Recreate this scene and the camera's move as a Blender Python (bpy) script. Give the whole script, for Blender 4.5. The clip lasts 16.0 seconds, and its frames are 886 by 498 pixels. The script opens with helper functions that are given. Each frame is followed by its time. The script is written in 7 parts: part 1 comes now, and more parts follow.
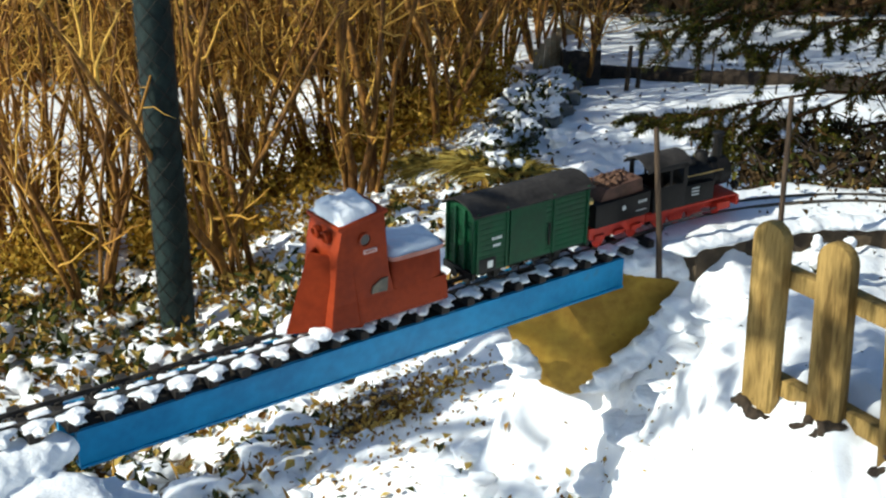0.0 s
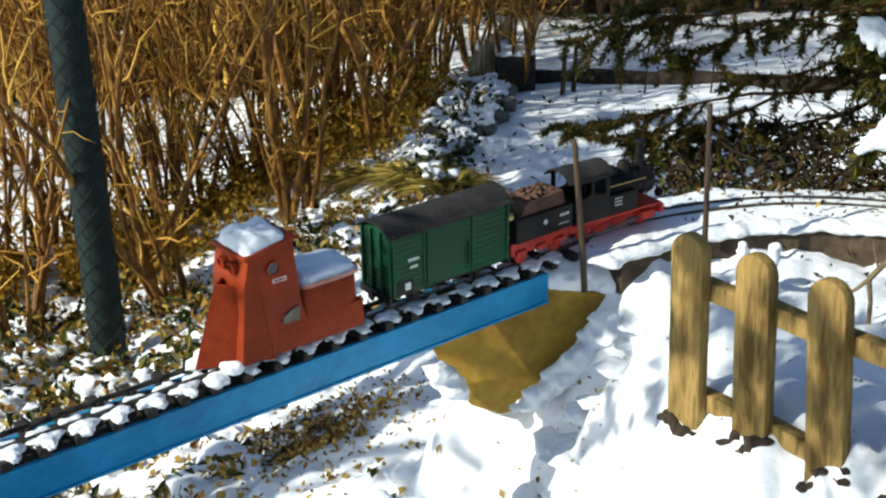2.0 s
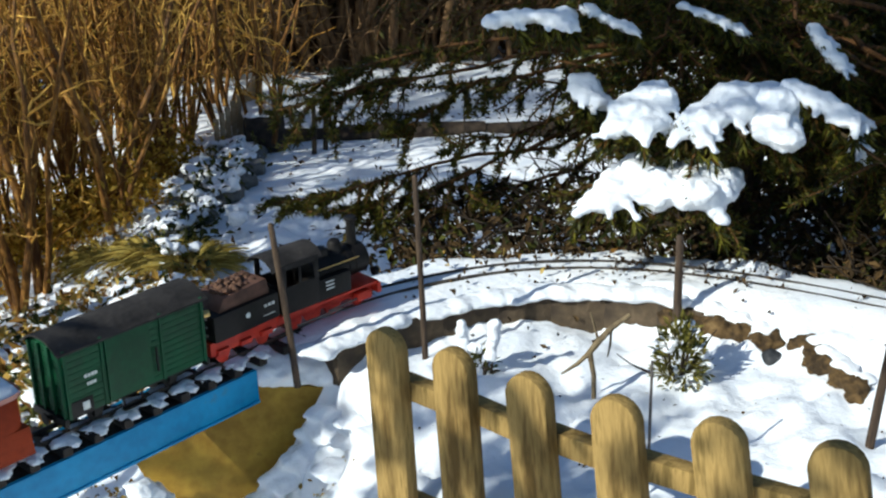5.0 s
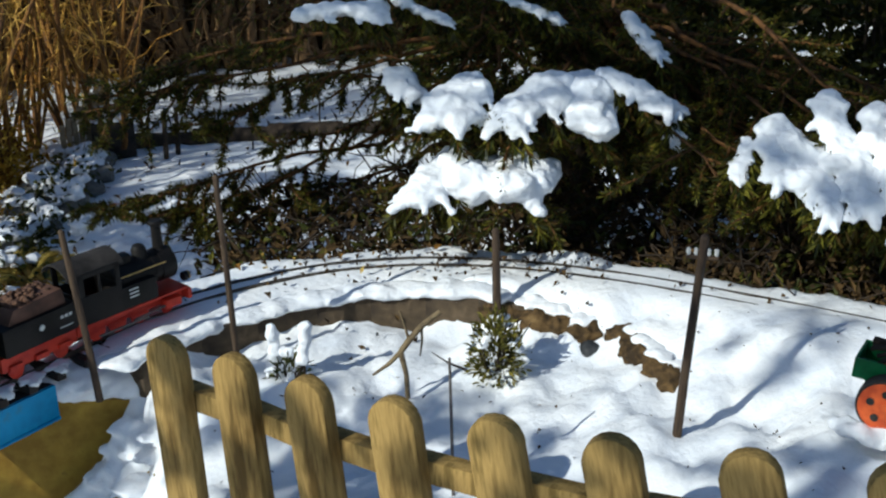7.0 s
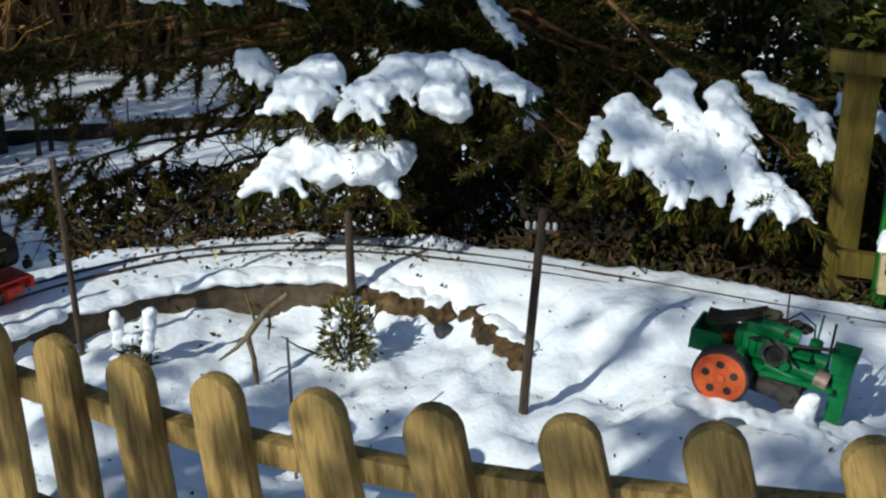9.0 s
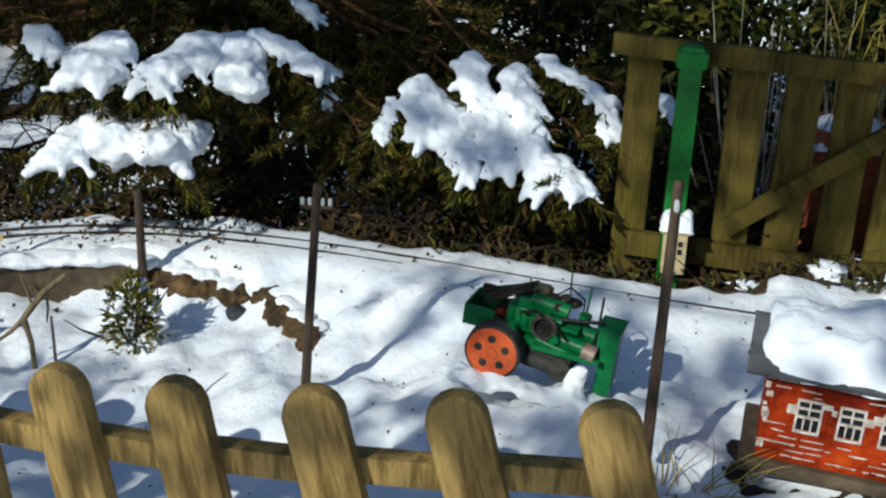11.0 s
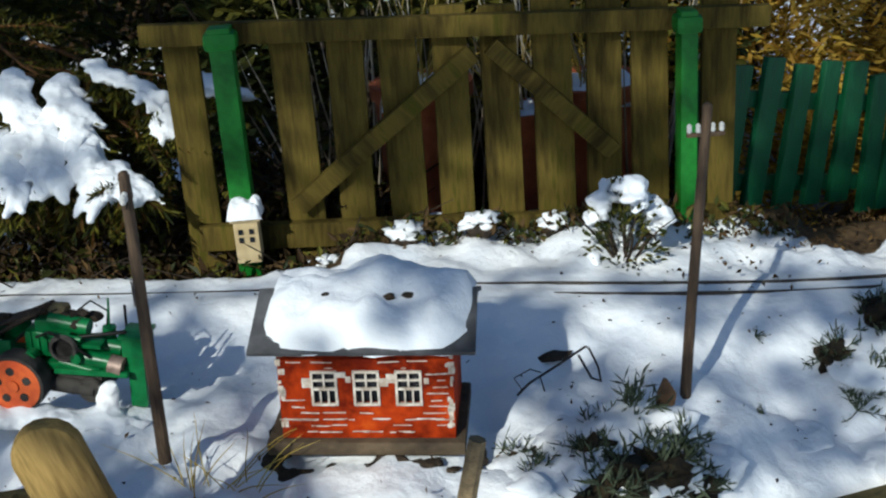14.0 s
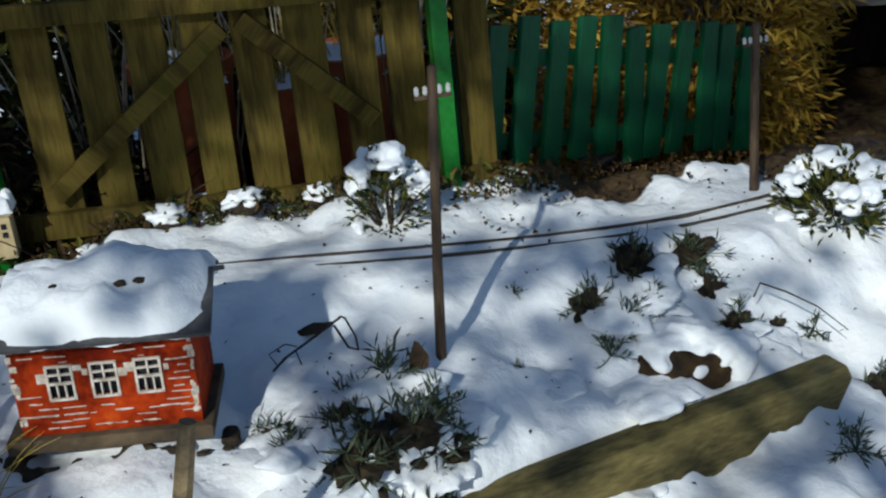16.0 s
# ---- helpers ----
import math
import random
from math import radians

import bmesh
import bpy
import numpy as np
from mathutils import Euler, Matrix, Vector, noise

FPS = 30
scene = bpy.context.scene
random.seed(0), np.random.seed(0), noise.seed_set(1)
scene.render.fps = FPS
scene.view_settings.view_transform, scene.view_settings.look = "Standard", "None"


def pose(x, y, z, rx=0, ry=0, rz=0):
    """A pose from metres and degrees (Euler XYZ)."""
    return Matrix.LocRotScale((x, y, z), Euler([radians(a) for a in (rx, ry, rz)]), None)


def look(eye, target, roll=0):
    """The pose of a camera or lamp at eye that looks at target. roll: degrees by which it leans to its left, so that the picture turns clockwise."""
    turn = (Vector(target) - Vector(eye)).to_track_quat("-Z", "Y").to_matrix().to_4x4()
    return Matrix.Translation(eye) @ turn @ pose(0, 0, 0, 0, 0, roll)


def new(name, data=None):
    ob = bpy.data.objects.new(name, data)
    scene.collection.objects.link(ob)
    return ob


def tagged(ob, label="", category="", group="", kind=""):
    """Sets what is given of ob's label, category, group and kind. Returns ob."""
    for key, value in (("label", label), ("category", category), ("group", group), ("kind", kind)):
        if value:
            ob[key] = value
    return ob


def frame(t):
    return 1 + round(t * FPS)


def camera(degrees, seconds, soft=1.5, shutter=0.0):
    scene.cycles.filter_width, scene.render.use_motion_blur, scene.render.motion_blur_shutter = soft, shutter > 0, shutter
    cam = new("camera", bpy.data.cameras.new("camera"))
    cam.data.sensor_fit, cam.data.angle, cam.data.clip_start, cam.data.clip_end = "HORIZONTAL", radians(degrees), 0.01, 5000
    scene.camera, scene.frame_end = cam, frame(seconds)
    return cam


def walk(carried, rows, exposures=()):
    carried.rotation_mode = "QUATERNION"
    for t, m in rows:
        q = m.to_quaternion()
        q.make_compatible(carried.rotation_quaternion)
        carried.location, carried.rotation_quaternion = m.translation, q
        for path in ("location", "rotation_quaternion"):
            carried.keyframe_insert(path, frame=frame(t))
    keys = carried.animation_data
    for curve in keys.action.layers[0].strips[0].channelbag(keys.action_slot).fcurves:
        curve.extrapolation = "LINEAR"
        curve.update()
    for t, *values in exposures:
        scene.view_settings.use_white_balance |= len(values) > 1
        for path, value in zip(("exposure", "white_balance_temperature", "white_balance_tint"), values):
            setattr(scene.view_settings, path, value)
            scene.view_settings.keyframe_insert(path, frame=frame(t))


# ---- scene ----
cam = camera(40.0, 16.0, soft=2.25)
PATH = [
    (0, (-0.575, -0.176, 1.566), (-0.579, 1.656, 0.762), 0.85),
    (0.5, (-0.566, -0.173, 1.580), (-0.572, 1.657, 0.773), 0.32),
    (1, (-0.523, -0.132, 1.580), (-0.495, 1.696, 0.769), -0.23),
    (1.5, (-0.508, -0.111, 1.568), (-0.462, 1.720, 0.764), 0.02),
    (2, (-0.493, -0.093, 1.567), (-0.424, 1.741, 0.771), -0.58),
    (2.5, (-0.472, -0.056, 1.565), (-0.352, 1.779, 0.779), -0.48),
    (3, (-0.439, -0.014, 1.552), (-0.269, 1.820, 0.775), -1.10),
    (3.5, (-0.406, 0.014, 1.543), (-0.193, 1.847, 0.772), -0.63),
    (4, (-0.368, 0.051, 1.540), (-0.083, 1.882, 0.789), 0.08),
    (4.5, (-0.327, 0.090, 1.553), (0.017, 1.920, 0.823), -0.23),
    (5, (-0.273, 0.119, 1.562), (0.132, 1.937, 0.833), -0.83),
    (7.5, (-0.066, 0.141, 1.514), (0.548, 1.901, 0.790), -0.46),
    (8, (-0.039, 0.126, 1.502), (0.612, 1.875, 0.785), -0.19),
    (8.5, (-0.018, 0.124, 1.489), (0.668, 1.859, 0.767), -0.19),
    (11, (0.125, 0.060, 1.444), (1.058, 1.673, 0.718), 2.61),
    (11.5, (0.178, 0.050, 1.432), (1.151, 1.638, 0.703), 2.29),
    (12, (0.243, 0.023, 1.413), (1.247, 1.591, 0.683), 1.70),
    (12.5, (0.290, -0.001, 1.409), (1.349, 1.531, 0.679), 2.29),
    (13, (0.365, -0.040, 1.403), (1.495, 1.440, 0.675), -1.20),
    (13.5, (0.429, -0.075, 1.397), (1.594, 1.378, 0.669), -1.51),
    (14, (0.500, -0.117, 1.396), (1.711, 1.296, 0.664), -4.20),
    (14.5, (0.557, -0.149, 1.396), (1.867, 1.159, 0.639), -7.30),
    (15, (0.617, -0.184, 1.412), (1.974, 1.044, 0.606), -9.19),
    (15.5, (0.625, -0.206, 1.415), (1.986, 1.017, 0.607), -7.36),
    (16, (0.606, -0.215, 1.378), (1.977, 1.006, 0.585), -5.71),
]
walk(cam, [(t, look(eye, target, roll)) for t, eye, target, roll in PATH], [(0.0, 0.28, 5950, 3), (3.5, 0.28, 5850, 3), (5.5, 0.05, 5650, 4), (8.0, -0.32, 5650, 4), (11.0, -0.36, 5650, 4), (13.5, -0.26, 5700, 4), (15.5, -0.58, 5650, 4), (16.0, -0.60, 5650, 4)])

# ---- light ----
world = bpy.data.worlds.new("sky")
scene.world = world
world.use_nodes = True
wn = world.node_tree
sky = wn.nodes.new("ShaderNodeTexSky")
sky.sky_type = "NISHITA"
sky.sun_disc = False
SUN_TRAVEL = Vector((0.78, 0.31, -0.545)).normalized()
SUN_AZ = math.atan2(-SUN_TRAVEL.x, -SUN_TRAVEL.y)
sky.sun_elevation = math.asin(-SUN_TRAVEL.z)
sky.sun_rotation = SUN_AZ
sky.air_density, sky.dust_density, sky.ozone_density = 1.0, 0.6, 1.5
wn.nodes["Background"].inputs["Strength"].default_value = 0.100
wn.links.new(sky.outputs[0], wn.nodes["Background"].inputs["Color"])
sun_data = bpy.data.lights.new("sun", "SUN")
sun_data.energy, sun_data.angle, sun_data.color = 5.0, radians(0.5), (1.0, 0.92, 0.77)
sun = new("sun", sun_data)
sun.matrix_world = look((-20, -5, 12), Vector((-20, -5, 12)) + SUN_TRAVEL)

# ---- materials ----
def mat(name, a, b=None, scale=8.0, rough=0.7, bump=0.2, metal=0.0, fine=60.0, c=None, stretch=(1, 1, 1), vary=0.0, spec=0.3):
    """Procedural surface: colours a and b mixed by a coarse noise, broken by a fine one, with bump. c: third colour in spots."""
    m = bpy.data.materials.new(name)
    m.use_nodes = True
    nt = m.node_tree
    N, L = nt.nodes, nt.links
    out = N["Principled BSDF"]
    b = b or a
    tc = N.new("ShaderNodeTexCoord")
    mp = N.new("ShaderNodeMapping")
    mp.inputs["Scale"].default_value = stretch
    L.new(tc.outputs["Object"], mp.inputs["Vector"])
    n1 = N.new("ShaderNodeTexNoise")
    n1.inputs["Scale"].default_value, n1.inputs["Detail"].default_value = scale, 6
    n2 = N.new("ShaderNodeTexNoise")
    n2.inputs["Scale"].default_value, n2.inputs["Detail"].default_value = fine, 4
    for n in (n1, n2):
        L.new(mp.outputs[0], n.inputs["Vector"])
    ramp = N.new("ShaderNodeValToRGB")
    ramp.color_ramp.elements[0].position, ramp.color_ramp.elements[0].color = 0.35, (*a, 1)
    ramp.color_ramp.elements[1].position, ramp.color_ramp.elements[1].color = 0.65, (*b, 1)
    if c:
        e = ramp.color_ramp.elements.new(0.76)
        e.color = (*c, 1)
    add = N.new("ShaderNodeMath")
    add.operation = "MULTIPLY_ADD"
    L.new(n2.outputs[0], add.inputs[0])
    add.inputs[1].default_value = 0.45
    sub = N.new("ShaderNodeMath")
    sub.operation = "SUBTRACT"
    L.new(n1.outputs[0], sub.inputs[0])
    sub.inputs[1].default_value = 0.225
    L.new(sub.outputs[0], add.inputs[2])
    if vary:
        oi = N.new("ShaderNodeObjectInfo")
        va = N.new("ShaderNodeMath")
        va.operation = "MULTIPLY_ADD"
        L.new(oi.outputs["Random"], va.inputs[0])
        va.inputs[1].default_value = vary
        L.new(add.outputs[0], va.inputs[2])
        L.new(va.outputs[0], ramp.inputs[0])
    else:
        L.new(add.outputs[0], ramp.inputs[0])
    L.new(ramp.outputs[0], out.inputs["Base Color"])
    rr = N.new("ShaderNodeMapRange")
    rr.inputs[3].default_value, rr.inputs[4].default_value = max(rough - 0.15, 0.05), min(rough + 0.15, 1)
    L.new(n1.outputs[0], rr.inputs[0])
    L.new(rr.outputs[0], out.inputs["Roughness"])
    out.inputs["Metallic"].default_value = metal
    out.inputs["Specular IOR Level"].default_value = spec
    if bump:
        bp = N.new("ShaderNodeBump")
        bp.inputs["Strength"].default_value, bp.inputs["Distance"].default_value = bump, 0.01
        L.new(add.outputs[0], bp.inputs["Height"])
        L.new(bp.outputs[0], out.inputs["Normal"])
    return m


def island_mat(name, cols, rough=0.7, through_light=0.0, pos=None):
    """Colour picked per mesh island: leaves, twigs, stones."""
    m = bpy.data.materials.new(name)
    m.use_nodes = True
    N, L = m.node_tree.nodes, m.node_tree.links
    out = N["Principled BSDF"]
    g = N.new("ShaderNodeNewGeometry")
    r = N.new("ShaderNodeValToRGB")
    r.color_ramp.interpolation = "LINEAR"
    els = r.color_ramp.elements
    while len(els) < len(cols):
        els.new(0.5)
    for i, (e, col) in enumerate(zip(els, cols)):
        e.position, e.color = (pos[i] if pos else i / (len(cols) - 1)), (*col, 1)
    L.new(g.outputs["Random Per Island"], r.inputs[0])
    tc = N.new("ShaderNodeTexCoord")
    n = N.new("ShaderNodeTexNoise")
    n.inputs["Scale"].default_value = 120
    L.new(tc.outputs["Object"], n.inputs["Vector"])
    L.new(r.outputs[0], out.inputs["Base Color"])
    out.inputs["Roughness"].default_value = rough
    out.inputs["Specular IOR Level"].default_value = 0.15
    if through_light:
        tr = N.new("ShaderNodeBsdfTranslucent")
        L.new(r.outputs[0], tr.inputs[0])
        ms = N.new("ShaderNodeMixShader")
        ms.inputs[0].default_value = through_light
        L.new(out.outputs[0], ms.inputs[1])
        L.new(tr.outputs[0], ms.inputs[2])
        L.new(ms.outputs[0], N["Material Output"].inputs[0])
    bp = N.new("ShaderNodeBump")
    bp.inputs["Strength"].default_value, bp.inputs["Distance"].default_value = 0.3, 0.004
    L.new(n.outputs[0], bp.inputs["Height"])
    L.new(bp.outputs[0], out.inputs["Normal"])
    return m


def snow_mat(name, dirt=0.0):
    m = bpy.data.materials.new(name)
    m.use_nodes = True
    N, L = m.node_tree.nodes, m.node_tree.links
    out = N["Principled BSDF"]
    tc = N.new("ShaderNodeTexCoord")
    n1, n2, n3 = (N.new("ShaderNodeTexNoise") for _ in range(3))
    for n, s, d in ((n1, 9, 4), (n2, 45, 5), (n3, 260, 3)):
        n.inputs["Scale"].default_value, n.inputs["Detail"].default_value = s, d
        L.new(tc.outputs["Object"], n.inputs["Vector"])
    h = N.new("ShaderNodeMath")
    h.operation = "MULTIPLY_ADD"
    L.new(n2.outputs[0], h.inputs[0])
    h.inputs[1].default_value = 0.7
    L.new(n1.outputs[0], h.inputs[2])
    h2 = N.new("ShaderNodeMath")
    h2.operation = "MULTIPLY_ADD"
    L.new(n3.outputs[0], h2.inputs[0])
    h2.inputs[1].default_value = 0.07
    L.new(h.outputs[0], h2.inputs[2])
    bp = N.new("ShaderNodeBump")
    bp.inputs["Strength"].default_value, bp.inputs["Distance"].default_value = 0.42, 0.016
    L.new(h2.outputs[0], bp.inputs["Height"])
    L.new(bp.outputs[0], out.inputs["Normal"])
    ramp = N.new("ShaderNodeValToRGB")
    ramp.color_ramp.elements[0].color, ramp.color_ramp.elements[0].position = (0.78, 0.81, 0.86, 1), 0.3
    ramp.color_ramp.elements[1].color, ramp.color_ramp.elements[1].position = (0.90, 0.90, 0.90, 1), 0.65
    L.new(n1.outputs[0], ramp.inputs[0])
    L.new(ramp.outputs[0], out.inputs["Base Color"])
    out.inputs["Roughness"].default_value = 0.62
    out.inputs["Specular IOR Level"].default_value = 0.25
    return m


def ground_material():
    """Snow, with leaf soil where it is worn off."""
    m = snow_mat("snowy_ground")
    N, L = m.node_tree.nodes, m.node_tree.links
    out = N["Principled BSDF"]
    at = N.new("ShaderNodeAttribute")
    at.attribute_name = "bare"
    tc = N.new("ShaderNodeTexCoord")
    n = N.new("ShaderNodeTexNoise")
    n.inputs["Scale"].default_value, n.inputs["Detail"].default_value = 38, 6
    L.new(tc.outputs["Object"], n.inputs["Vector"])
    a = N.new("ShaderNodeMath")
    a.operation = "MULTIPLY_ADD"
    L.new(n.outputs[0], a.inputs[0])
    a.inputs[1].default_value = 0.5
    L.new(at.outputs["Fac"], a.inputs[2])
    rm = N.new("ShaderNodeMapRange")
    rm.inputs[1].default_value, rm.inputs[2].default_value = 0.66, 0.76
    L.new(a.outputs[0], rm.inputs[0])
    soil = N.new("ShaderNodeValToRGB")
    soil.color_ramp.elements[0].color, soil.color_ramp.elements[0].position = (0.018, 0.012, 0.007, 1), 0.35
    soil.color_ramp.elements[1].color, soil.color_ramp.elements[1].position = (0.11, 0.07, 0.032, 1), 0.7
    L.new(n.outputs[0], soil.inputs[0])
    mx = N.new("ShaderNodeMix")
    mx.data_type = "RGBA"
    L.new(rm.outputs[0], mx.inputs[0])
    L.new(out.inputs["Base Color"].links[0].from_socket, mx.inputs[6])
    L.new(soil.outputs[0], mx.inputs[7])
    L.new(mx.outputs[2], out.inputs["Base Color"])
    return m


SNOW = snow_mat("snow")
SOIL = mat("leaf_soil", (0.05, 0.032, 0.018), (0.13, 0.085, 0.045), 14, 0.95, 0.8, fine=120, c=(0.2, 0.14, 0.07))
# fence and gate wood darkened below their own tone to imitate shade
FENCE_WOOD = mat("shade_toned_pale_wood", (0.105, 0.064, 0.018), (0.35, 0.230, 0.076), 5, 0.75, 0.35, fine=30, c=(0.17, 0.112, 0.034), stretch=(6, 6, 0.8), vary=0.12, spec=0.12)
GATE_WOOD = mat("shade_toned_mossy_wood", (0.030, 0.021, 0.005), (0.118, 0.086, 0.018), 4, 0.85, 0.4, fine=30, c=(0.070, 0.062, 0.009), stretch=(5, 5, 0.7), vary=0.12, spec=0.1)
GREEN_POST = mat("bright_green_paint", (0.008, 0.10, 0.008), (0.024, 0.20, 0.022), 9, 0.45, 0.1, fine=80)
DARK_GREEN = mat("dark_green_paint", (0.003, 0.044, 0.015), (0.009, 0.082, 0.031), 7, 0.5, 0.2, fine=60, stretch=(3, 3, 0.6), vary=0.15)
BLUE = mat("blue_girder_paint", (0.008, 0.17, 0.36), (0.022, 0.27, 0.52), 6, 0.5, 0.15, fine=50, c=(0.06, 0.18, 0.28))
ABUT = mat("ochre_abutment_board", (0.24, 0.135, 0.014), (0.40, 0.25, 0.032), 5, 0.75, 0.3, fine=40, c=(0.12, 0.075, 0.02))
RAIL = mat("dark_rail_steel", (0.05, 0.042, 0.035), (0.10, 0.085, 0.07), 30, 0.45, 0.1, metal=0.6)
SLEEPER = mat("dark_sleeper", (0.012, 0.010, 0.009), (0.035, 0.028, 0.022), 30, 0.75, 0.3, fine=90)
WALLM = mat("dark_log_edging", (0.035, 0.025, 0.016), (0.085, 0.06, 0.035), 12, 0.9, 0.7, fine=60, c=(0.12, 0.085, 0.05), vary=0.1)
PLANKM = mat("weathered_plank", (0.11, 0.08, 0.045), (0.23, 0.17, 0.09), 8, 0.85, 0.5, fine=50, stretch=(6, 1, 6))
BEAMM = mat("olive_weathered_beam", (0.05, 0.042, 0.013), (0.17, 0.135, 0.045), 5, 0.8, 0.4, fine=40, c=(0.24, 0.19, 0.08), stretch=(1, 3, 3))
POLEM = mat("brown_mast", (0.035, 0.022, 0.014), (0.085, 0.055, 0.032), 25, 0.7, 0.3, fine=90, stretch=(3, 3, 0.5))
GREYM = mat("grey_mast_steel", (0.09, 0.08, 0.075), (0.15, 0.13, 0.115), 25, 0.55, 0.2)
WHITEP = mat("white_porcelain", (0.42, 0.42, 0.41), (0.55, 0.55, 0.53), 20, 0.25, 0.0)
ORANGE_RED = mat("orange_red_plough_paint", (0.19, 0.022, 0.004), (0.27, 0.036, 0.007), 12, 0.6, 0.12, fine=70, c=(0.22, 0.028, 0.006), spec=0.15)
CAR_GREEN = mat("wagon_green_paint", (0.002, 0.040, 0.012), (0.004, 0.070, 0.023), 10, 0.6, 0.1, fine=70, spec=0.3)
ROOF_DARK = mat("tarred_roof", (0.014, 0.012, 0.011), (0.038, 0.033, 0.03), 12, 0.85, 0.3, fine=90, c=(0.06, 0.05, 0.045), spec=0.25)
BLACK = mat("satin_black_metal", (0.005, 0.0042, 0.0036), (0.013, 0.011, 0.0095), 18, 0.5, 0.1, fine=80, spec=0.22)
RED = mat("signal_red_paint", (0.42, 0.022, 0.012), (0.60, 0.045, 0.02), 18, 0.45, 0.08)
BRASS = mat("brass", (0.55, 0.36, 0.12), (0.7, 0.48, 0.18), 30, 0.3, 0.05, metal=0.9)
COAL = mat("coal_brown_load", (0.06, 0.03, 0.02), (0.16, 0.085, 0.05), 30, 0.9, 0.8, fine=120)
LETTER = mat("off_white_lettering", (0.6, 0.62, 0.58), (0.75, 0.75, 0.7), 40, 0.6, 0.0)
GLASSY = mat("dark_window", (0.01, 0.012, 0.015), (0.03, 0.03, 0.035), 20, 0.15, 0.0)
BARK = mat("brown_bark", (0.075, 0.045, 0.018), (0.17, 0.105, 0.045), 20, 0.9, 0.7, fine=90, stretch=(2, 2, 0.6))
DARKBARK = mat("dark_bark", (0.02, 0.014, 0.009), (0.055, 0.038, 0.024), 20, 0.9, 0.7, fine=90, stretch=(2, 2, 0.6))
STONE = mat("grey_stone", (0.06, 0.06, 0.06), (0.17, 0.165, 0.15), 9, 0.85, 0.6, fine=60)

# ---- mesh helpers ----
rng = random.Random(11)


def add_box(bm, sx, sy, sz, m=None, bevel=0.0):
    """A box of that size round the origin, moved by m, its edges rounded by bevel."""
    t = bmesh.new()
    bmesh.ops.create_cube(t, size=1.0)
    bmesh.ops.scale(t, vec=(sx, sy, sz), verts=t.verts)
    if bevel:
        bmesh.ops.bevel(t, geom=t.edges[:], offset=bevel, segments=2, affect="EDGES", profile=0.6)
    merge(bm, t, m)


def merge(bm, t, m=None):
    if m is not None:
        t.transform(m)
    me = bpy.data.meshes.new("tmp")
    t.to_mesh(me)
    t.free()
    bm.from_mesh(me)
    bpy.data.meshes.remove(me)


def add_cyl(bm, p0, p1, r0, r1=None, seg=12, caps=True):
    p0, p1 = Vector(p0), Vector(p1)
    r1 = r0 if r1 is None else r1
    d = p1 - p0
    t = bmesh.new()
    bmesh.ops.create_cone(t, cap_ends=caps, segments=seg, radius1=r0, radius2=r1, depth=d.length)
    merge(bm, t, Matrix.Translation((p0 + p1) / 2) @ d.to_track_quat("Z", "Y").to_matrix().to_4x4())


def add_ball(bm, c, r, sub=2, squash=(1, 1, 1), rough=0.0, freq=4.0):
    t = bmesh.new()
    bmesh.ops.create_icosphere(t, subdivisions=sub, radius=1.0)
    off = Vector((rng.uniform(0, 50), rng.uniform(0, 50), rng.uniform(0, 50)))
    for v in t.verts:
        k = 1 + rough * noise.fractal(v.co * freq * 0.5 + off, 1.0, 2.0, 3)
        v.co = Vector((v.co.x * squash[0], v.co.y * squash[1], v.co.z * squash[2])) * r * k
    merge(bm, t, Matrix.Translation(c))


def add_lathe(bm, rings, seg=20, m=None):
    """Rings of (radius, z), turned round the z axis."""
    t = bmesh.new()
    rows = []
    for r, zz in rings:
        rows.append([t.verts.new((r * math.cos(2 * math.pi * i / seg), r * math.sin(2 * math.pi * i / seg), zz)) for i in range(seg)])
    for a, b in zip(rows, rows[1:]):
        for i in range(seg):
            t.faces.new((a[i], a[(i + 1) % seg], b[(i + 1) % seg], b[i]))
    t.faces.new(rows[0][::-1])
    t.faces.new(rows[-1])
    merge(bm, t, m)


def add_prism(bm, poly, depth, m=None, bevel=0.0):
    """A polygon in the xz plane, drawn out along y by depth, centred on y = 0."""
    t = bmesh.new()
    a = [t.verts.new((x, -depth / 2, zz)) for x, zz in poly]
    b = [t.verts.new((x, depth / 2, zz)) for x, zz in poly]
    n = len(poly)
    t.faces.new(a)
    t.faces.new(b[::-1])
    for i in range(n):
        t.faces.new((a[i], b[i], b[(i + 1) % n], a[(i + 1) % n]))
    bmesh.ops.recalc_face_normals(t, faces=t.faces[:])
    if bevel:
        bmesh.ops.bevel(t, geom=t.edges[:], offset=bevel, segments=2, affect="EDGES", profile=0.6)
    merge(bm, t, m)


def add_tube(bm, pts, radii, seg=6):
    """A tapering tube along points."""
    rows = []
    pts = [Vector(p) for p in pts]
    for i, p in enumerate(pts):
        d = (pts[min(i + 1, len(pts) - 1)] - pts[max(i - 1, 0)]).normalized()
        u = d.orthogonal().normalized() if i == 0 else (u - d * u.dot(d)).normalized()
        w = d.cross(u)
        r = radii[i] if hasattr(radii, "__len__") else radii
        rows.append([bm.verts.new(p + (u * math.cos(2 * math.pi * k / seg) + w * math.sin(2 * math.pi * k / seg)) * r) for k in range(seg)])
    for a, b in zip(rows, rows[1:]):
        for k in range(seg):
            bm.faces.new((a[k], a[(k + 1) % seg], b[(k + 1) % seg], b[k]))
    bm.faces.new(rows[0][::-1])
    bm.faces.new(rows[-1])


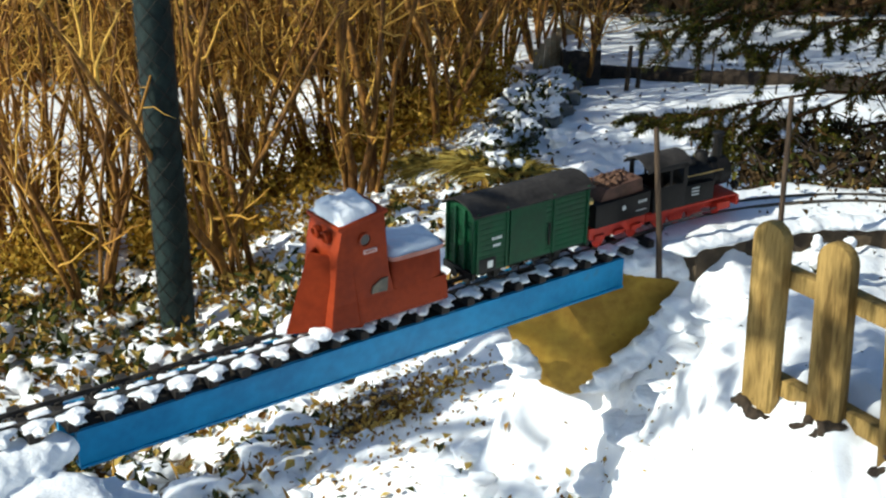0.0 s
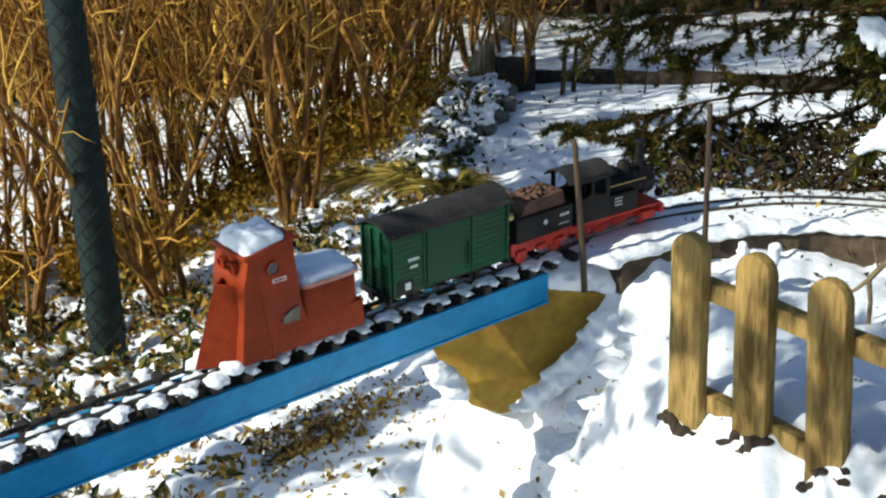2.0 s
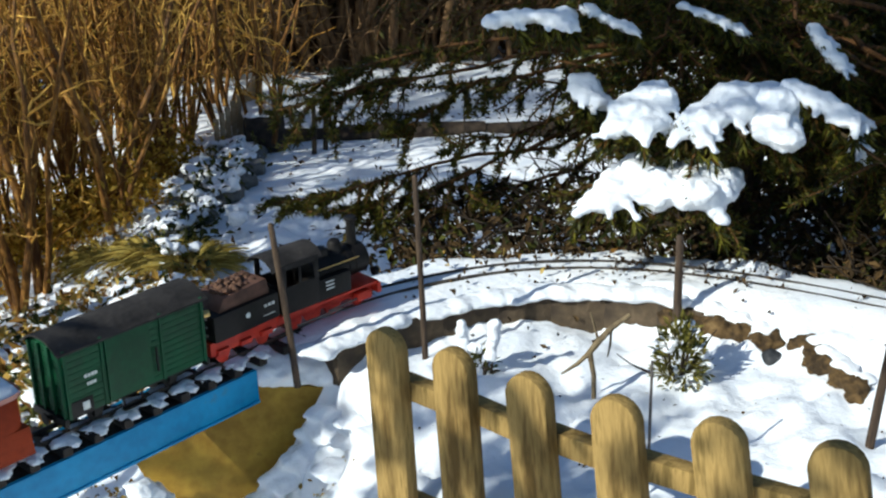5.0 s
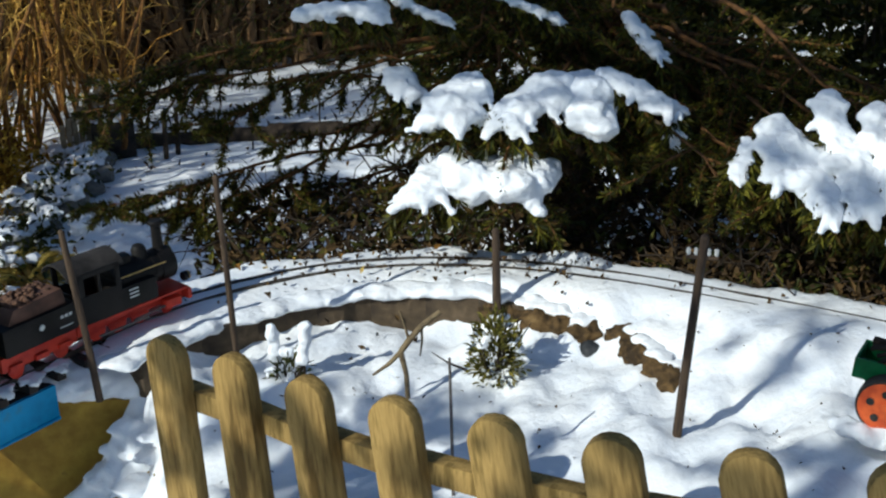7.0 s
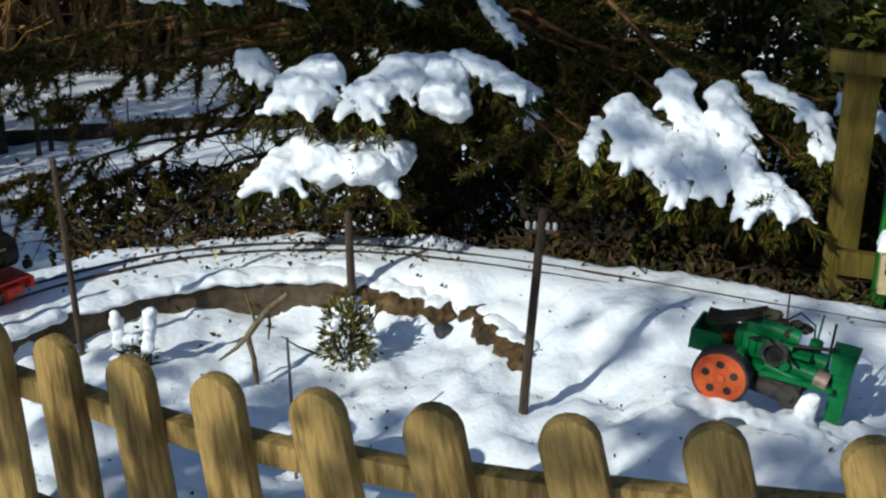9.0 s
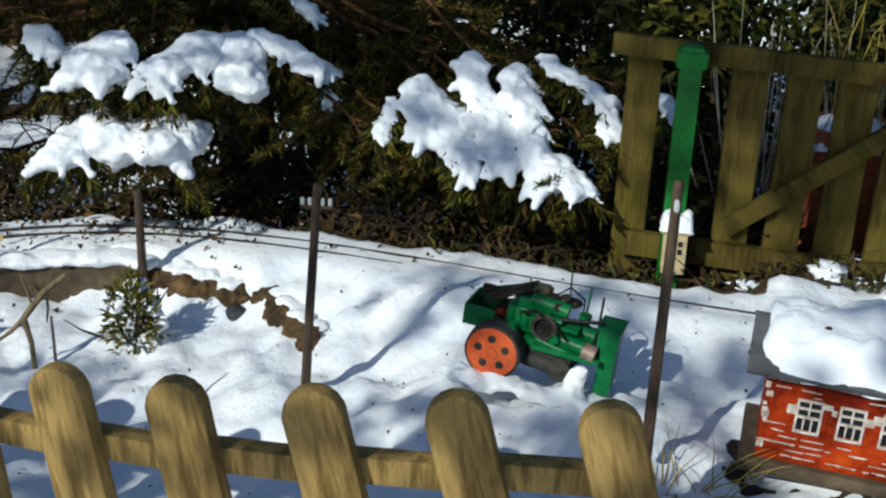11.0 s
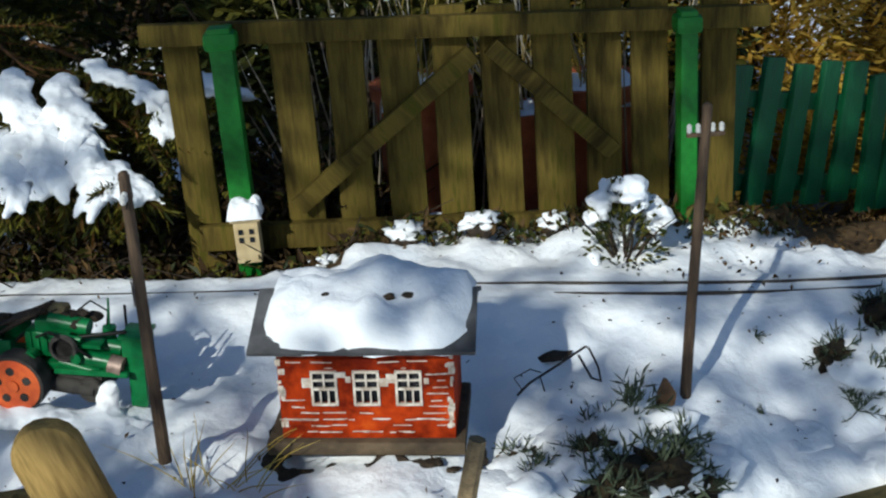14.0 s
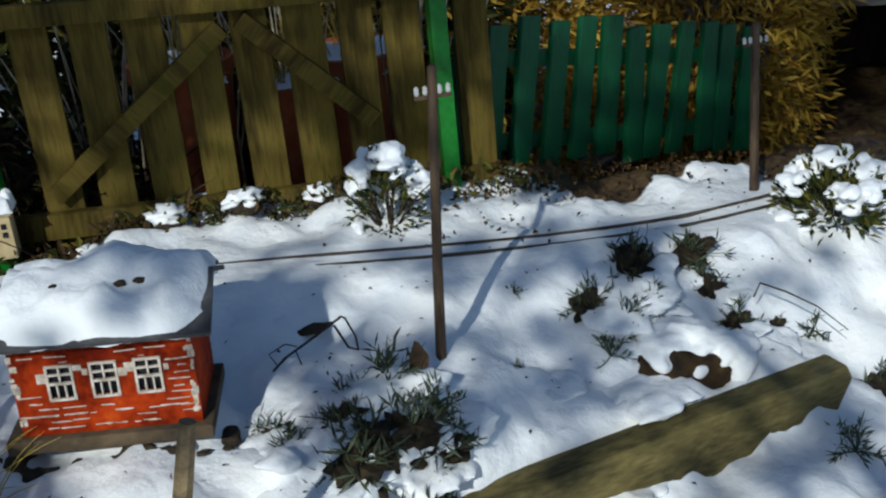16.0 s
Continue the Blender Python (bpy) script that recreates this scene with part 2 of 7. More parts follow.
class Soup:
    """Many small faces gathered in plain lists, which stay fast however many there are."""

    def __init__(self):
        self.v, self.f = [], []

    def tube(self, pts, radii, seg=4):
        base = len(self.v)
        pts = [Vector(p) for p in pts]
        for i, p in enumerate(pts):
            d = (pts[min(i + 1, len(pts) - 1)] - pts[max(i - 1, 0)]).normalized()
            u = d.orthogonal().normalized() if i == 0 else (u - d * u.dot(d)).normalized()
            w = d.cross(u)
            r = radii[i] if hasattr(radii, "__len__") else radii
            for k in range(seg):
                self.v.append(p + (u * math.cos(2 * math.pi * k / seg) + w * math.sin(2 * math.pi * k / seg)) * r)
        for i in range(len(pts) - 1):
            for k in range(seg):
                a, b = base + i * seg, base + (i + 1) * seg
                self.f.append((a + k, a + (k + 1) % seg, b + (k + 1) % seg, b + k))

    def leaf(self, p, d, n, length, width, bend=0.2):
        """A pointed leaf from p along d, its upper side towards n."""
        b = len(self.v)
        s = d.cross(n).normalized()
        n2 = s.cross(d)
        self.v += [p, p + d * length * 0.45 + s * width * 0.5 + n2 * bend * width, p + d * length, p + d * length * 0.45 - s * width * 0.5 + n2 * bend * width, p + d * length * 0.5]
        self.f += [(b, b + 1, b + 4), (b + 1, b + 2, b + 4), (b + 2, b + 3, b + 4), (b + 3, b, b + 4)]

    def blade(self, p, d, n, length, width):
        """A narrow flat needle of two triangles."""
        b = len(self.v)
        s = d.cross(n).normalized() * width * 0.5
        self.v += [p, p + d * length * 0.5 + s, p + d * length, p + d * length * 0.5 - s]
        self.f += [(b, b + 1, b + 2), (b, b + 2, b + 3)]

    def mesh(self, name, material, smooth=True):
        me = bpy.data.meshes.new(name)
        me.from_pydata([tuple(v) for v in self.v], [], self.f)
        me.materials.append(material)
        if smooth:
            me.polygons.foreach_set("use_smooth", [True] * len(me.polygons))
        return me


def rand_dir(r, up=0.0):
    v = Vector((r.gauss(0, 1), r.gauss(0, 1), r.gauss(0, 1) + up))
    return v.normalized()


def mesh_of(name, bm, material, smooth=30.0):
    me = bpy.data.meshes.new(name)
    bm.normal_update()
    bm.to_mesh(me)
    bm.free()
    me.materials.append(material)
    me.polygons.foreach_set("use_smooth", [True] * len(me.polygons))
    if smooth:
        me.set_sharp_from_angle(angle=radians(smooth))
    return me


def part(name, bm, material, parent, label="", smooth=35.0, m=None):
    """A bmesh as one mesh object under a thing or a part."""
    ob = new(name, mesh_of(name, bm, material, smooth))
    ob.parent = parent
    if m is not None:
        ob.matrix_basis = m
    if label:
        ob["label"] = label
    return ob


def mesh_part(name, me, parent, label="", m=None):
    ob = new(name, me)
    ob.parent = parent
    if m is not None:
        ob.matrix_basis = m
    if label:
        ob["label"] = label
    return ob


CRUMBLE = bpy.data.textures.new("crumble", "CLOUDS")
CRUMBLE.noise_scale, CRUMBLE.noise_depth = 0.026, 4


def melt(ob, voxel, crumble=0.0, soft=4):
    """Runs the overlapping lumps of a mesh into one soft body, crumbled at its surface."""
    mod = ob.modifiers.new("melt", "REMESH")
    mod.mode, mod.voxel_size, mod.use_smooth_shade = "VOXEL", voxel, True
    sm = ob.modifiers.new("soften", "SMOOTH")
    sm.factor, sm.iterations = 0.5, soft
    if crumble:
        dp = ob.modifiers.new("crumble", "DISPLACE")
        dp.texture, dp.strength, dp.mid_level = CRUMBLE, crumble, 0.5
    return ob


def thing(name, m, label, category, group="", kind=""):
    ob = new(name)
    ob.empty_display_size = 0.05
    ob.matrix_basis = m
    return tagged(ob, label, category, group, kind)


def smooth(a, b, x):
    k = min(max((x - a) / (b - a), 0.0), 1.0)
    return k * k * (3 - 2 * k)

# ---- the railway's line and the ground ----
BR_X, BR_Y, BR_Z = -0.235, 2.40, 0.46
BU, BV = Vector((0.802, 0.597, 0)), Vector((-0.597, 0.802, 0))
LINE = [(-3.4, 0.05, 0.46), (-1.28, 1.62, 0.46), (-0.76, 2.01, 0.46), (-0.235, 2.40, 0.46), (0.00, 2.565, 0.465), (0.24, 2.66, 0.47), (0.48, 2.68, 0.475), (0.70, 2.62, 0.48),
        (0.89, 2.49, 0.49), (1.05, 2.31, 0.505), (1.19, 2.10, 0.525), (1.32, 1.88, 0.545), (1.46, 1.67, 0.56), (1.63, 1.46, 0.57), (1.83, 1.26, 0.565),
        (2.03, 1.07, 0.55), (2.27, 0.91, 0.52), (2.55, 0.79, 0.485), (2.95, 0.66, 0.46), (3.6, 0.5, 0.44)]


def spline(points, step):
    """Points set evenly along a smooth line through those given."""
    p = [Vector(q) for q in points]
    p = [p[0] * 2 - p[1]] + p + [p[-1] * 2 - p[-2]]
    raw = []
    for i in range(1, len(p) - 2):
        for k in range(24):
            t = k / 24
            a, b, c, d = p[i - 1], p[i], p[i + 1], p[i + 2]
            raw.append(0.5 * (2 * b + (c - a) * t + (2 * a - 5 * b + 4 * c - d) * t * t + (3 * b - a - 3 * c + d) * t ** 3))
    raw.append(p[-2])
    out, left = [raw[0]], step
    for a, b in zip(raw, raw[1:]):
        d = (b - a).length
        at = 0.0
        while d - at >= left:
            at += left
            out.append(a.lerp(b, at / d))
            left = step
        left -= d - at
    return out


TRACK = spline(LINE, 0.01)
T_XY = np.array([[p.x, p.y] for p in TRACK])
T_Z = np.array([p.z for p in TRACK])
T_DIR = np.gradient(T_XY, axis=0)
T_DIR /= np.linalg.norm(T_DIR, axis=1)[:, None]
T_BRIDGE = int(np.argmin(((T_XY - (BR_X, BR_Y)) ** 2).sum(1)))
PLATEAU = [(-0.2, 0.2, 0.34), (0.03, 1.86, 0.36), (0.2, 1.6, 0.40), (0.5, 1.3, 0.43), (0.9, 0.95, 0.44), (0.3, 2.3, 0.40), (0.05, 2.3, 0.415), (0.6, 2.1, 0.385), (0.92, 2.25, 0.385), (0.45, 1.8, 0.40),
           (0.86, 1.78, 0.465), (1.1, 1.45, 0.545), (1.11, 1.18, 0.56), (1.35, 1.0, 0.56), (1.15, 0.72, 0.46), (1.5, 0.82, 0.48), (1.79, 0.87, 0.54), (1.95, 0.66, 0.415), (2.17, 0.68, 0.40),
           (1.62, 0.45, 0.32), (2.4, 0.35, 0.30), (2.7, 0.81, 0.43), (1.66, 1.8, 0.57), (2.3, 1.27, 0.55), (3.0, 1.0, 0.47), (-1.5, 1.3, 0.40), (-1.4, 0.4, 0.36)]
PL = np.array(PLATEAU)
# the picket fence's line
PICKS = [(0.018, 1.858), (0.102, 1.745), (0.184, 1.622), (0.275, 1.510), (0.376, 1.405), (0.486, 1.300), (0.614, 1.200), (0.748, 1.106), (0.893, 1.012)]
FENCE_LINE = np.array([(a[0] + (b[0] - a[0]) * t, a[1] + (b[1] - a[1]) * t) for a, b in zip(PICKS[:-1], PICKS[1:]) for t in (0, 0.25, 0.5, 0.75)])


def ground_z(x, y):
    """Height of the snow."""
    d2 = (PL[:, 0] - x) ** 2 + (PL[:, 1] - y) ** 2 + 0.02
    w = d2 ** -1.6
    zp = float((w * PL[:, 2]).sum() / w.sum())
    low = -0.20 - 0.045 * max(min(y, 9) - 2.6, 0) + 0.42 * max(min(x + 0.4, 0), -1.3) + 0.05 * noise.noise(Vector((x * 0.7, y * 0.7, 3.1))) + 0.02 * noise.noise(Vector((x * 3, y * 3, 7.7)))
    u, v = (x - BR_X) * BU.x + (y - BR_Y) * BU.y, (x - BR_X) * BV.x + (y - BR_Y) * BV.y
    i = int(np.argmin(((T_XY - (x, y)) ** 2).sum(1)))
    dx, dy = x - T_XY[i, 0], y - T_XY[i, 1]
    d = math.hypot(dx, dy)
    outer = T_DIR[i, 0] * dy - T_DIR[i, 1] * dx > 0
    zt = float(T_Z[i]) - (0.030 - 0.024 * smooth(0.10, 0.22, (i - T_BRIDGE) * 0.01)) + 0.0035 * smooth(0.95, 1.1, T_XY[i, 0]) * (1 - smooth(1.75, 1.95, T_XY[i, 0]))
    if i > T_BRIDGE:
        walled = 1 - smooth(0.80, 0.98, float(T_XY[i, 0]))
        if outer:
            fall = smooth(0.085, 0.40, d) * (1 - smooth(1.25, 1.7, float(T_XY[i, 0])))
            zh = zt * (1 - smooth(0.1, 0.5, d)) + max(zp, zt) * smooth(0.1, 0.5, d)
            z = zh * (1 - fall) + low * fall
        else:
            k = smooth(0.112, 0.148, d) * walled + smooth(0.06, 0.30, d) * (1 - walled)
            zt += 0.008 * smooth(0.004, 0.018, d) * smooth(1.10, 1.30, float(T_XY[i, 0])) * (1 - smooth(1.80, 1.98, float(T_XY[i, 0])))
            z = zt * (1 - k) + zp * k
    else:
        z = zp
        k = smooth(0.05, 0.16, d)
        z = zt * (1 - k) + zp * k
        if v > 0:
            fall = smooth(0.085, 0.35, v)
            z = z * (1 - fall) + low * fall
    # the cutting that the bridge crosses
    if y < 2.435:
        by = smooth(2.05, 2.3, y)
        lean = 0.22 * smooth(0.0, 0.7, -v)
        end = -1.36 + 0.09 * smooth(0.06, 0.16, -v) - 0.09 * smooth(0.3, 0.6, -v)
        cut = smooth(end, end + 0.10, u + 0.03 * noise.noise(Vector((x * 9, y * 9, 5)))) * (1 - smooth(-0.31 - lean + 0.14 * by, 0.29 - lean - 0.01 * by, u + 0.05 * noise.noise(Vector((x * 4, y * 4, 9))) + 0.035 * noise.noise(Vector((x * 15, y * 15, 6)))))
    else:
        cut = smooth(-1.45, -1.18, u) * (1 - smooth(-0.16, 0.02, u))
    cut *= 1 - smooth(1.3, 2.0, -v)
    deep = low + 0.25 * smooth(0.15, 1.3, -v)
    z = z * (1 - cut) + min(z, deep) * cut
    # snow drifted against the picket fence
    f2 = ((FENCE_LINE - (x, y)) ** 2).sum(1)
    j = int(np.argmin(f2))
    z += 0.148 * math.exp(-float(f2[j]) / 0.0225) * smooth(-0.12, 0.0, x)
    # behind the gate the ground lies lower
    g = (x - 1.66) * 0.629 + (y - 1.80) * 0.777
    if x > 1.2:
        z = z * (1 - smooth(0.05, 0.5, g)) + min(z, 0.05) * smooth(0.05, 0.5, g)
    # the bed drops behind its edging beam
    e = (x - 1.90) * 0.402 + (y - 0.575) * 0.915
    if 1.40 < x < 2.45:
        z -= 0.075 * (1 - smooth(-0.008, 0.045, e)) * smooth(1.40, 1.55, x) * (1 - smooth(2.0, 2.3, x)) * (1 - smooth(0.25, 0.6, -e))
    # mounds round the sprigs
    z += 0.035 * math.exp(-((x - 1.55) ** 2 + (y - 0.80) ** 2) / 0.012) + 0.05 * math.exp(-((x - 2.14) ** 2 + (y - 0.75) ** 2) / 0.014)
    far = smooth(7, 14, math.hypot(x, y - 2))
    z = z * (1 - far) + low * far
    near = 1 - smooth(4, 7, math.hypot(x, y - 2))
    trod = smooth(0.05, 0.16, d) * (1 - smooth(5.6, 6.2, y)) * smooth(-2.5, -2.3, x) * smooth(0.0, 0.3, y)
    path = (1 - smooth(0.0, 0.55, y)) * (1 - smooth(1.0, 1.6, x))
    z = z * (1 - path) + min(z, 0.0) * path
    z += near * ((0.2 + 0.8 * smooth(0.04, 0.12, d)) * 0.018 * noise.fractal(Vector((x * 5, y * 5, 0.3)), 1.0, 2.0, 4) + trod * (0.028 * noise.fractal(Vector((x * 10.5, y * 10.5, 4.3)), 1.0, 2.0, 3) + 0.011 * noise.noise(Vector((x * 24, y * 24, 1.3)))))
    return z


def graded(lo, hi, step, far_lo, far_hi):
    """Even steps between lo and hi, then ever wider ones out to the far limits."""
    a = list(np.arange(lo, hi + 1e-6, step))
    s, x = step, hi
    while x < far_hi:
        s *= 1.28
        x += s
        a.append(x)
    s, x = step, lo
    while x > far_lo:
        s *= 1.28
        x -= s
        a.insert(0, x)
    return a


gx, gy = graded(-2.4, 3.2, 0.020, -400, 400), graded(0.2, 6.2, 0.020, -400, 400)
verts = [(x, y, ground_z(x, y)) for y in gy for x in gx]
nx = len(gx)
faces = [(j * nx + i, j * nx + i + 1, (j + 1) * nx + i + 1, (j + 1) * nx + i) for j in range(len(gy) - 1) for i in range(nx - 1)]
me = bpy.data.meshes.new("ground")
me.from_pydata(verts, [], faces)
me.polygons.foreach_set("use_smooth", [True] * len(me.polygons))
bare = me.attributes.new("bare", "FLOAT", "POINT")
def bareness(x, y):
    """How far the snow is worn off: under the spruce, behind the gate and along the paling fence."""
    n = 0.35 * noise.fractal(Vector((x * 2.2, y * 2.2, 4.0)), 1.0, 2.0, 4) + 0.25 * noise.noise(Vector((x * 11, y * 11, 2.0)))
    b = 1 - smooth(0.5, 1.0, math.hypot((x - 1.30) * 0.85, y - 3.0))
    b *= smooth(0.14, 0.34, math.sqrt(((T_XY - (x, y)) ** 2).sum(1).min()))
    g = (x - 1.66) * 0.629 + (y - 1.80) * 0.777
    b = max(b, smooth(0.02, 0.12, g) * (1 - smooth(2.0, 2.8, g)) if x > 1.45 else 0, (1 - smooth(0.10, 0.20, abs(y - 1.15 + 0.04 * (x - 2.5)))) * smooth(2.4, 2.55, x), 0.75 * (1 - smooth(0.3, 0.8, math.hypot(x - 3.35, y - 0.95))))
    h = (y - 5.05) - 0.62 * (x + 2.9)
    if x < 0.3 and 2.9 < y < 4.6:
        b = max(b, 0.55 * (1 - smooth(0.5, 1.2, abs(h))))
    i = int(np.argmin(((T_XY - (x, y)) ** 2).sum(1)))
    dx, dy = x - T_XY[i, 0], y - T_XY[i, 1]
    if i > T_BRIDGE + 40 and T_XY[i, 0] < 1.6 and T_DIR[i, 0] * dy - T_DIR[i, 1] * dx > 0:
        k = 0.14 - 0.075 * smooth(0.45, 0.8, float(T_XY[i, 0]))
        b = max(b, smooth(k, k + 0.09, math.hypot(dx, dy)) * (1 - smooth(0.6, 0.9, math.hypot(dx, dy))))
    b = max(b, 0.38 * (1 - smooth(0.0, 0.38, math.hypot(x + 0.83, y - 3.04))))
    under = max(0.25 * (1 - smooth(0.35, 1.0, math.hypot((x + 2.30) / 0.75, (y - 4.45) / 0.85))), 0.45 * (1 - smooth(0.4, 1.0, math.hypot((x + 1.75) / 0.8, (y - 3.3) / 1.0))))
    return max(min(max(b + n * (1.0 if b > 0.02 else 0.0), 0), 1) * (1 - smooth(3.6, 4.6, y)), min(max(under + 0.9 * n, 0), 1) if under > 0.02 else 0)
bare.data.foreach_set("value", [bareness(v[0], v[1]) if abs(v[0]) < 9 and -2 < v[1] < 12 else 0.0 for v in verts])
me.materials.append(ground_material())
ground = tagged(new("ground", me), "uneven snow-covered garden ground with trodden lumps", "ground", kind="structure")

# ---- bridge and track ----
def bridge_pose(u, v=0.0, z=0.0):
    p = Vector((BR_X, BR_Y, BR_Z)) + BU * u + BV * v
    return Matrix.Translation((p.x, p.y, p.z + z)) @ Matrix.Rotation(math.atan2(BU.y, BU.x), 4, "Z")


bridge = thing("railway_bridge", bridge_pose(-0.6), "blue painted steel girder bridge under the garden track", "bridge")
for side in (-1, 1):
    bm = bmesh.new()
    add_box(bm, 1.30, 0.010, 0.072, Matrix.Translation((0, side * 0.050, -0.070)), 0.002)
    add_box(bm, 1.30, 0.026, 0.006, Matrix.Translation((0, side * 0.045, -0.105)), 0.001)
    part("girder", bm, BLUE, bridge)
bm = bmesh.new()
add_box(bm, 1.30, 0.090, 0.008, Matrix.Translation((0, 0, -0.038)), 0.002)
part("deck_plate", bm, SLEEPER, bridge, "dark deck between the girders")


def track_at(s):
    """Place and heading on the railway's line, s metres from the bridge's end."""
    k = min(max(T_BRIDGE + s / 0.01, 0), len(TRACK) - 2)
    i = int(k)
    p = TRACK[i].lerp(TRACK[i + 1], k - i)
    return p, math.atan2(T_DIR[i, 1], T_DIR[i, 0])


track = thing("garden_railway_track", Matrix.Identity(4), "garden railway track of dark rails on brown sleepers", "track")
for side in (-1, 1):
    pts = [p + Vector((-T_DIR[i, 1], T_DIR[i, 0], 0)) * side * 0.0225 for i, p in enumerate(TRACK)][::3]
    bm = bmesh.new()
    rows = []
    for i, p in enumerate(pts):
        q = pts[min(i + 1, len(pts) - 1)] - pts[max(i - 1, 0)]
        w = Vector((-q.y, q.x, 0)).normalized()
        rows.append([bm.verts.new(p + w * a + Vector((0, 0, b))) for a, b in
                     ((-0.004, -0.0085), (-0.0012, -0.007), (-0.0012, -0.0028), (-0.0018, 0.0), (0.0018, 0.0), (0.0012, -0.0028), (0.0012, -0.007), (0.004, -0.0085))])
    for a, b in zip(rows, rows[1:]):
        for k in range(8):
            bm.faces.new((a[k], a[(k + 1) % 8], b[(k + 1) % 8], b[k]))
    bm.faces.new(rows[0][::-1])
    bm.faces.new(rows[-1])
    part("rail", bm, RAIL, track)
bm = bmesh.new()
add_box(bm, 0.020, 0.120, 0.018, Matrix.Translation((0, 0, -0.0025)), 0.002)
for side in (-1, 1):
    for o in (-0.007, 0.007):
        add_box(bm, 0.009, 0.006, 0.006, Matrix.Translation((0, side * 0.0225 + o, 0.008)))
sleeper_mesh = mesh_of("sleeper", bm, SLEEPER)
snow_meshes = []
for k in range(4):
    bm = bmesh.new()
    add_ball(bm, (0, 0.004, 0.001), 0.022, 3, (1.25, 0.8, 0.36), 0.5, 4)
    add_ball(bm, (rng.uniform(-0.004, 0.004), -0.012, 0.0), 0.017, 3, (0.8, 1.1, 0.42), 0.5, 4)
    snow_meshes.append(mesh_of("sleeper_snow", bm, SNOW, 0))
PITCH = 0.066
for k in range(-22, 4):
    p, a = track_at(k * PITCH)
    m = Matrix.Translation((p.x, p.y, p.z - 0.017)) @ Matrix.Rotation(a, 4, "Z")
    sl = mesh_part("sleeper", sleeper_mesh, track, m=m)
    if k < 2:
        mesh_part("snow_pad", snow_meshes[k % 4], track, m=m @ Matrix.Translation((0.012, -0.036, 0.007)) @ Matrix.Rotation(rng.uniform(-0.25, 0.25), 4, "Z"))
bm = bmesh.new()
pts = [track_at(s)[0] for s in np.arange(-1.5, 0.0, 0.02)]
for k, p in enumerate(pts):
    if k % 3 and (pts[k] - Vector((BR_X, BR_Y, BR_Z))).length > 0.0:
        add_ball(bm, p + BV * rng.uniform(-0.004, 0.004) + Vector((0, 0, -0.013)), 0.017, 1, (1.0, 0.95, 0.42), 0.3, 3)
melt(part("snow_fill", bm, SNOW, track, smooth=0), 0.005)

# ---- bridge abutment ----
abut = thing("bridge_abutment", Matrix.Translation((BR_X, BR_Y, 0)), "ochre board abutment carrying the bridge end", "abutment")
bm = bmesh.new()
add_prism(bm, [(0.0, 0.425), (0.216, 0.388), (0.220, 0.335), (0.170, 0.245), (0.10, 0.145), (0.035, 0.095), (-0.03, 0.078), (-0.10, 0.105), (-0.15, 0.16), (-0.19, 0.26), (-0.12, 0.38)], 0.05, Matrix.Translation((0, 0.03, -0.03)), 0.006)
part("face_board", bm, ABUT, abut)
bm = bmesh.new()
for k in range(26):
    f = k / 25
    add_ball(bm, (-0.05 + 0.28 * f, 0.012 + rng.uniform(-0.012, 0.012), 0.408 - 0.028 * f + rng.uniform(-0.008, 0.004)), rng.uniform(0.014, 0.028), 2, (1.2, 1.0, 0.75), 0.4, 3)
for k in range(110):
    f, g = rng.random(), rng.random()
    add_ball(bm, (-0.01 + 0.27 * f, 0.02 + (0.02 + 0.16 * f) * g, 0.418 - 0.020 * f * (1 - g) + 0.022 * g + rng.uniform(-0.012, 0.0)), rng.uniform(0.018, 0.030), 2, (1.4, 1.4, 0.6), 0.3, 3)
melt(part("edge_snow", bm, SNOW, abut, "snow lapping over the board's edge", 0), 0.005, 0.010, 6)

# ---- retaining edge inside the curve ----
wall = thing("garden_edging_wall", Matrix.Identity(4), "low curved edging of dark logs holding the snowy track bed", "edging")
lens = [0.17, 0.15, 0.16, 0.14, 0.17, 0.15, 0.13]
s = 0.20
for k, ln in enumerate(lens):
    p, a = track_at(s + ln / 2)
    s += ln + 0.004
    q = p + Vector((math.sin(a), -math.cos(a), 0)) * 0.135
    bm = bmesh.new()
    h = 0.105 + rng.uniform(-0.008, 0.008)
    add_box(bm, ln, 0.050, h, None, 0.010)
    for v in bm.verts:
        v.co += Vector((0, 1, 0.6)) * 0.004 * noise.noise(v.co * 30 + Vector((k * 3, 0, 0)))
    part("log", bm, WALLM, wall, m=Matrix.Translation((q.x, q.y, 0.462 - h / 2)) @ Matrix.Rotation(a + rng.uniform(-0.04, 0.04), 4, "Z"))
bm = bmesh.new()
for s in np.arange(0.13, 1.22, 0.012):
    p, a = track_at(float(s))
    q = p + Vector((math.sin(a), -math.cos(a), 0)) * rng.uniform(0.118, 0.150)
    add_ball(bm, (q.x, q.y, 0.462 + 0.01 * smooth(0.6, 1.2, s) + rng.uniform(-0.010, 0.002)), rng.uniform(0.018, 0.024), 2, (1.6, 1.6, 0.6), 0.25, 3)
melt(part("edge_snow", bm, SNOW, wall, "snow lapping over the logs", 0), 0.006, 0.008, 14)


EARTH = mat("brown_earth", (0.03, 0.018, 0.007), (0.12, 0.072, 0.026), 22, 0.95, 0.8, fine=90, c=(0.17, 0.11, 0.045))


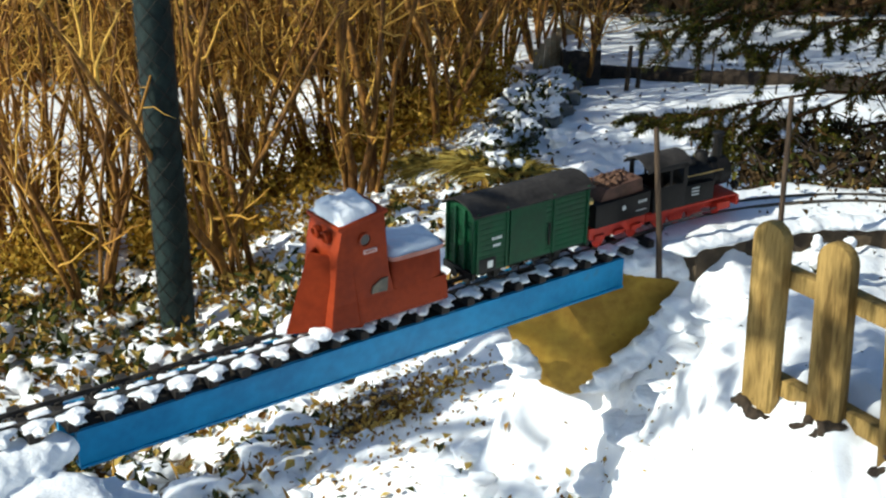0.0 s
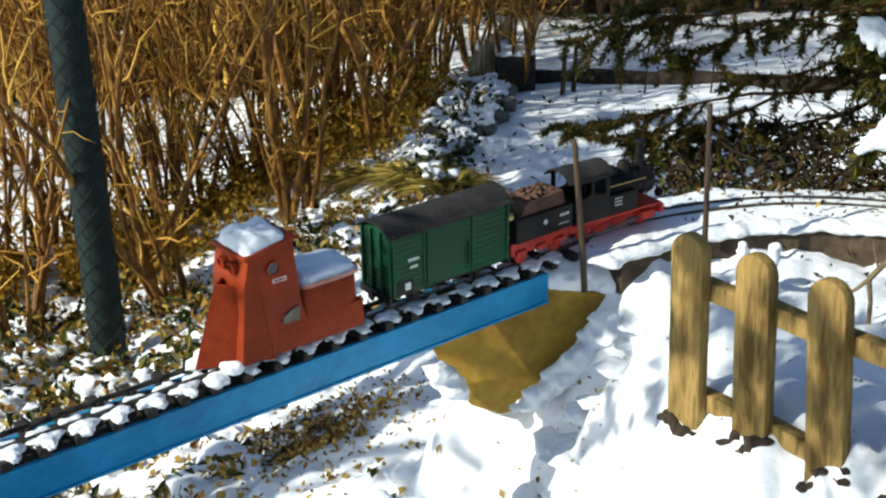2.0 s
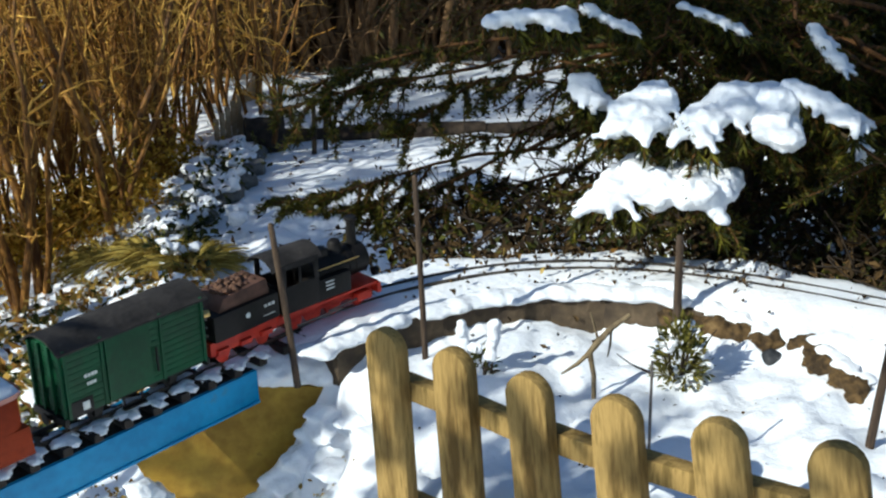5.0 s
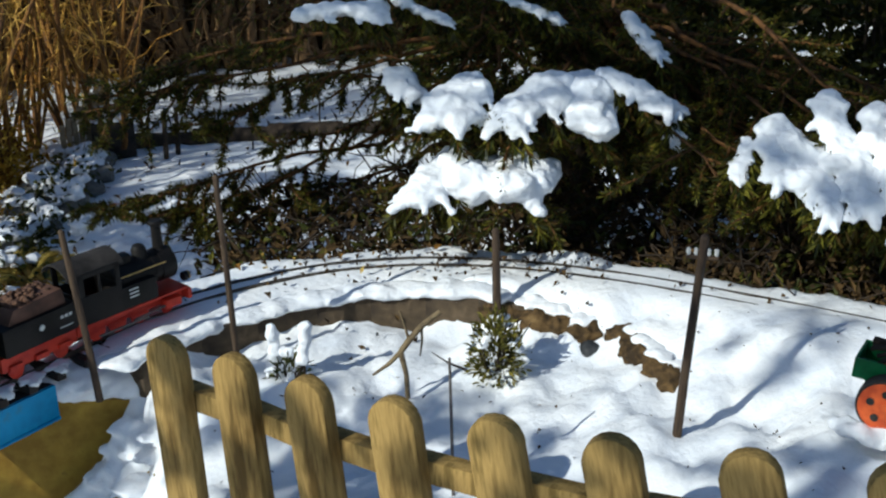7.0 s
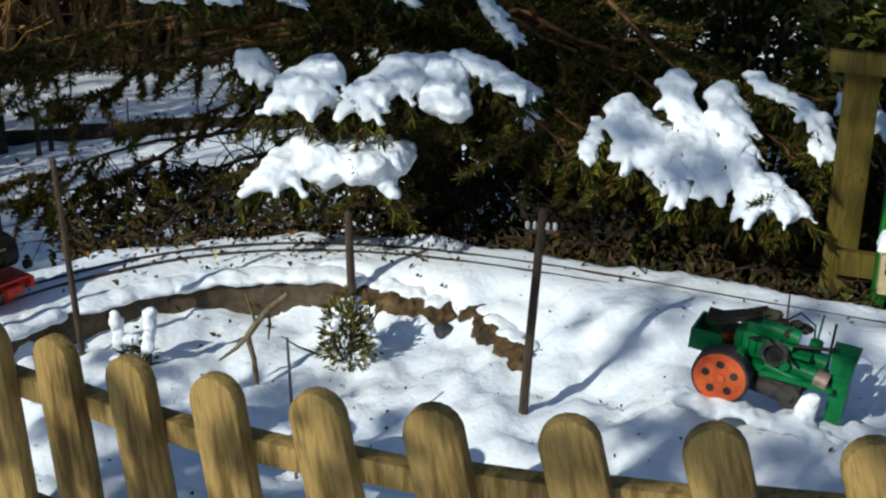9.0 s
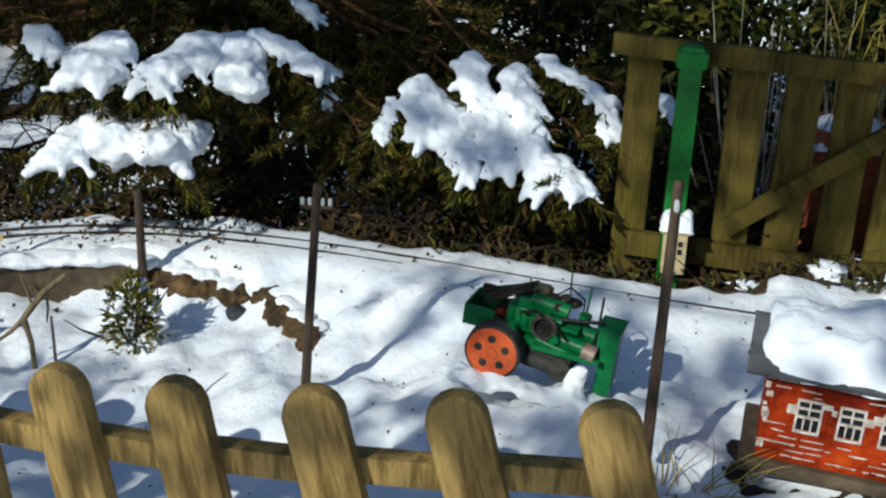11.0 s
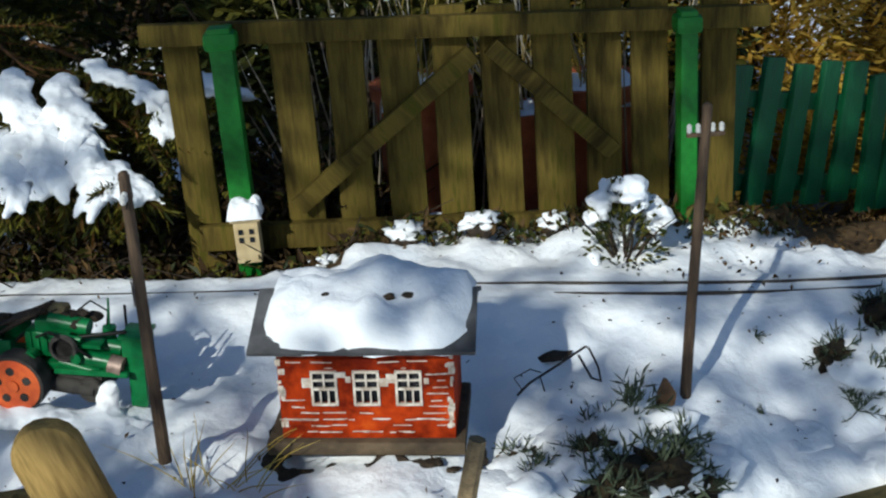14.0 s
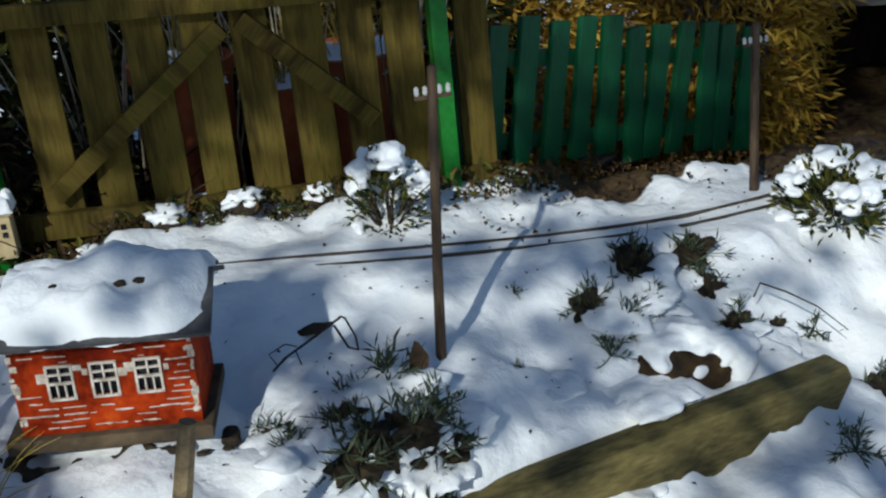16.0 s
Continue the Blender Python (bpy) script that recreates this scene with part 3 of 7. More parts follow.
def earth_bank(a, b, z, size, label):
    """A rough bank of earth and stones between two places, with snow caught along its upper edge."""
    pa, pb = Vector((*a, z)), Vector((*b, z))
    d = (pb - pa).normalized()
    up_side = Vector((-d.y, d.x, 0))
    ob = thing("earth_bank", Matrix.Translation(pa), label, "earth bank")
    bm, sb = bmesh.new(), bmesh.new()
    n = int((pb - pa).length / size * 1.6)
    for k in range(n + 1):
        p = (pb - pa) * (k / n)
        add_ball(bm, p + up_side * rng.uniform(-0.008, 0.008) + Vector((0, 0, rng.uniform(-0.008, 0.004))), size * rng.uniform(0.75, 1.15), 3, (1.1, 0.8, 0.85), 0.7, 4)
        if rng.random() < 0.7:
            add_ball(sb, p + up_side * rng.uniform(0.012, 0.03) + Vector((0, 0, size * 0.75)), size * rng.uniform(0.45, 0.8), 2, (1.5, 1.3, 0.5), 0.4, 3)
    melt(part("earth", bm, EARTH, ob), 0.005, 0.014, 1)
    melt(part("snow_edge", sb, SNOW, ob, "", 0), 0.005, 0.010, 8)


earth_bank((0.76, 2.43), (0.90, 2.22), 0.432, 0.034, "rough brown earth bank beside the track bed")
earth_bank((0.945, 2.17), (0.945, 1.95), 0.448, 0.024, "narrow brown earth and stone edge showing through snow")

# ---- picket fence beside the path ----
fence = thing("picket_fence", Matrix.Identity(4), "low pale wooden picket fence with round-topped boards in snow", "fence")
for k, (x, y) in enumerate(PICKS):
    top = 0.739 + 0.0084 * min(k, 7)
    nxt = PICKS[min(k + 1, 8)]
    bef = PICKS[max(k - 1, 0)]
    a = math.atan2(nxt[1] - bef[1], nxt[0] - bef[0])
    w, h, r = 0.074, 0.50, 0.037
    poly = [(-w / 2, 0), (w / 2, 0), (w / 2, h - r)] + [(r * math.cos(t), h - r + r * math.sin(t)) for t in np.linspace(0.2, math.pi - 0.2, 9)] + [(-w / 2, h - r)]
    bm = bmesh.new()
    add_prism(bm, poly, 0.026, None, 0.006)
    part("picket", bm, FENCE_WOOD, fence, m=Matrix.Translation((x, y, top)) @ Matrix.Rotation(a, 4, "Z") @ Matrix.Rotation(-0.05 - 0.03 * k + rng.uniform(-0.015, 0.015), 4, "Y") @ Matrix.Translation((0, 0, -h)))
for k, (x, y) in enumerate(PICKS):
    nxt, bef = PICKS[min(k + 1, 8)], PICKS[max(k - 1, 0)]
    a = math.atan2(nxt[1] - bef[1], nxt[0] - bef[0])
    lean = (0.739 + 0.0084 * min(k, 7) - ground_z(x, y)) * math.sin(0.05 + 0.03 * k)
    x, y = x + lean * math.cos(a), y + lean * math.sin(a)
    bm = bmesh.new()
    for j in range(16):
        px_, py_ = rng.uniform(-0.045, 0.045), rng.uniform(-0.024, -0.010)
        wx, wy = px_ * math.cos(a) - py_ * math.sin(a), px_ * math.sin(a) + py_ * math.cos(a)
        add_ball(bm, (wx, wy, ground_z(x + wx, y + wy) - ground_z(x, y) - 0.003), rng.uniform(0.007, 0.011), 2, (1.5, 1.2, 0.45), 0.5, 4)
    melt(part("soil_clump", bm, DARKBARK, fence, "dark earth round the board's foot", m=Matrix.Translation((x, y, ground_z(x, y)))), 0.004, 0.01, 2)
for dz in (-0.105, -0.325):
    for k in range(8):
        (x0, y0), (x1, y1) = PICKS[k], PICKS[k + 1]
        a = math.atan2(y1 - y0, x1 - x0)
        n = Vector((-math.sin(a), math.cos(a), 0)) * 0.024
        z = 0.740 + 0.0072 * min(k, 7) + dz
        bm = bmesh.new()
        add_box(bm, math.hypot(x1 - x0, y1 - y0) + (0.0 if 0 < k < 7 else 0.02), 0.030, 0.036, None, 0.004)
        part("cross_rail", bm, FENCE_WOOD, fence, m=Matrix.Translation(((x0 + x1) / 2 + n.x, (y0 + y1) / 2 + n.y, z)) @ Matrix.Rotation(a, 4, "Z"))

# ---- telegraph masts ----
def mast(x, y, z0, z1, lean=(0, 0), r=0.0055, arms=1, material=POLEM, turn=0.6):
    ob = thing("telegraph_mast", Matrix.Translation((x, y, z0)), "thin brown model telegraph mast standing in the snow", "mast", "telegraph masts")
    h = z1 - z0
    bm = bmesh.new()
    add_tube(bm, [(0, 0, -0.03), (lean[0] * 0.3, lean[1] * 0.3, h * 0.3), (lean[0], lean[1], h)], [r * 1.25, r * 1.15, r], 10)
    add_ball(bm, (lean[0], lean[1], h), r * 1.05, 2)
    part("pole", bm, material, ob)
    for k in range(arms):
        zz = h * 0.91 - 0.024 * k
        bm = bmesh.new()
        m = Matrix.Translation((lean[0] * 0.92, lean[1] * 0.92, zz)) @ Matrix.Rotation(turn, 4, "Z")
        add_box(bm, 0.052, 0.006, 0.006, m, 0.001)
        arm = part("cross_arm", bm, material, ob)
        for o in (-0.022, -0.010, 0.010, 0.022):
            bm = bmesh.new()
            add_lathe(bm, [(0.0025, 0), (0.004, 0.003), (0.0032, 0.007), (0.004, 0.010), (0.001, 0.013)], 8, m @ Matrix.Translation((o, 0, 0.003)))
            part("insulator", bm, WHITEP, arm)
    return ob


mast(-0.084, 2.36, 0.42, 0.735, (-0.030, 0.03), 0.0062, 0)
mast(0.195, 2.40, 0.38, 0.80, (-0.012, 0.02), 0.0058, 0)
mast(0.748, 2.365, 0.44, 0.63, (0, 0.01), 0.008, 0)
mast(0.855, 1.772, 0.455, 0.835, (0.0, -0.05), 0.0068, 1, turn=-0.55)
mast(1.112, 1.183, 0.612, 0.965, (0.02, 0.02), 0.0070, 1, turn=0.9)
mast(1.79, 0.865, 0.53, 0.95, (0.02, -0.02), 0.0068, 1, turn=-0.7)
mast(2.70, 0.81, 0.40, 0.80, (0.0, 0.0), 0.008, 1, turn=-0.7)

# ---- garden gate ----
GA, GB = Vector((1.655, 1.803, 0)), Vector((2.313, 1.269, 0))
GD = (GB - GA).normalized()
GANG = math.atan2(GD.y, GD.x)
GN = Vector((-GD.y, GD.x, 0))


def gate_m(s, z, back=0.0):
    p = GA + GD * s + GN * back
    return Matrix.Translation((p.x, p.y, z)) @ Matrix.Rotation(GANG, 4, "Z")


gate = thing("wooden_garden_gate", Matrix.Identity(4), "mossy wooden garden gate with wide boards and diagonal braces", "gate")
GLEN = (GB - GA).length
bx = -0.095
widths = [0.066, 0.070, 0.068, 0.072, 0.066, 0.070, 0.074, 0.066, 0.070, 0.066]
pos = [-0.085, 0.115, 0.215, 0.315, 0.41, 0.505, 0.605, 0.70, 0.79, 0.92]
for k, (s, w) in enumerate(zip(pos, widths)):
    bm = bmesh.new()
    tall = 0.035 if k > 3 else 0.0
    add_box(bm, w, 0.020, 0.62 + tall, Matrix.Translation((0, 0, tall / 2)), 0.003)
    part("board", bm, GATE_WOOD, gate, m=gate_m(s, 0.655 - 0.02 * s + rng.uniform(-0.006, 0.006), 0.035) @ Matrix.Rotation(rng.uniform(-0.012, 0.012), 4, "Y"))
for z, w, b in ((0.958, 0.040, 0.006), (0.56, 0.05, 0.012)):
    bm = bmesh.new()
    add_box(bm, 1.16 if z > 0.8 else 1.05, 0.026, w, None, 0.003)
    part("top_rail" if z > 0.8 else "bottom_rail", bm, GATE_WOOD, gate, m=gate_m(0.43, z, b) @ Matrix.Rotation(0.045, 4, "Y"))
for s0, z0, s1, z1 in ((0.10, 0.63, 0.455, 0.905), (0.488, 0.915, 0.715, 0.69)):
    bm = bmesh.new()
    L = math.hypot(s1 - s0, z1 - z0)
    add_box(bm, L, 0.022, 0.036, None, 0.003)
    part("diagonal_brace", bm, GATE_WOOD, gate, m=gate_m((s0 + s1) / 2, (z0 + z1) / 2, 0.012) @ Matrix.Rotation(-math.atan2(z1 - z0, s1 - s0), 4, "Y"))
for s, top, wd in ((0.0, 0.995, 0.042), (GLEN, 0.96, 0.032)):
    post = thing("green_gate_post", gate_m(s, 0.45), "bright green painted square gate post", "post", "gate posts")
    bm = bmesh.new()
    add_box(bm, wd, 0.050, top - 0.45 + 0.3, Matrix.Translation((0, -0.02, (top - 0.45 - 0.3) / 2)), 0.004)
    part("shaft", bm, GREEN_POST, post)
    bm = bmesh.new()
    add_box(bm, wd + 0.018, 0.060, 0.034, Matrix.Translation((0, -0.02, top - 0.475)), 0.010)
    part("cap", bm, GREEN_POST, post)

# ---- green paling fence beyond the gate ----
gfence = thing("green_paling_fence", Matrix.Identity(4), "dark green painted paling fence with slightly leaning boards", "fence")
FA, FB = Vector((2.425, 1.305, 0)), Vector((3.30, 1.125, 0))
for k in range(12):
    p = FA.lerp(FB, k / 11)
    bm = bmesh.new()
    add_box(bm, 0.055, 0.016, 0.31, None, 0.003)
    part("pale", bm, DARK_GREEN, gfence, m=Matrix.Translation((p.x, p.y, 0.672 - 0.0165 * k + rng.uniform(-0.016, 0.016))) @ Matrix.Rotation(math.atan2(FB.y - FA.y, FB.x - FA.x) + rng.uniform(-0.12, 0.12), 4, "Z") @ Matrix.Rotation(0.15 + rng.uniform(-0.07, 0.07), 4, "Y") @ Matrix.Translation((rng.uniform(-0.012, 0.012), 0, 0)))
for z in (0.75, 0.57):
    bm = bmesh.new()
    add_box(bm, 0.90, 0.022, 0.035, None, 0.003)
    mid = (FA + FB) / 2
    part("cross_rail", bm, DARK_GREEN, gfence, m=Matrix.Translation((mid.x, mid.y + 0.02, z - 0.09)) @ Matrix.Rotation(math.atan2(FB.y - FA.y, FB.x - FA.x), 4, "Z") @ Matrix.Rotation(0.215, 4, "Y"))

# ---- train ----
def on_track(s0, s1, z=0.0):
    """A pose whose x axis runs along the line from s0 to s1, its origin midway at the rail head."""
    a, b = track_at(s0)[0], track_at(s1)[0]
    d = b - a
    p = (a + b) / 2
    return Matrix.Translation((p.x, p.y, p.z + z)) @ Matrix.Rotation(math.atan2(d.y, d.x), 4, "Z") @ Matrix.Rotation(-math.atan2(d.z, math.hypot(d.x, d.y)), 4, "Y")


def wheel_mesh(r, material, spokes=0):
    bm = bmesh.new()
    rot = Matrix.Rotation(math.pi / 2, 4, "X")
    if spokes:
        add_lathe(bm, [(r * 0.86, -0.003), (r * 1.0, -0.003), (r * 1.0, 0.003), (r * 0.86, 0.003)], 24, rot)
        add_lathe(bm, [(r * 0.2, -0.0045), (r * 0.2, 0.0045)], 12, rot)
        for k in range(spokes):
            add_box(bm, r * 1.7, 0.003, r * 0.09, Matrix.Rotation(math.pi * k / spokes, 4, "Y"))
    else:
        add_lathe(bm, [(r * 1.12, -0.004), (r * 1.12, -0.002), (r, -0.0015), (r, 0.003), (r * 0.82, 0.003), (r * 0.75, 0.001), (r * 0.25, 0.002), (r * 0.2, 0.005)], 20, rot)
    return mesh_of("wheel", bm, material)


def wheelset(parent, x, r, material, spokes=0):
    me = wheel_mesh(r, material, spokes)
    for side in (-1, 1):
        mesh_part("wheel", me, parent, m=Matrix.Translation((x, side * 0.0215, r)) @ Matrix.Rotation(0 if side > 0 else math.pi, 4, "Z"))
    bm = bmesh.new()
    add_cyl(bm, (x, -0.022, r), (x, 0.022, r), 0.003)
    part("axle", bm, BLACK, parent)


def snow_cap(name, parent, cx, cy, cz, lx, ly, h, seed=0, edge=0.45):
    """A pillow of snow on a flat top."""
    n = 22
    bm = bmesh.new()
    vs = []
    for j in range(n + 1):
        row = []
        for i in range(n + 1):
            a, b = 2 * i / n - 1, 2 * j / n - 1
            r = (abs(a) ** 5 + abs(b) ** 5) ** 0.2
            k = max(0.0, 1 - r ** 6) ** edge
            wob = 1 + 0.06 * noise.noise(Vector((a * 2.2 + seed, b * 2.2, seed)))
            hh = h * k * (0.85 + 0.35 * noise.fractal(Vector((a * 1.6 + seed * 3, b * 1.6, seed)), 1.0, 2.0, 3))
            row.append(bm.verts.new((cx + a * lx / 2 * wob, cy + b * ly / 2 * wob, cz + hh)))
        vs.append(row)
    for j in range(n):
        for i in range(n):
            bm.faces.new((vs[j][i], vs[j][i + 1], vs[j + 1][i + 1], vs[j + 1][i]))
    return part(name, bm, SNOW, parent, "soft white snow cap", 0)


# snow plough wagon
plough = thing("snow_plough_wagon", on_track(-0.75, -0.45), "orange-red model snow plough wagon capped with snow", "plough wagon")
bm = bmesh.new()
add_prism(bm, [(-0.135, 0.006), (0.145, 0.006), (0.141, 0.045), (0.140, 0.062), (-0.13, 0.062)], 0.1155, None, 0.001)
body = part("body", bm, ORANGE_RED, plough)
bm = bmesh.new()
t = bmesh.new()
rows = []
for zz, gx_, gy_ in ((0.056, 0.0, 0.0008), (0.125, -0.002, -0.001), (0.133, -0.006, -0.006)):
    ring = []
    for k in range(32):
        a = 2 * math.pi * k / 32
        c, s_ = math.cos(a), math.sin(a)
        ex = 0.45 if c > 0 else 0.2
        ring.append(t.verts.new((0.072 + (0.068 + gx_) * math.copysign(abs(c) ** ex, c), (0.057 + gy_) * math.copysign(abs(s_) ** ex, s_), zz)))
    rows.append(ring)
for a, b in zip(rows, rows[1:]):
    for k in range(32):
        t.faces.new((a[k], a[(k + 1) % 32], b[(k + 1) % 32], b[k]))
t.faces.new(rows[-1])
t.faces.new(rows[0][::-1])
merge(bm, t)
part("hood", bm, ORANGE_RED, plough)
bm = bmesh.new()
t = bmesh.new()
ring0 = [t.verts.new((0.072 + 0.0715 * math.copysign(abs(math.cos(2 * math.pi * k / 32)) ** (0.45 if math.cos(2 * math.pi * k / 32) > 0 else 0.2), math.cos(2 * math.pi * k / 32)),
                      0.0605 * math.copysign(abs(math.sin(2 * math.pi * k / 32)) ** 0.4, math.sin(2 * math.pi * k / 32)), 0.122)) for k in range(32)]
ring1 = [t.verts.new((v.co.x, v.co.y, 0.131)) for v in ring0]
for k in range(32):
    t.faces.new((ring0[k], ring0[(k + 1) % 32], ring1[(k + 1) % 32], ring1[k]))
merge(bm, t)
part("hood_rim", bm, mat("pale_red_rim", (0.38, 0.16, 0.12), (0.48, 0.24, 0.19), 30, 0.6), plough, "pale worn hood rim")
snow_cap("hood_snow", plough, 0.072, 0, 0.129, 0.132, 0.112, 0.020, 2.3)
# tower with its round lamp holes
bm = bmesh.new()
add_prism(bm, [(-0.130, 0.060), (0.010, 0.060), (-0.002, 0.11), (-0.010, 0.205), (-0.012, 0.232), (-0.108, 0.214), (-0.118, 0.17)], 0.1165, None, 0.0015)
tower = part("tower", bm, ORANGE_RED, plough)
bm = bmesh.new()
add_prism(bm, [(-0.116, 0.212), (-0.004, 0.230), (-0.004, 0.238), (-0.118, 0.221)], 0.120, None, 0.003)
part("tower_roof", bm, ORANGE_RED, plough)
snow_cap("tower_snow", plough, -0.064, 0, 0.224, 0.100, 0.110, 0.032, 5.1, 0.5)
for side in (-1, 1):
    bm = bmesh.new()
    add_lathe(bm, [(0.015, 0), (0.015, 0.004), (0.012, 0.004), (0.011, 0.001)], 20, Matrix.Translation((-0.058, side * 0.0582, 0.186)) @ Matrix.Rotation(-side * math.pi / 2, 4, "X"))
    port = part("porthole", bm, ORANGE_RED, plough)
    bm = bmesh.new()
    add_lathe(bm, [(0.0125, 0), (0.0125, 0.0012)], 20, Matrix.Translation((-0.058, side * 0.0582, 0.186)) @ Matrix.Rotation(-side * math.pi / 2, 4, "X"))
    part("glass", bm, GLASSY, port)
    bm = bmesh.new()
    add_box(bm, 0.030, 0.002, 0.009, Matrix.Translation((-0.046, side * 0.0592, 0.160)), 0.0005)
    plate = part("name_plate", bm, mat("pinkish_plate", (0.6, 0.42, 0.38), (0.7, 0.52, 0.46), 40, 0.5), plough, "small pale name plate")
    bm = bmesh.new()
    for k in range(4):
        add_box(bm, 0.004, 0.0006, 0.004, Matrix.Translation((-0.055 + 0.006 * k, side * 0.0605, 0.160)))
    part("lettering_bar", bm, ORANGE_RED, plate)
    bm = bmesh.new()
    add_prism(bm, [(-0.045, 0.068), (-0.008, 0.066), (-0.006, 0.095), (-0.020, 0.095), (-0.042, 0.082)], 0.004, Matrix.Translation((0, side * 0.0600, 0.0)), 0.001)
    part("step_recess", bm, mat("grey_step", (0.10, 0.09, 0.07), (0.2, 0.17, 0.12), 30, 0.7), plough, "grey metal step recess")
for x, zz in ((-0.1165, 0.192),):
    for o in (-0.018, 0.018):
        bm = bmesh.new()
        add_lathe(bm, [(0.013, 0), (0.013, 0.010), (0.010, 0.012), (0.009, 0.006)], 20, Matrix.Translation((x + 0.003, o, zz)) @ Matrix.Rotation(-math.pi / 2 - 0.2, 4, "Y"))
        part("lamp", bm, ORANGE_RED, tower)
# two blades meeting in a blunt bow
for side in (-1, 1):
    bm = bmesh.new()
    t = bmesh.new()
    q = [(-0.205, 0.0, 0.0), (-0.066, side * 0.0592, 0.0), (-0.088, side * 0.0590, 0.150), (-0.150, 0.0, 0.160)]
    a = [t.verts.new(p) for p in q]
    b = [t.verts.new((p[0] + 0.006, p[1] * 0.94, p[2])) for p in q]
    t.faces.new(a)
    t.faces.new(b[::-1])
    for k in range(4):
        t.faces.new((a[k], b[k], b[(k + 1) % 4], a[(k + 1) % 4]))
    bmesh.ops.recalc_face_normals(t, faces=t.faces[:])
    merge(bm, t)
    part("blade", bm, ORANGE_RED, plough)
bm = bmesh.new()
for k in range(7):
    add_ball(bm, (-0.175 + rng.uniform(-0.03, 0.03), rng.uniform(-0.07, 0.05), 0.002), rng.uniform(0.014, 0.026), 2, (1, 1, 0.6), 0.4, 3)
melt(part("pushed_snow", bm, SNOW, plough, "lumps of snow before the blade", 0), 0.004)
wheelset(plough, -0.06, 0.014, BLACK)
wheelset(plough, 0.09, 0.014, BLACK)

# covered goods wagon
wagon = thing("covered_goods_wagon", on_track(-0.385, -0.065), "dark green boarded model goods wagon with dark roof", "goods wagon")
HL, HW = 0.155, 0.052
for k in range(11):
    bm = bmesh.new()
    add_box(bm, 2 * HL, 2 * HW, 0.0117, Matrix.Translation((0, 0, 0.042 + k * 0.0122)), 0.0008)
    part("body_plank", bm, CAR_GREEN, wagon)
bm = bmesh.new()
pts = [(-HW - 0.007, 0.168)] + [((HW + 0.007) * math.sin(a), 0.150 + 0.040 * math.cos(a)) for a in np.linspace(-1.05, 1.05, 15)] + [(HW + 0.007, 0.168)]
pts = [(y, z) for y, z in pts]
low_pts = [(y, z - 0.004) for y, z in pts][::-1]
add_prism(bm, pts + low_pts, 2 * HL + 0.022, Matrix.Rotation(math.pi / 2, 4, "Z"))
part("roof", bm, ROOF_DARK, wagon, "dark tarred arched roof")
bm = bmesh.new()
add_box(bm, 2 * HL - 0.004, 2 * HW - 0.01, 0.012, Matrix.Translation((0, 0, 0.168)))
part("roof_board", bm, CAR_GREEN, wagon)
bm = bmesh.new()
add_box(bm, 2 * HL + 0.01, 0.070, 0.014, Matrix.Translation((0, 0, 0.030)), 0.001)
part("underframe", bm, BLACK, wagon)
for side in (-1, 1):
    for x in (-HL + 0.003, -0.075, 0.055, HL - 0.003):
        bm = bmesh.new()
        add_box(bm, 0.006, 0.0035, 0.136, Matrix.Translation((x, side * (HW + 0.0012), 0.103)), 0.0006)
        part("side_post", bm, CAR_GREEN, wagon)
    bm = bmesh.new()
    add_box(bm, 0.098, 0.004, 0.124, Matrix.Translation((-0.02, side * (HW + 0.003), 0.102)), 0.001)
    door = part("sliding_door", bm, CAR_GREEN, wagon)
    bm = bmesh.new()
    add_box(bm, 0.004, 0.004, 0.05, Matrix.Translation((0.038, side * (HW + 0.007), 0.085)), 0.001)
    part("door_handle", bm, BLACK, door)
    bm = bmesh.new()
    add_cyl(bm, (-0.10, side * (HW + 0.005), 0.165), (0.09, side * (HW + 0.005), 0.165), 0.0018)
    part("door_rail", bm, BLACK, wagon)
    for z, w in ((0.128, 0.028), (0.112, 0.020)):
        for k in range(4):
            bm = bmesh.new()
            add_box(bm, w / 5, 0.0008, 0.0062, Matrix.Translation((-0.102 + (k - 1.5) * w / 4, side * (HW + 0.0016), z - 0.02)))
            part("lettering_bar", bm, LETTER, wagon)
    bm = bmesh.new()
    add_box(bm, 0.014, 0.0016, 0.016, Matrix.Translation((-0.118, side * (HW + 0.0016), 0.052)), 0.0004)
    part("notice_plate", bm, LETTER, wagon, "small white notice plate")
    bm = bmesh.new()
    add_box(bm, 0.05, 0.0012, 0.03, Matrix.Translation((-0.128, side * (HW + 0.0008), 0.052)), 0.0004)
    part("chalk_panel", bm, BLACK, wagon, "black panel")
    for x in (-0.085, 0.085):
        bm = bmesh.new()
        add_box(bm, 0.016, 0.008, 0.016, Matrix.Translation((x, side * 0.031, 0.017)), 0.002)
        add_box(bm, 0.040, 0.004, 0.004, Matrix.Translation((x, side * 0.033, 0.027)), 0.001)
        part("axle_box", bm, BLACK, wagon)
    bm = bmesh.new()
    add_box(bm, 0.05, 0.012, 0.003, Matrix.Translation((-0.02, side * 0.056, 0.012)), 0.0006)
    add_box(bm, 0.003, 0.003, 0.022, Matrix.Translation((-0.04, side * 0.053, 0.022)))
    add_box(bm, 0.003, 0.003, 0.022, Matrix.Translation((0.0, side * 0.053, 0.022)))
    part("footboard", bm, BLACK, wagon)
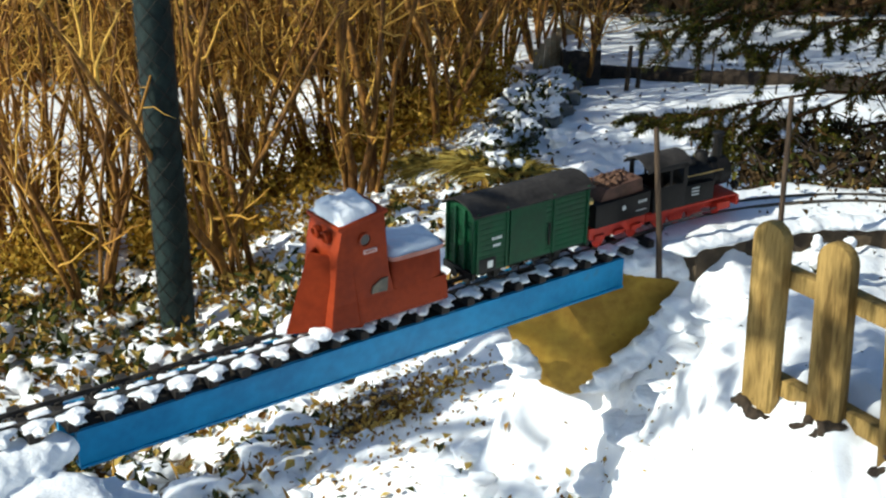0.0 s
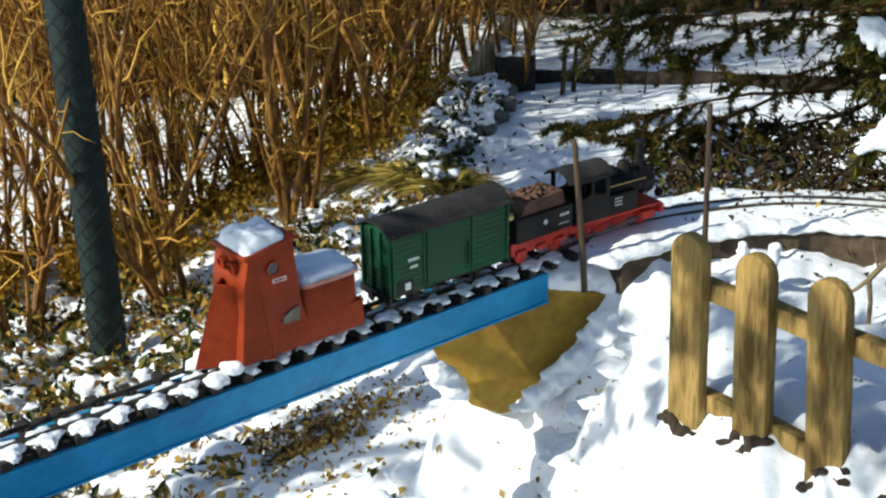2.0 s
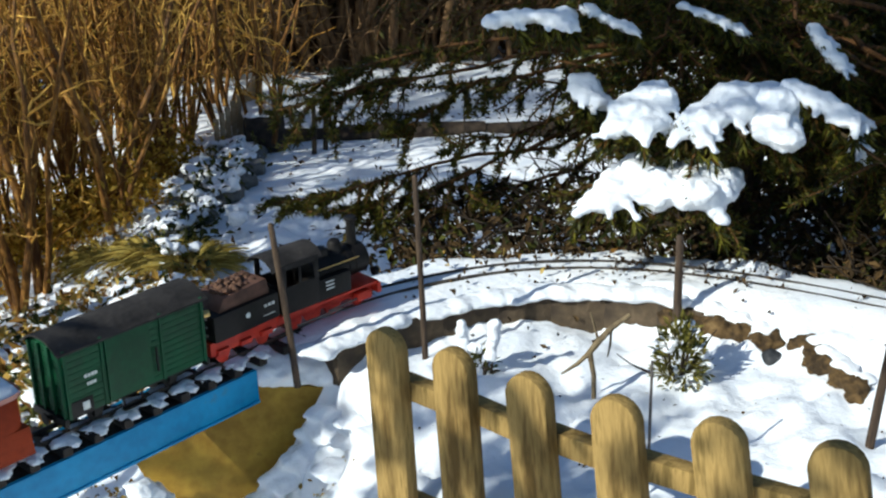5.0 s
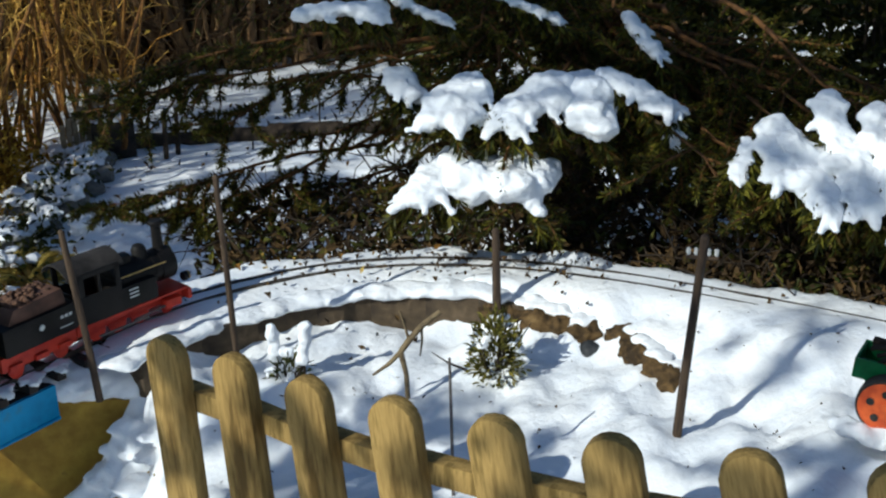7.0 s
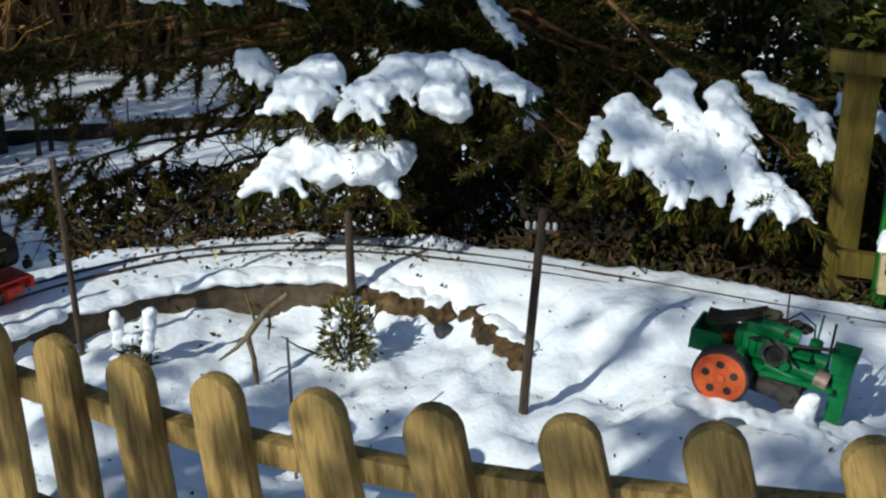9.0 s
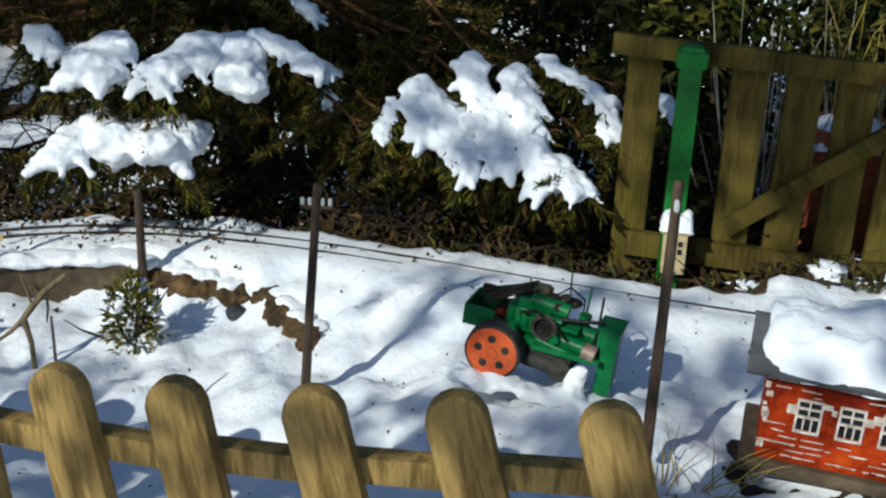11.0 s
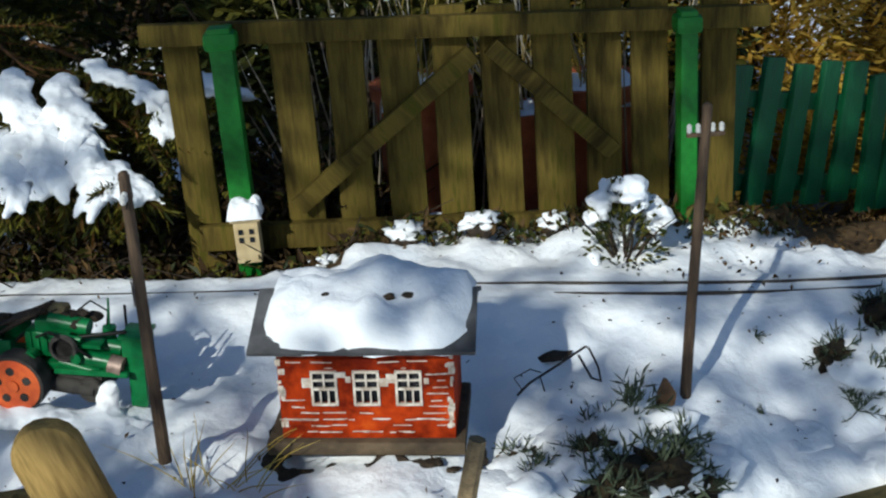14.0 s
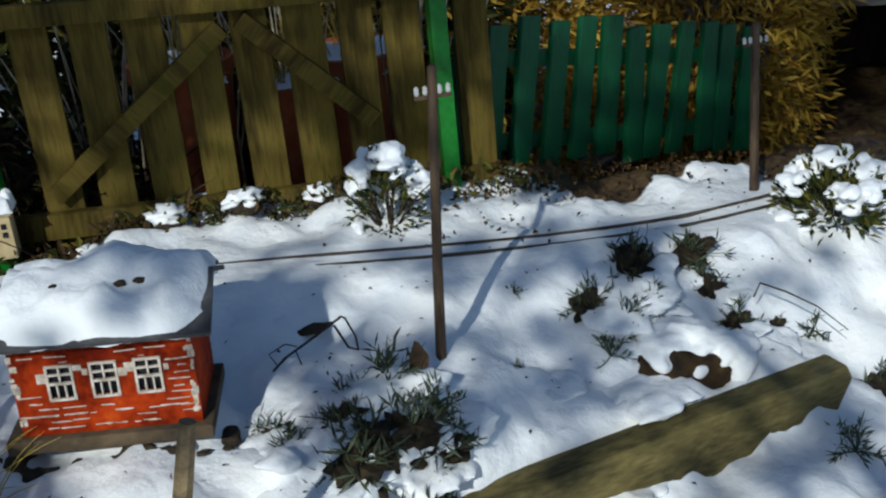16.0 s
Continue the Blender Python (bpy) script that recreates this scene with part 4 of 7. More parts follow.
for x in (-HL - 0.003, HL + 0.003):
    for y in (-0.046, -0.016, 0.016, 0.046):
        bm = bmesh.new()
        add_box(bm, 0.006, 0.006, 0.134, Matrix.Translation((x, y, 0.102)), 0.0008)
        part("end_post", bm, CAR_GREEN, wagon)
    bm = bmesh.new()
    add_box(bm, 0.008, 0.104, 0.016, Matrix.Translation((x * 1.01, 0, 0.030)), 0.001)
    add_cyl(bm, (x, 0, 0.028), (x * 1.10, 0, 0.028), 0.004)
    add_lathe(bm, [(0.011, 0), (0.011, 0.003)], 14, Matrix.Translation((x * 1.10, 0, 0.028)) @ Matrix.Rotation(math.pi / 2, 4, "Y"))
    part("buffer", bm, BLACK, wagon)
for x in (-0.085, 0.085):
    wheelset(wagon, x, 0.0155, BLACK)

# tender
tender = thing("locomotive_tender", on_track(-0.04, 0.135), "black model tender with red frame and coal load", "tender")
bm = bmesh.new()
add_box(bm, 0.172, 0.092, 0.058, Matrix.Translation((0, 0, 0.083)), 0.006)
part("tank", bm, BLACK, tender)
bm = bmesh.new()
add_box(bm, 0.176, 0.060, 0.030, Matrix.Translation((0, 0, 0.036)), 0.002)
for x in (-0.06, 0.0, 0.055):
    add_box(bm, 0.03, 0.074, 0.012, Matrix.Translation((x, 0, 0.026)), 0.002)
part("frame", bm, RED, tender, "bright red frame")
bm = bmesh.new()
add_prism(bm, [(-0.066, 0.110), (0.070, 0.110), (0.062, 0.146), (-0.050, 0.140)], 0.074, None, 0.003)
part("coal_bunker", bm, mat("brown_bunker", (0.07, 0.035, 0.022), (0.15, 0.075, 0.05), 20, 0.7), tender, "brown coal bunker")
bm = bmesh.new()
for k in range(46):
    add_ball(bm, (rng.uniform(-0.045, 0.055), rng.uniform(-0.03, 0.03), 0.143 + rng.uniform(0, 0.007)), rng.uniform(0.005, 0.009), 1, (1, 1, 0.8), 0.4, 3)
tagged(part("coal", bm, COAL, tender, "heap of small coal", 0), kind="stuff")
for side in (-1, 1):
    bm = bmesh.new()
    add_lathe(bm, [(0.006, 0), (0.006, 0.0012)], 16, Matrix.Translation((0.0, side * 0.0462, 0.088)) @ Matrix.Rotation(-side * math.pi / 2, 4, "X"))
    part("emblem", bm, LETTER, tender, "pale round emblem")
    for k in range(3):
        bm = bmesh.new()
        add_box(bm, 0.007, 0.0008, 0.006, Matrix.Translation((0.048 + k * 0.010, side * 0.0463, 0.092)))
        part("lettering_bar", bm, LETTER, tender)
    bm = bmesh.new()
    add_box(bm, 0.032, 0.0008, 0.0018, Matrix.Translation((0.056, side * 0.0463, 0.071)))
    part("lettering_bar", bm, LETTER, tender)
for y in (-0.028, 0.028):
    bm = bmesh.new()
    add_lathe(bm, [(0.008, 0), (0.008, 0.010), (0.006, 0.013)], 14, Matrix.Translation((-0.085, y, 0.118)) @ Matrix.Rotation(-math.pi / 2, 4, "Y"))
    part("rear_lamp", bm, BRASS, tender)
for zz in (0.068, 0.086, 0.104):
    bm = bmesh.new()
    add_box(bm, 0.004, 0.05, 0.005, Matrix.Translation((-0.088, 0, zz)), 0.001)
    part("ladder_rung", bm, GREYM, tender)
for x in (-0.055, 0.05):
    wheelset(tender, x, 0.0155, RED)

# steam locomotive
loco = thing("steam_locomotive", on_track(0.145, 0.40), "black model steam locomotive with red frame and wheels", "locomotive")
bm = bmesh.new()
add_box(bm, 0.262, 0.062, 0.022, Matrix.Translation((0, 0, 0.036)), 0.002)
add_box(bm, 0.262, 0.098, 0.005, Matrix.Translation((0, 0, 0.050)), 0.001)
part("frame", bm, RED, loco, "bright red frame")
bm = bmesh.new()
add_box(bm, 0.010, 0.104, 0.024, Matrix.Translation((0.131, 0, 0.036)), 0.002)
part("buffer_beam", bm, RED, loco)
bm = bmesh.new()
add_cyl(bm, (-0.03, 0, 0.102), (0.085, 0, 0.102), 0.034, seg=28)
for x in (-0.01, 0.03, 0.07):
    add_cyl(bm, (x - 0.003, 0, 0.102), (x + 0.003, 0, 0.102), 0.0352, seg=28)
part("boiler", bm, BLACK, loco)
bm = bmesh.new()
add_lathe(bm, [(0.036, 0), (0.036, 0.034), (0.034, 0.036), (0.030, 0.038), (0.022, 0.043), (0.006, 0.045)], 28, Matrix.Translation((0.085, 0, 0.102)) @ Matrix.Rotation(math.pi / 2, 4, "Y"))
part("smokebox", bm, BLACK, loco)
bm = bmesh.new()
add_lathe(bm, [(0.016, 0), (0.0115, 0.006), (0.0105, 0.052), (0.0105, 0.056), (0.0145, 0.058), (0.0155, 0.063), (0.0125, 0.066)], 20, Matrix.Translation((0.100, 0, 0.133)))
part("chimney", bm, BLACK, loco)
bm = bmesh.new()
add_lathe(bm, [(0.020, 0), (0.016, 0.006), (0.016, 0.018), (0.012, 0.027), (0.004, 0.031)], 20, Matrix.Translation((0.052, 0, 0.131)))
part("steam_dome", bm, BLACK, loco)
bm = bmesh.new()
add_box(bm, 0.026, 0.028, 0.020, Matrix.Translation((0.012, 0, 0.142)), 0.005)
part("sand_box", bm, BLACK, loco)
for side in (-1, 1):
    bm = bmesh.new()
    add_box(bm, 0.088, 0.018, 0.048, Matrix.Translation((0.012, side * 0.040, 0.077)), 0.003)
    part("side_tank", bm, BLACK, loco)
    for k in range(3):
        bm = bmesh.new()
        add_box(bm, 0.022, 0.0008, 0.003, Matrix.Translation((-0.002, side * 0.0494, 0.092 - k * 0.008)))
        part("lettering_bar", bm, LETTER, loco)
    # cab side with its open window
    for x0, x1, z0, z1 in ((-0.125, -0.028, 0.052, 0.112), (-0.125, -0.112, 0.112, 0.158), (-0.040, -0.028, 0.112, 0.158), (-0.125, -0.028, 0.150, 0.162), (-0.080, -0.074, 0.112, 0.150)):
        bm = bmesh.new()
        add_box(bm, x1 - x0, 0.003, z1 - z0, Matrix.Translation(((x0 + x1) / 2, side * 0.047, (z0 + z1) / 2)), 0.0006)
        part("cab_side", bm, BLACK, loco)
    bm = bmesh.new()
    add_box(bm, 0.040, 0.020, 0.020, Matrix.Translation((0.088, side * 0.044, 0.030)), 0.004)
    part("cylinder_block", bm, RED, loco)
    bm = bmesh.new()
    add_cyl(bm, (0.068, side * 0.048, 0.028), (-0.01, side * 0.048, 0.024), 0.0022)
    add_box(bm, 0.12, 0.0025, 0.005, Matrix.Translation((-0.035, side * 0.050, 0.020)), 0.0008)
    part("coupling_rod", bm, GREYM, loco, "grey steel coupling rod")
    bm = bmesh.new()
    add_lathe(bm, [(0.010, 0), (0.010, 0.010), (0.0085, 0.012)], 16, Matrix.Translation((0.132, side * 0.030, 0.068)) @ Matrix.Rotation(math.pi / 2, 4, "Y"))
    lamp_ = part("head_lamp", bm, BLACK, loco)
    bm = bmesh.new()
    add_lathe(bm, [(0.0095, 0), (0.0095, 0.002)], 16, Matrix.Translation((0.1445, side * 0.030, 0.068)) @ Matrix.Rotation(math.pi / 2, 4, "Y"))
    part("lamp_ring", bm, BRASS, lamp_)
    bm = bmesh.new()
    add_cyl(bm, (-0.02, side * 0.036, 0.118), (0.09, side * 0.036, 0.118), 0.0016)
    part("handrail", bm, BRASS, loco)
for x in (-0.125, -0.030):
    bm = bmesh.new()
    add_box(bm, 0.003, 0.094, 0.06, Matrix.Translation((x, 0, 0.082)), 0.0006)
    part("cab_bulkhead", bm, BLACK, loco)
bm = bmesh.new()
pts = [(0.056 * math.sin(a), 0.128 + 0.050 * math.cos(a)) for a in np.linspace(-1.0, 1.0, 15)]
add_prism(bm, pts + [(y, z - 0.003) for y, z in pts][::-1], 0.130, Matrix.Translation((-0.080, 0, 0)) @ Matrix.Rotation(math.pi / 2, 4, "Z"))
part("cab_roof", bm, ROOF_DARK, loco, "dark arched cab roof")
for x in (-0.085, -0.035, 0.02):
    wheelset(loco, x, 0.022, RED, 5)
wheelset(loco, 0.088, 0.013, RED)

# ---- model brick house ----
HA, HB = Vector((1.259, 1.126, 0)), Vector((1.421, 0.959, 0))
HD = (HB - HA).normalized()
HANG = math.atan2(HD.y, HD.x)
HLEN = (HB - HA).length
HDEP = 0.15
house = thing("model_brick_house", Matrix.Translation((HA.x, HA.y, 0.575)) @ Matrix.Rotation(HANG, 4, "Z") @ Matrix.Rotation(0.03, 4, "Y"), "red model brick house with flaking white paint and snowy roof", "model house")
BRICK = mat("flaking_red_brick_paint", (0.10, 0.008, 0.002), (0.36, 0.036, 0.004), 14, 0.7, 0.35, fine=90, c=(0.46, 0.065, 0.006), spec=0.06)
FLAKE = mat("flaked_white_paint", (0.36, 0.29, 0.23), (0.68, 0.62, 0.54), 60, 0.8, 0.3, fine=150)
EAVE = mat("dark_grey_roof_board", (0.045, 0.045, 0.048), (0.10, 0.10, 0.105), 20, 0.7, 0.3)
WH = 0.141
wins = [(0.061, 0.052), (0.117, 0.052), (0.173, 0.052)]
WW, WHH = 0.031, 0.047
for y, dep in ((0.004, 0.008), (HDEP - 0.004, 0.008)):
    pieces = [(HLEN, 0.052, HLEN / 2, 0.026), (HLEN, WH - 0.052 - WHH, HLEN / 2, (WH + 0.052 + WHH) / 2)]
    last = 0.0
    for x, _ in wins:
        pieces.append((x - WW / 2 - last, WHH, (x - WW / 2 + last) / 2, 0.052 + WHH / 2))
        last = x + WW / 2
    pieces.append((HLEN - last, WHH, (HLEN + last) / 2, 0.052 + WHH / 2))
    for lx, lz, px_, pz in pieces:
        bm = bmesh.new()
        add_box(bm, lx, dep, lz, Matrix.Translation((px_, y, pz)))
        part("front_wall" if y < 0.05 else "back_wall", bm, BRICK, house)
for x in (0.004, HLEN - 0.004):
    bm = bmesh.new()
    add_prism(bm, [(0.008, 0), (HDEP - 0.008, 0), (HDEP - 0.008, WH), (HDEP / 2, WH + 0.034), (0.008, WH)], 0.008, Matrix.Translation((x, 0, 0)) @ Matrix.Rotation(math.pi / 2, 4, "Z"))
    part("gable_wall", bm, BRICK, house)
for x, z in wins:
    win = thing("window", Matrix.Translation((x, 0, z)), "", "")
    win.parent = house
    bm = bmesh.new()
    for a, b, w, h in ((-WW / 2 - 0.0005, WHH / 2, 0.0032, WHH + 0.004), (WW / 2 + 0.0005, WHH / 2, 0.0032, WHH + 0.004), (0, -0.0005, WW + 0.004, 0.0032), (0, WHH + 0.0005, WW + 0.004, 0.0032),
                       (0, WHH * 0.74, 0.0024, WHH * 0.5), (0, WHH * 0.48, WW, 0.0030), (0, WHH * 0.75, WW, 0.0020), (-WW * 0.17, WHH * 0.24, 0.0020, WHH * 0.48), (WW * 0.17, WHH * 0.24, 0.0020, WHH * 0.48)):
        add_box(bm, w, 0.004, h, Matrix.Translation((a, -0.001, b)))
    part("window_frame", bm, FLAKE, win, "white window frame")
    bm = bmesh.new()
    add_box(bm, WW, 0.001, WHH, Matrix.Translation((0, 0.006, WHH / 2)))
    part("pane", bm, GLASSY, win, "dark pane")
    for k in range(2):
        bm = bmesh.new()
        add_box(bm, 0.006 + rng.uniform(0, 0.006), 0.0016, 0.006 + rng.uniform(0, 0.008), Matrix.Translation(((-1, 1)[k] * (WW / 2 + 0.008), -0.0012, WHH * rng.uniform(0.6, 1.0))))
        part("flake", bm, FLAKE, house, m=Matrix.Translation((x, 0, z)))
bm = bmesh.new()
r2 = random.Random(5)
for k in range(120):
    z = 0.0095 * r2.randint(1, 13)
    x = r2.uniform(0.012, HLEN - 0.012)
    if any(abs(x - wx) < WW / 2 + 0.014 and 0.045 < z < 0.1 for wx, _ in wins) or (0.09 < z and r2.random() < 0.5):
        continue
    add_box(bm, r2.uniform(0.006, 0.032), 0.0012, r2.uniform(0.0007, 0.0015), Matrix.Translation((x, -0.0006, z + r2.uniform(-0.001, 0.001))) @ Matrix.Rotation(r2.uniform(-0.05, 0.05), 4, "Y"))
for k in range(34):
    add_box(bm, r2.uniform(0.003, 0.010), 0.0014, r2.uniform(0.004, 0.010), Matrix.Translation((r2.choice((0.004, HLEN - 0.005)) + r2.uniform(-0.003, 0.003), -0.0007, r2.uniform(0.015, WH - 0.005))))
tagged(part("mortar_flaking", bm, FLAKE, house, "streaks of flaking white paint"), kind="stuff")
for side in (0, 1):
    bm = bmesh.new()
    L = math.hypot(HDEP / 2 + 0.03, 0.044)
    m = Matrix.Translation((HLEN / 2, HDEP / 2 + (-1, 1)[side] * (HDEP / 4 + 0.014), WH + 0.020)) @ Matrix.Rotation((1, -1)[side] * math.atan2(0.044, HDEP / 2 + 0.03), 4, "X")
    add_box(bm, HLEN + 0.062, L, 0.007, m, 0.0015)
    part("roof_slope", bm, EAVE, house)
snow_r = snow_cap("roof_snow", house, HLEN / 2 + 0.004, HDEP / 2 + 0.002, WH + 0.012, HLEN + 0.046, HDEP + 0.060, 0.044, 7.7, 0.42)
for v in snow_r.data.vertices:
    v.co.z += 0.034 * (1 - abs(v.co.y - HDEP / 2) / (HDEP / 2 + 0.03)) - 0.012 + 0.012 * noise.fractal(v.co * 22, 1.0, 2.0, 3) + 0.016 * math.exp(-((v.co.x - 0.13) / 0.055) ** 2 - ((v.co.y - 0.10) / 0.05) ** 2)
for x, y, z in ((0.065, 0.035, 0.030), (0.150, 0.03, 0.030), (0.175, 0.035, 0.030)):
    bm = bmesh.new()
    add_ball(bm, (x, y, WH + z + 0.022), 0.0065, 2, (1.3, 1, 0.8), 0.5, 3)
    part("dark_clump", bm, DARKBARK, house)
bm = bmesh.new()
add_box(bm, HLEN + 0.034, HDEP + 0.022, 0.020, Matrix.Translation((HLEN / 2 - 0.004, HDEP / 2 - 0.002, -0.010)), 0.003)
part("base_board", bm, WALLM, house, "dark weathered wooden base board")
footing = thing("bare_earth_patch", Matrix.Translation((HA.x, HA.y, 0.556)) @ Matrix.Rotation(HANG, 4, "Z"), "dark wet earth bared round the model house", "earth")
bm = bmesh.new()
for k in range(54):
    f = rng.random()
    x, y = ((HLEN * f, -0.012) if k < 14 else (-0.020, 0.08 * f) if k < 36 else (HLEN + 0.018, 0.06 * f))
    add_ball(bm, (x + rng.gauss(0, 0.005), y + rng.gauss(0, 0.004), ground_z(HA.x + HD.x * x - HD.y * y, HA.y + HD.y * x + HD.x * y) - 0.556 + rng.uniform(-0.004, 0.002)), rng.uniform(0.006, 0.012), 2, (1.5, 1.3, 0.5), 0.6, 4)
melt(part("soil", bm, DARKBARK, footing), 0.004, 0.01, 2)

# ---- green model engine on wheels ----
TR_M = Matrix.Translation((1.134, 1.490, 0.576)) @ Matrix.Rotation(-0.86, 4, "Z") @ Matrix.Rotation(0.08, 4, "Y")
tract = thing("model_tractor_engine", TR_M, "green model tractor engine with orange flywheel half sunk in snow", "model tractor")
TG = mat("tractor_green_enamel", (0.005, 0.085, 0.022), (0.015, 0.165, 0.045), 20, 0.35, 0.1, fine=90)
TO = mat("orange_wheel_paint", (0.50, 0.075, 0.02), (0.68, 0.13, 0.03), 25, 0.5, 0.15, fine=100)
RUB = mat("dark_tyre", (0.02, 0.018, 0.016), (0.05, 0.045, 0.04), 30, 0.8, 0.3)
rotx = Matrix.Rotation(math.pi / 2, 4, "X")
for y in (-0.055, 0.030):
    wh = thing("rear_wheel", Matrix.Translation((-0.058, y, 0.036)), "", "")
    wh.parent = tract
    bm = bmesh.new()
    add_lathe(bm, [(0.040, -0.017), (0.0445, -0.016), (0.0455, 0.0), (0.0445, 0.016), (0.040, 0.017)], 32, rotx)
    part("tyre", bm, RUB, wh)
    bm = bmesh.new()
    add_lathe(bm, [(0.0405, -0.0175), (0.0405, 0.0175)], 32, rotx)
    part("rim", bm, TO, wh, "orange rim")
    for k in range(5):
        a = 2 * math.pi * k / 5 + 0.4
        bm = bmesh.new()
        add_cyl(bm, (0.023 * math.cos(a), -0.0182, 0.023 * math.sin(a)), (0.023 * math.cos(a), 0.0182, 0.023 * math.sin(a)), 0.0065, seg=14)
        part("hole", bm, RUB, wh, "dark round hole")
    bm = bmesh.new()
    add_lathe(bm, [(0.009, -0.021), (0.009, 0.021)], 14, rotx)
    part("hub", bm, TO, wh)
bm = bmesh.new()
add_box(bm, 0.20, 0.050, 0.012, Matrix.Translation((0.0, -0.01, 0.052)), 0.002)
add_box(bm, 0.11, 0.008, 0.008, Matrix.Translation((0.05, -0.045, 0.052)), 0.001)
part("chassis", bm, TG, tract)
bm = bmesh.new()
for x, y, w, d, h in ((-0.095, -0.04, 0.05, 0.004, 0.034), (-0.095, 0.03, 0.05, 0.004, 0.034), (-0.118, -0.005, 0.004, 0.07, 0.034), (-0.095, -0.005, 0.05, 0.07, 0.004)):
    add_box(bm, w, d, h, Matrix.Translation((x, y, 0.075 if h > 0.01 else 0.06)), 0.001)
part("rear_bin", bm, TG, tract)
bm = bmesh.new()
add_box(bm, 0.070, 0.046, 0.040, Matrix.Translation((-0.020, -0.005, 0.083)), 0.004)
add_box(bm, 0.055, 0.038, 0.020, Matrix.Translation((-0.012, -0.005, 0.110)), 0.004)
part("engine_block", bm, TG, tract)
bm = bmesh.new()
for k in range(5):
    add_box(bm, 0.004, 0.052, 0.030, Matrix.Translation((-0.045 + k * 0.012, -0.005, 0.088)), 0.001)
part("cooling_fin", bm, TG, tract)
bm = bmesh.new()
add_cyl(bm, (0.02, -0.03, 0.070), (0.075, -0.032, 0.064), 0.012, seg=18)
add_cyl(bm, (0.018, -0.005, 0.082), (0.085, -0.005, 0.074), 0.014, seg=18)
part("cylinder", bm, TG, tract)
bm = bmesh.new()
add_cyl(bm, (0.075, -0.033, 0.060), (0.095, -0.034, 0.057), 0.016, seg=18)
part("end_cap", bm, mat("brownish_metal", (0.16, 0.11, 0.09), (0.3, 0.22, 0.18), 30, 0.5, 0.1, metal=0.4), tract, "rusty metal cap")
bm = bmesh.new()
add_box(bm, 0.034, 0.044, 0.030, Matrix.Translation((0.110, -0.012, 0.088)), 0.003)
add_box(bm, 0.040, 0.050, 0.005, Matrix.Translation((0.110, -0.012, 0.105)), 0.001)
part("front_box", bm, TG, tract)
bm = bmesh.new()
add_box(bm, 0.026, 0.040, 0.085, Matrix.Translation((0.112, -0.012, 0.035)), 0.004)
part("front_support", bm, TG, tract)
bm = bmesh.new()
add_cyl(bm, (0.062, 0.0, 0.08), (0.064, 0.0, 0.105), 0.010, seg=16)
add_cyl(bm, (0.064, 0.0, 0.105), (0.066, 0.0, 0.150), 0.0018, seg=8)
part("exhaust", bm, TG, tract)
bm = bmesh.new()
add_tube(bm, [(0.01, 0.005, 0.12), (0.03, 0.02, 0.135), (0.055, 0.02, 0.12), (0.06, 0.0, 0.10)], 0.0016, 6)
part("pipe", bm, BLACK, tract)
bm = bmesh.new()
add_box(bm, 0.085, 0.012, 0.010, Matrix.Translation((-0.055, 0.0, 0.118)) @ Matrix.Rotation(-0.45, 4, "Y"), 0.002)
add_box(bm, 0.020, 0.012, 0.012, Matrix.Translation((-0.095, 0.0, 0.108)), 0.002)
part("lever", bm, DARKBARK, tract, "brown wooden lever")
bm = bmesh.new()
add_ball(bm, (-0.01, 0.0, 0.128), 0.014, 2, (1.2, 0.9, 0.9), 0.4, 3)
part("moss_lump", bm, mat("mossy_brown", (0.10, 0.07, 0.035), (0.22, 0.17, 0.08), 40, 0.9, 0.6), tract)
bm = bmesh.new()
for y in (-0.04, 0.02):
    add_lathe(bm, [(0.018, -0.005), (0.020, 0.0), (0.018, 0.005)], 18, Matrix.Translation((0.045, y, 0.020)) @ rotx)
part("front_wheel", bm, RUB, tract)
bm = bmesh.new()
for k in range(20):
    add_ball(bm, (-0.11 + 0.0120 * k, rng.uniform(-0.085, -0.060), rng.uniform(-0.020, -0.008)), rng.uniform(0.012, 0.020), 2, (1.5, 1.2, 0.7), 0.7, 3)
for k in range(5):
    add_ball(bm, (0.078 + rng.uniform(-0.008, 0.008), -0.052 + rng.uniform(-0.006, 0.006), 0.010 + 0.006 * k), 0.013, 2, (1, 0.8, 1.1), 0.5, 3)
melt(part("snow_lump", bm, SNOW, tract, smooth=0), 0.004, 0.008)

for (p, q, rr, mt, nm) in (((-0.03, -0.035, 0.105), (0.035, -0.035, 0.098), 0.0045, TG, "push_rod"), ((0.03, -0.03, 0.10), (0.10, -0.028, 0.112), 0.003, BLACK, "steering_rod"),
                           ((-0.09, -0.03, 0.098), (-0.02, -0.03, 0.140), 0.0035, DARKBARK, "wooden_pole"), ((0.085, 0.012, 0.06), (0.085, 0.012, 0.135), 0.002, BLACK, "wire_mast"),
                           ((0.0, -0.036, 0.062), (0.06, -0.040, 0.050), 0.007, TG, "side_cylinder"), ((-0.04, -0.034, 0.070), (-0.04, -0.052, 0.070), 0.010, TG, "bearing"), ((0.03, -0.034, 0.074), (0.03, -0.05, 0.074), 0.008, TG, "bearing")):
    bm = bmesh.new()
    add_cyl(bm, p, q, rr, seg=12)
    part(nm, bm, mt, tract)
bm = bmesh.new()
add_lathe(bm, [(0.020, -0.004), (0.022, 0.0), (0.020, 0.004), (0.016, 0.004), (0.016, -0.004)], 20, Matrix.Translation((0.012, -0.046, 0.088)) @ rotx)
part("flywheel", bm, RUB, tract, "dark small flywheel")
bm = bmesh.new()
add_box(bm, 0.090, 0.050, 0.034, Matrix.Translation((0.015, -0.008, 0.026)), 0.006)
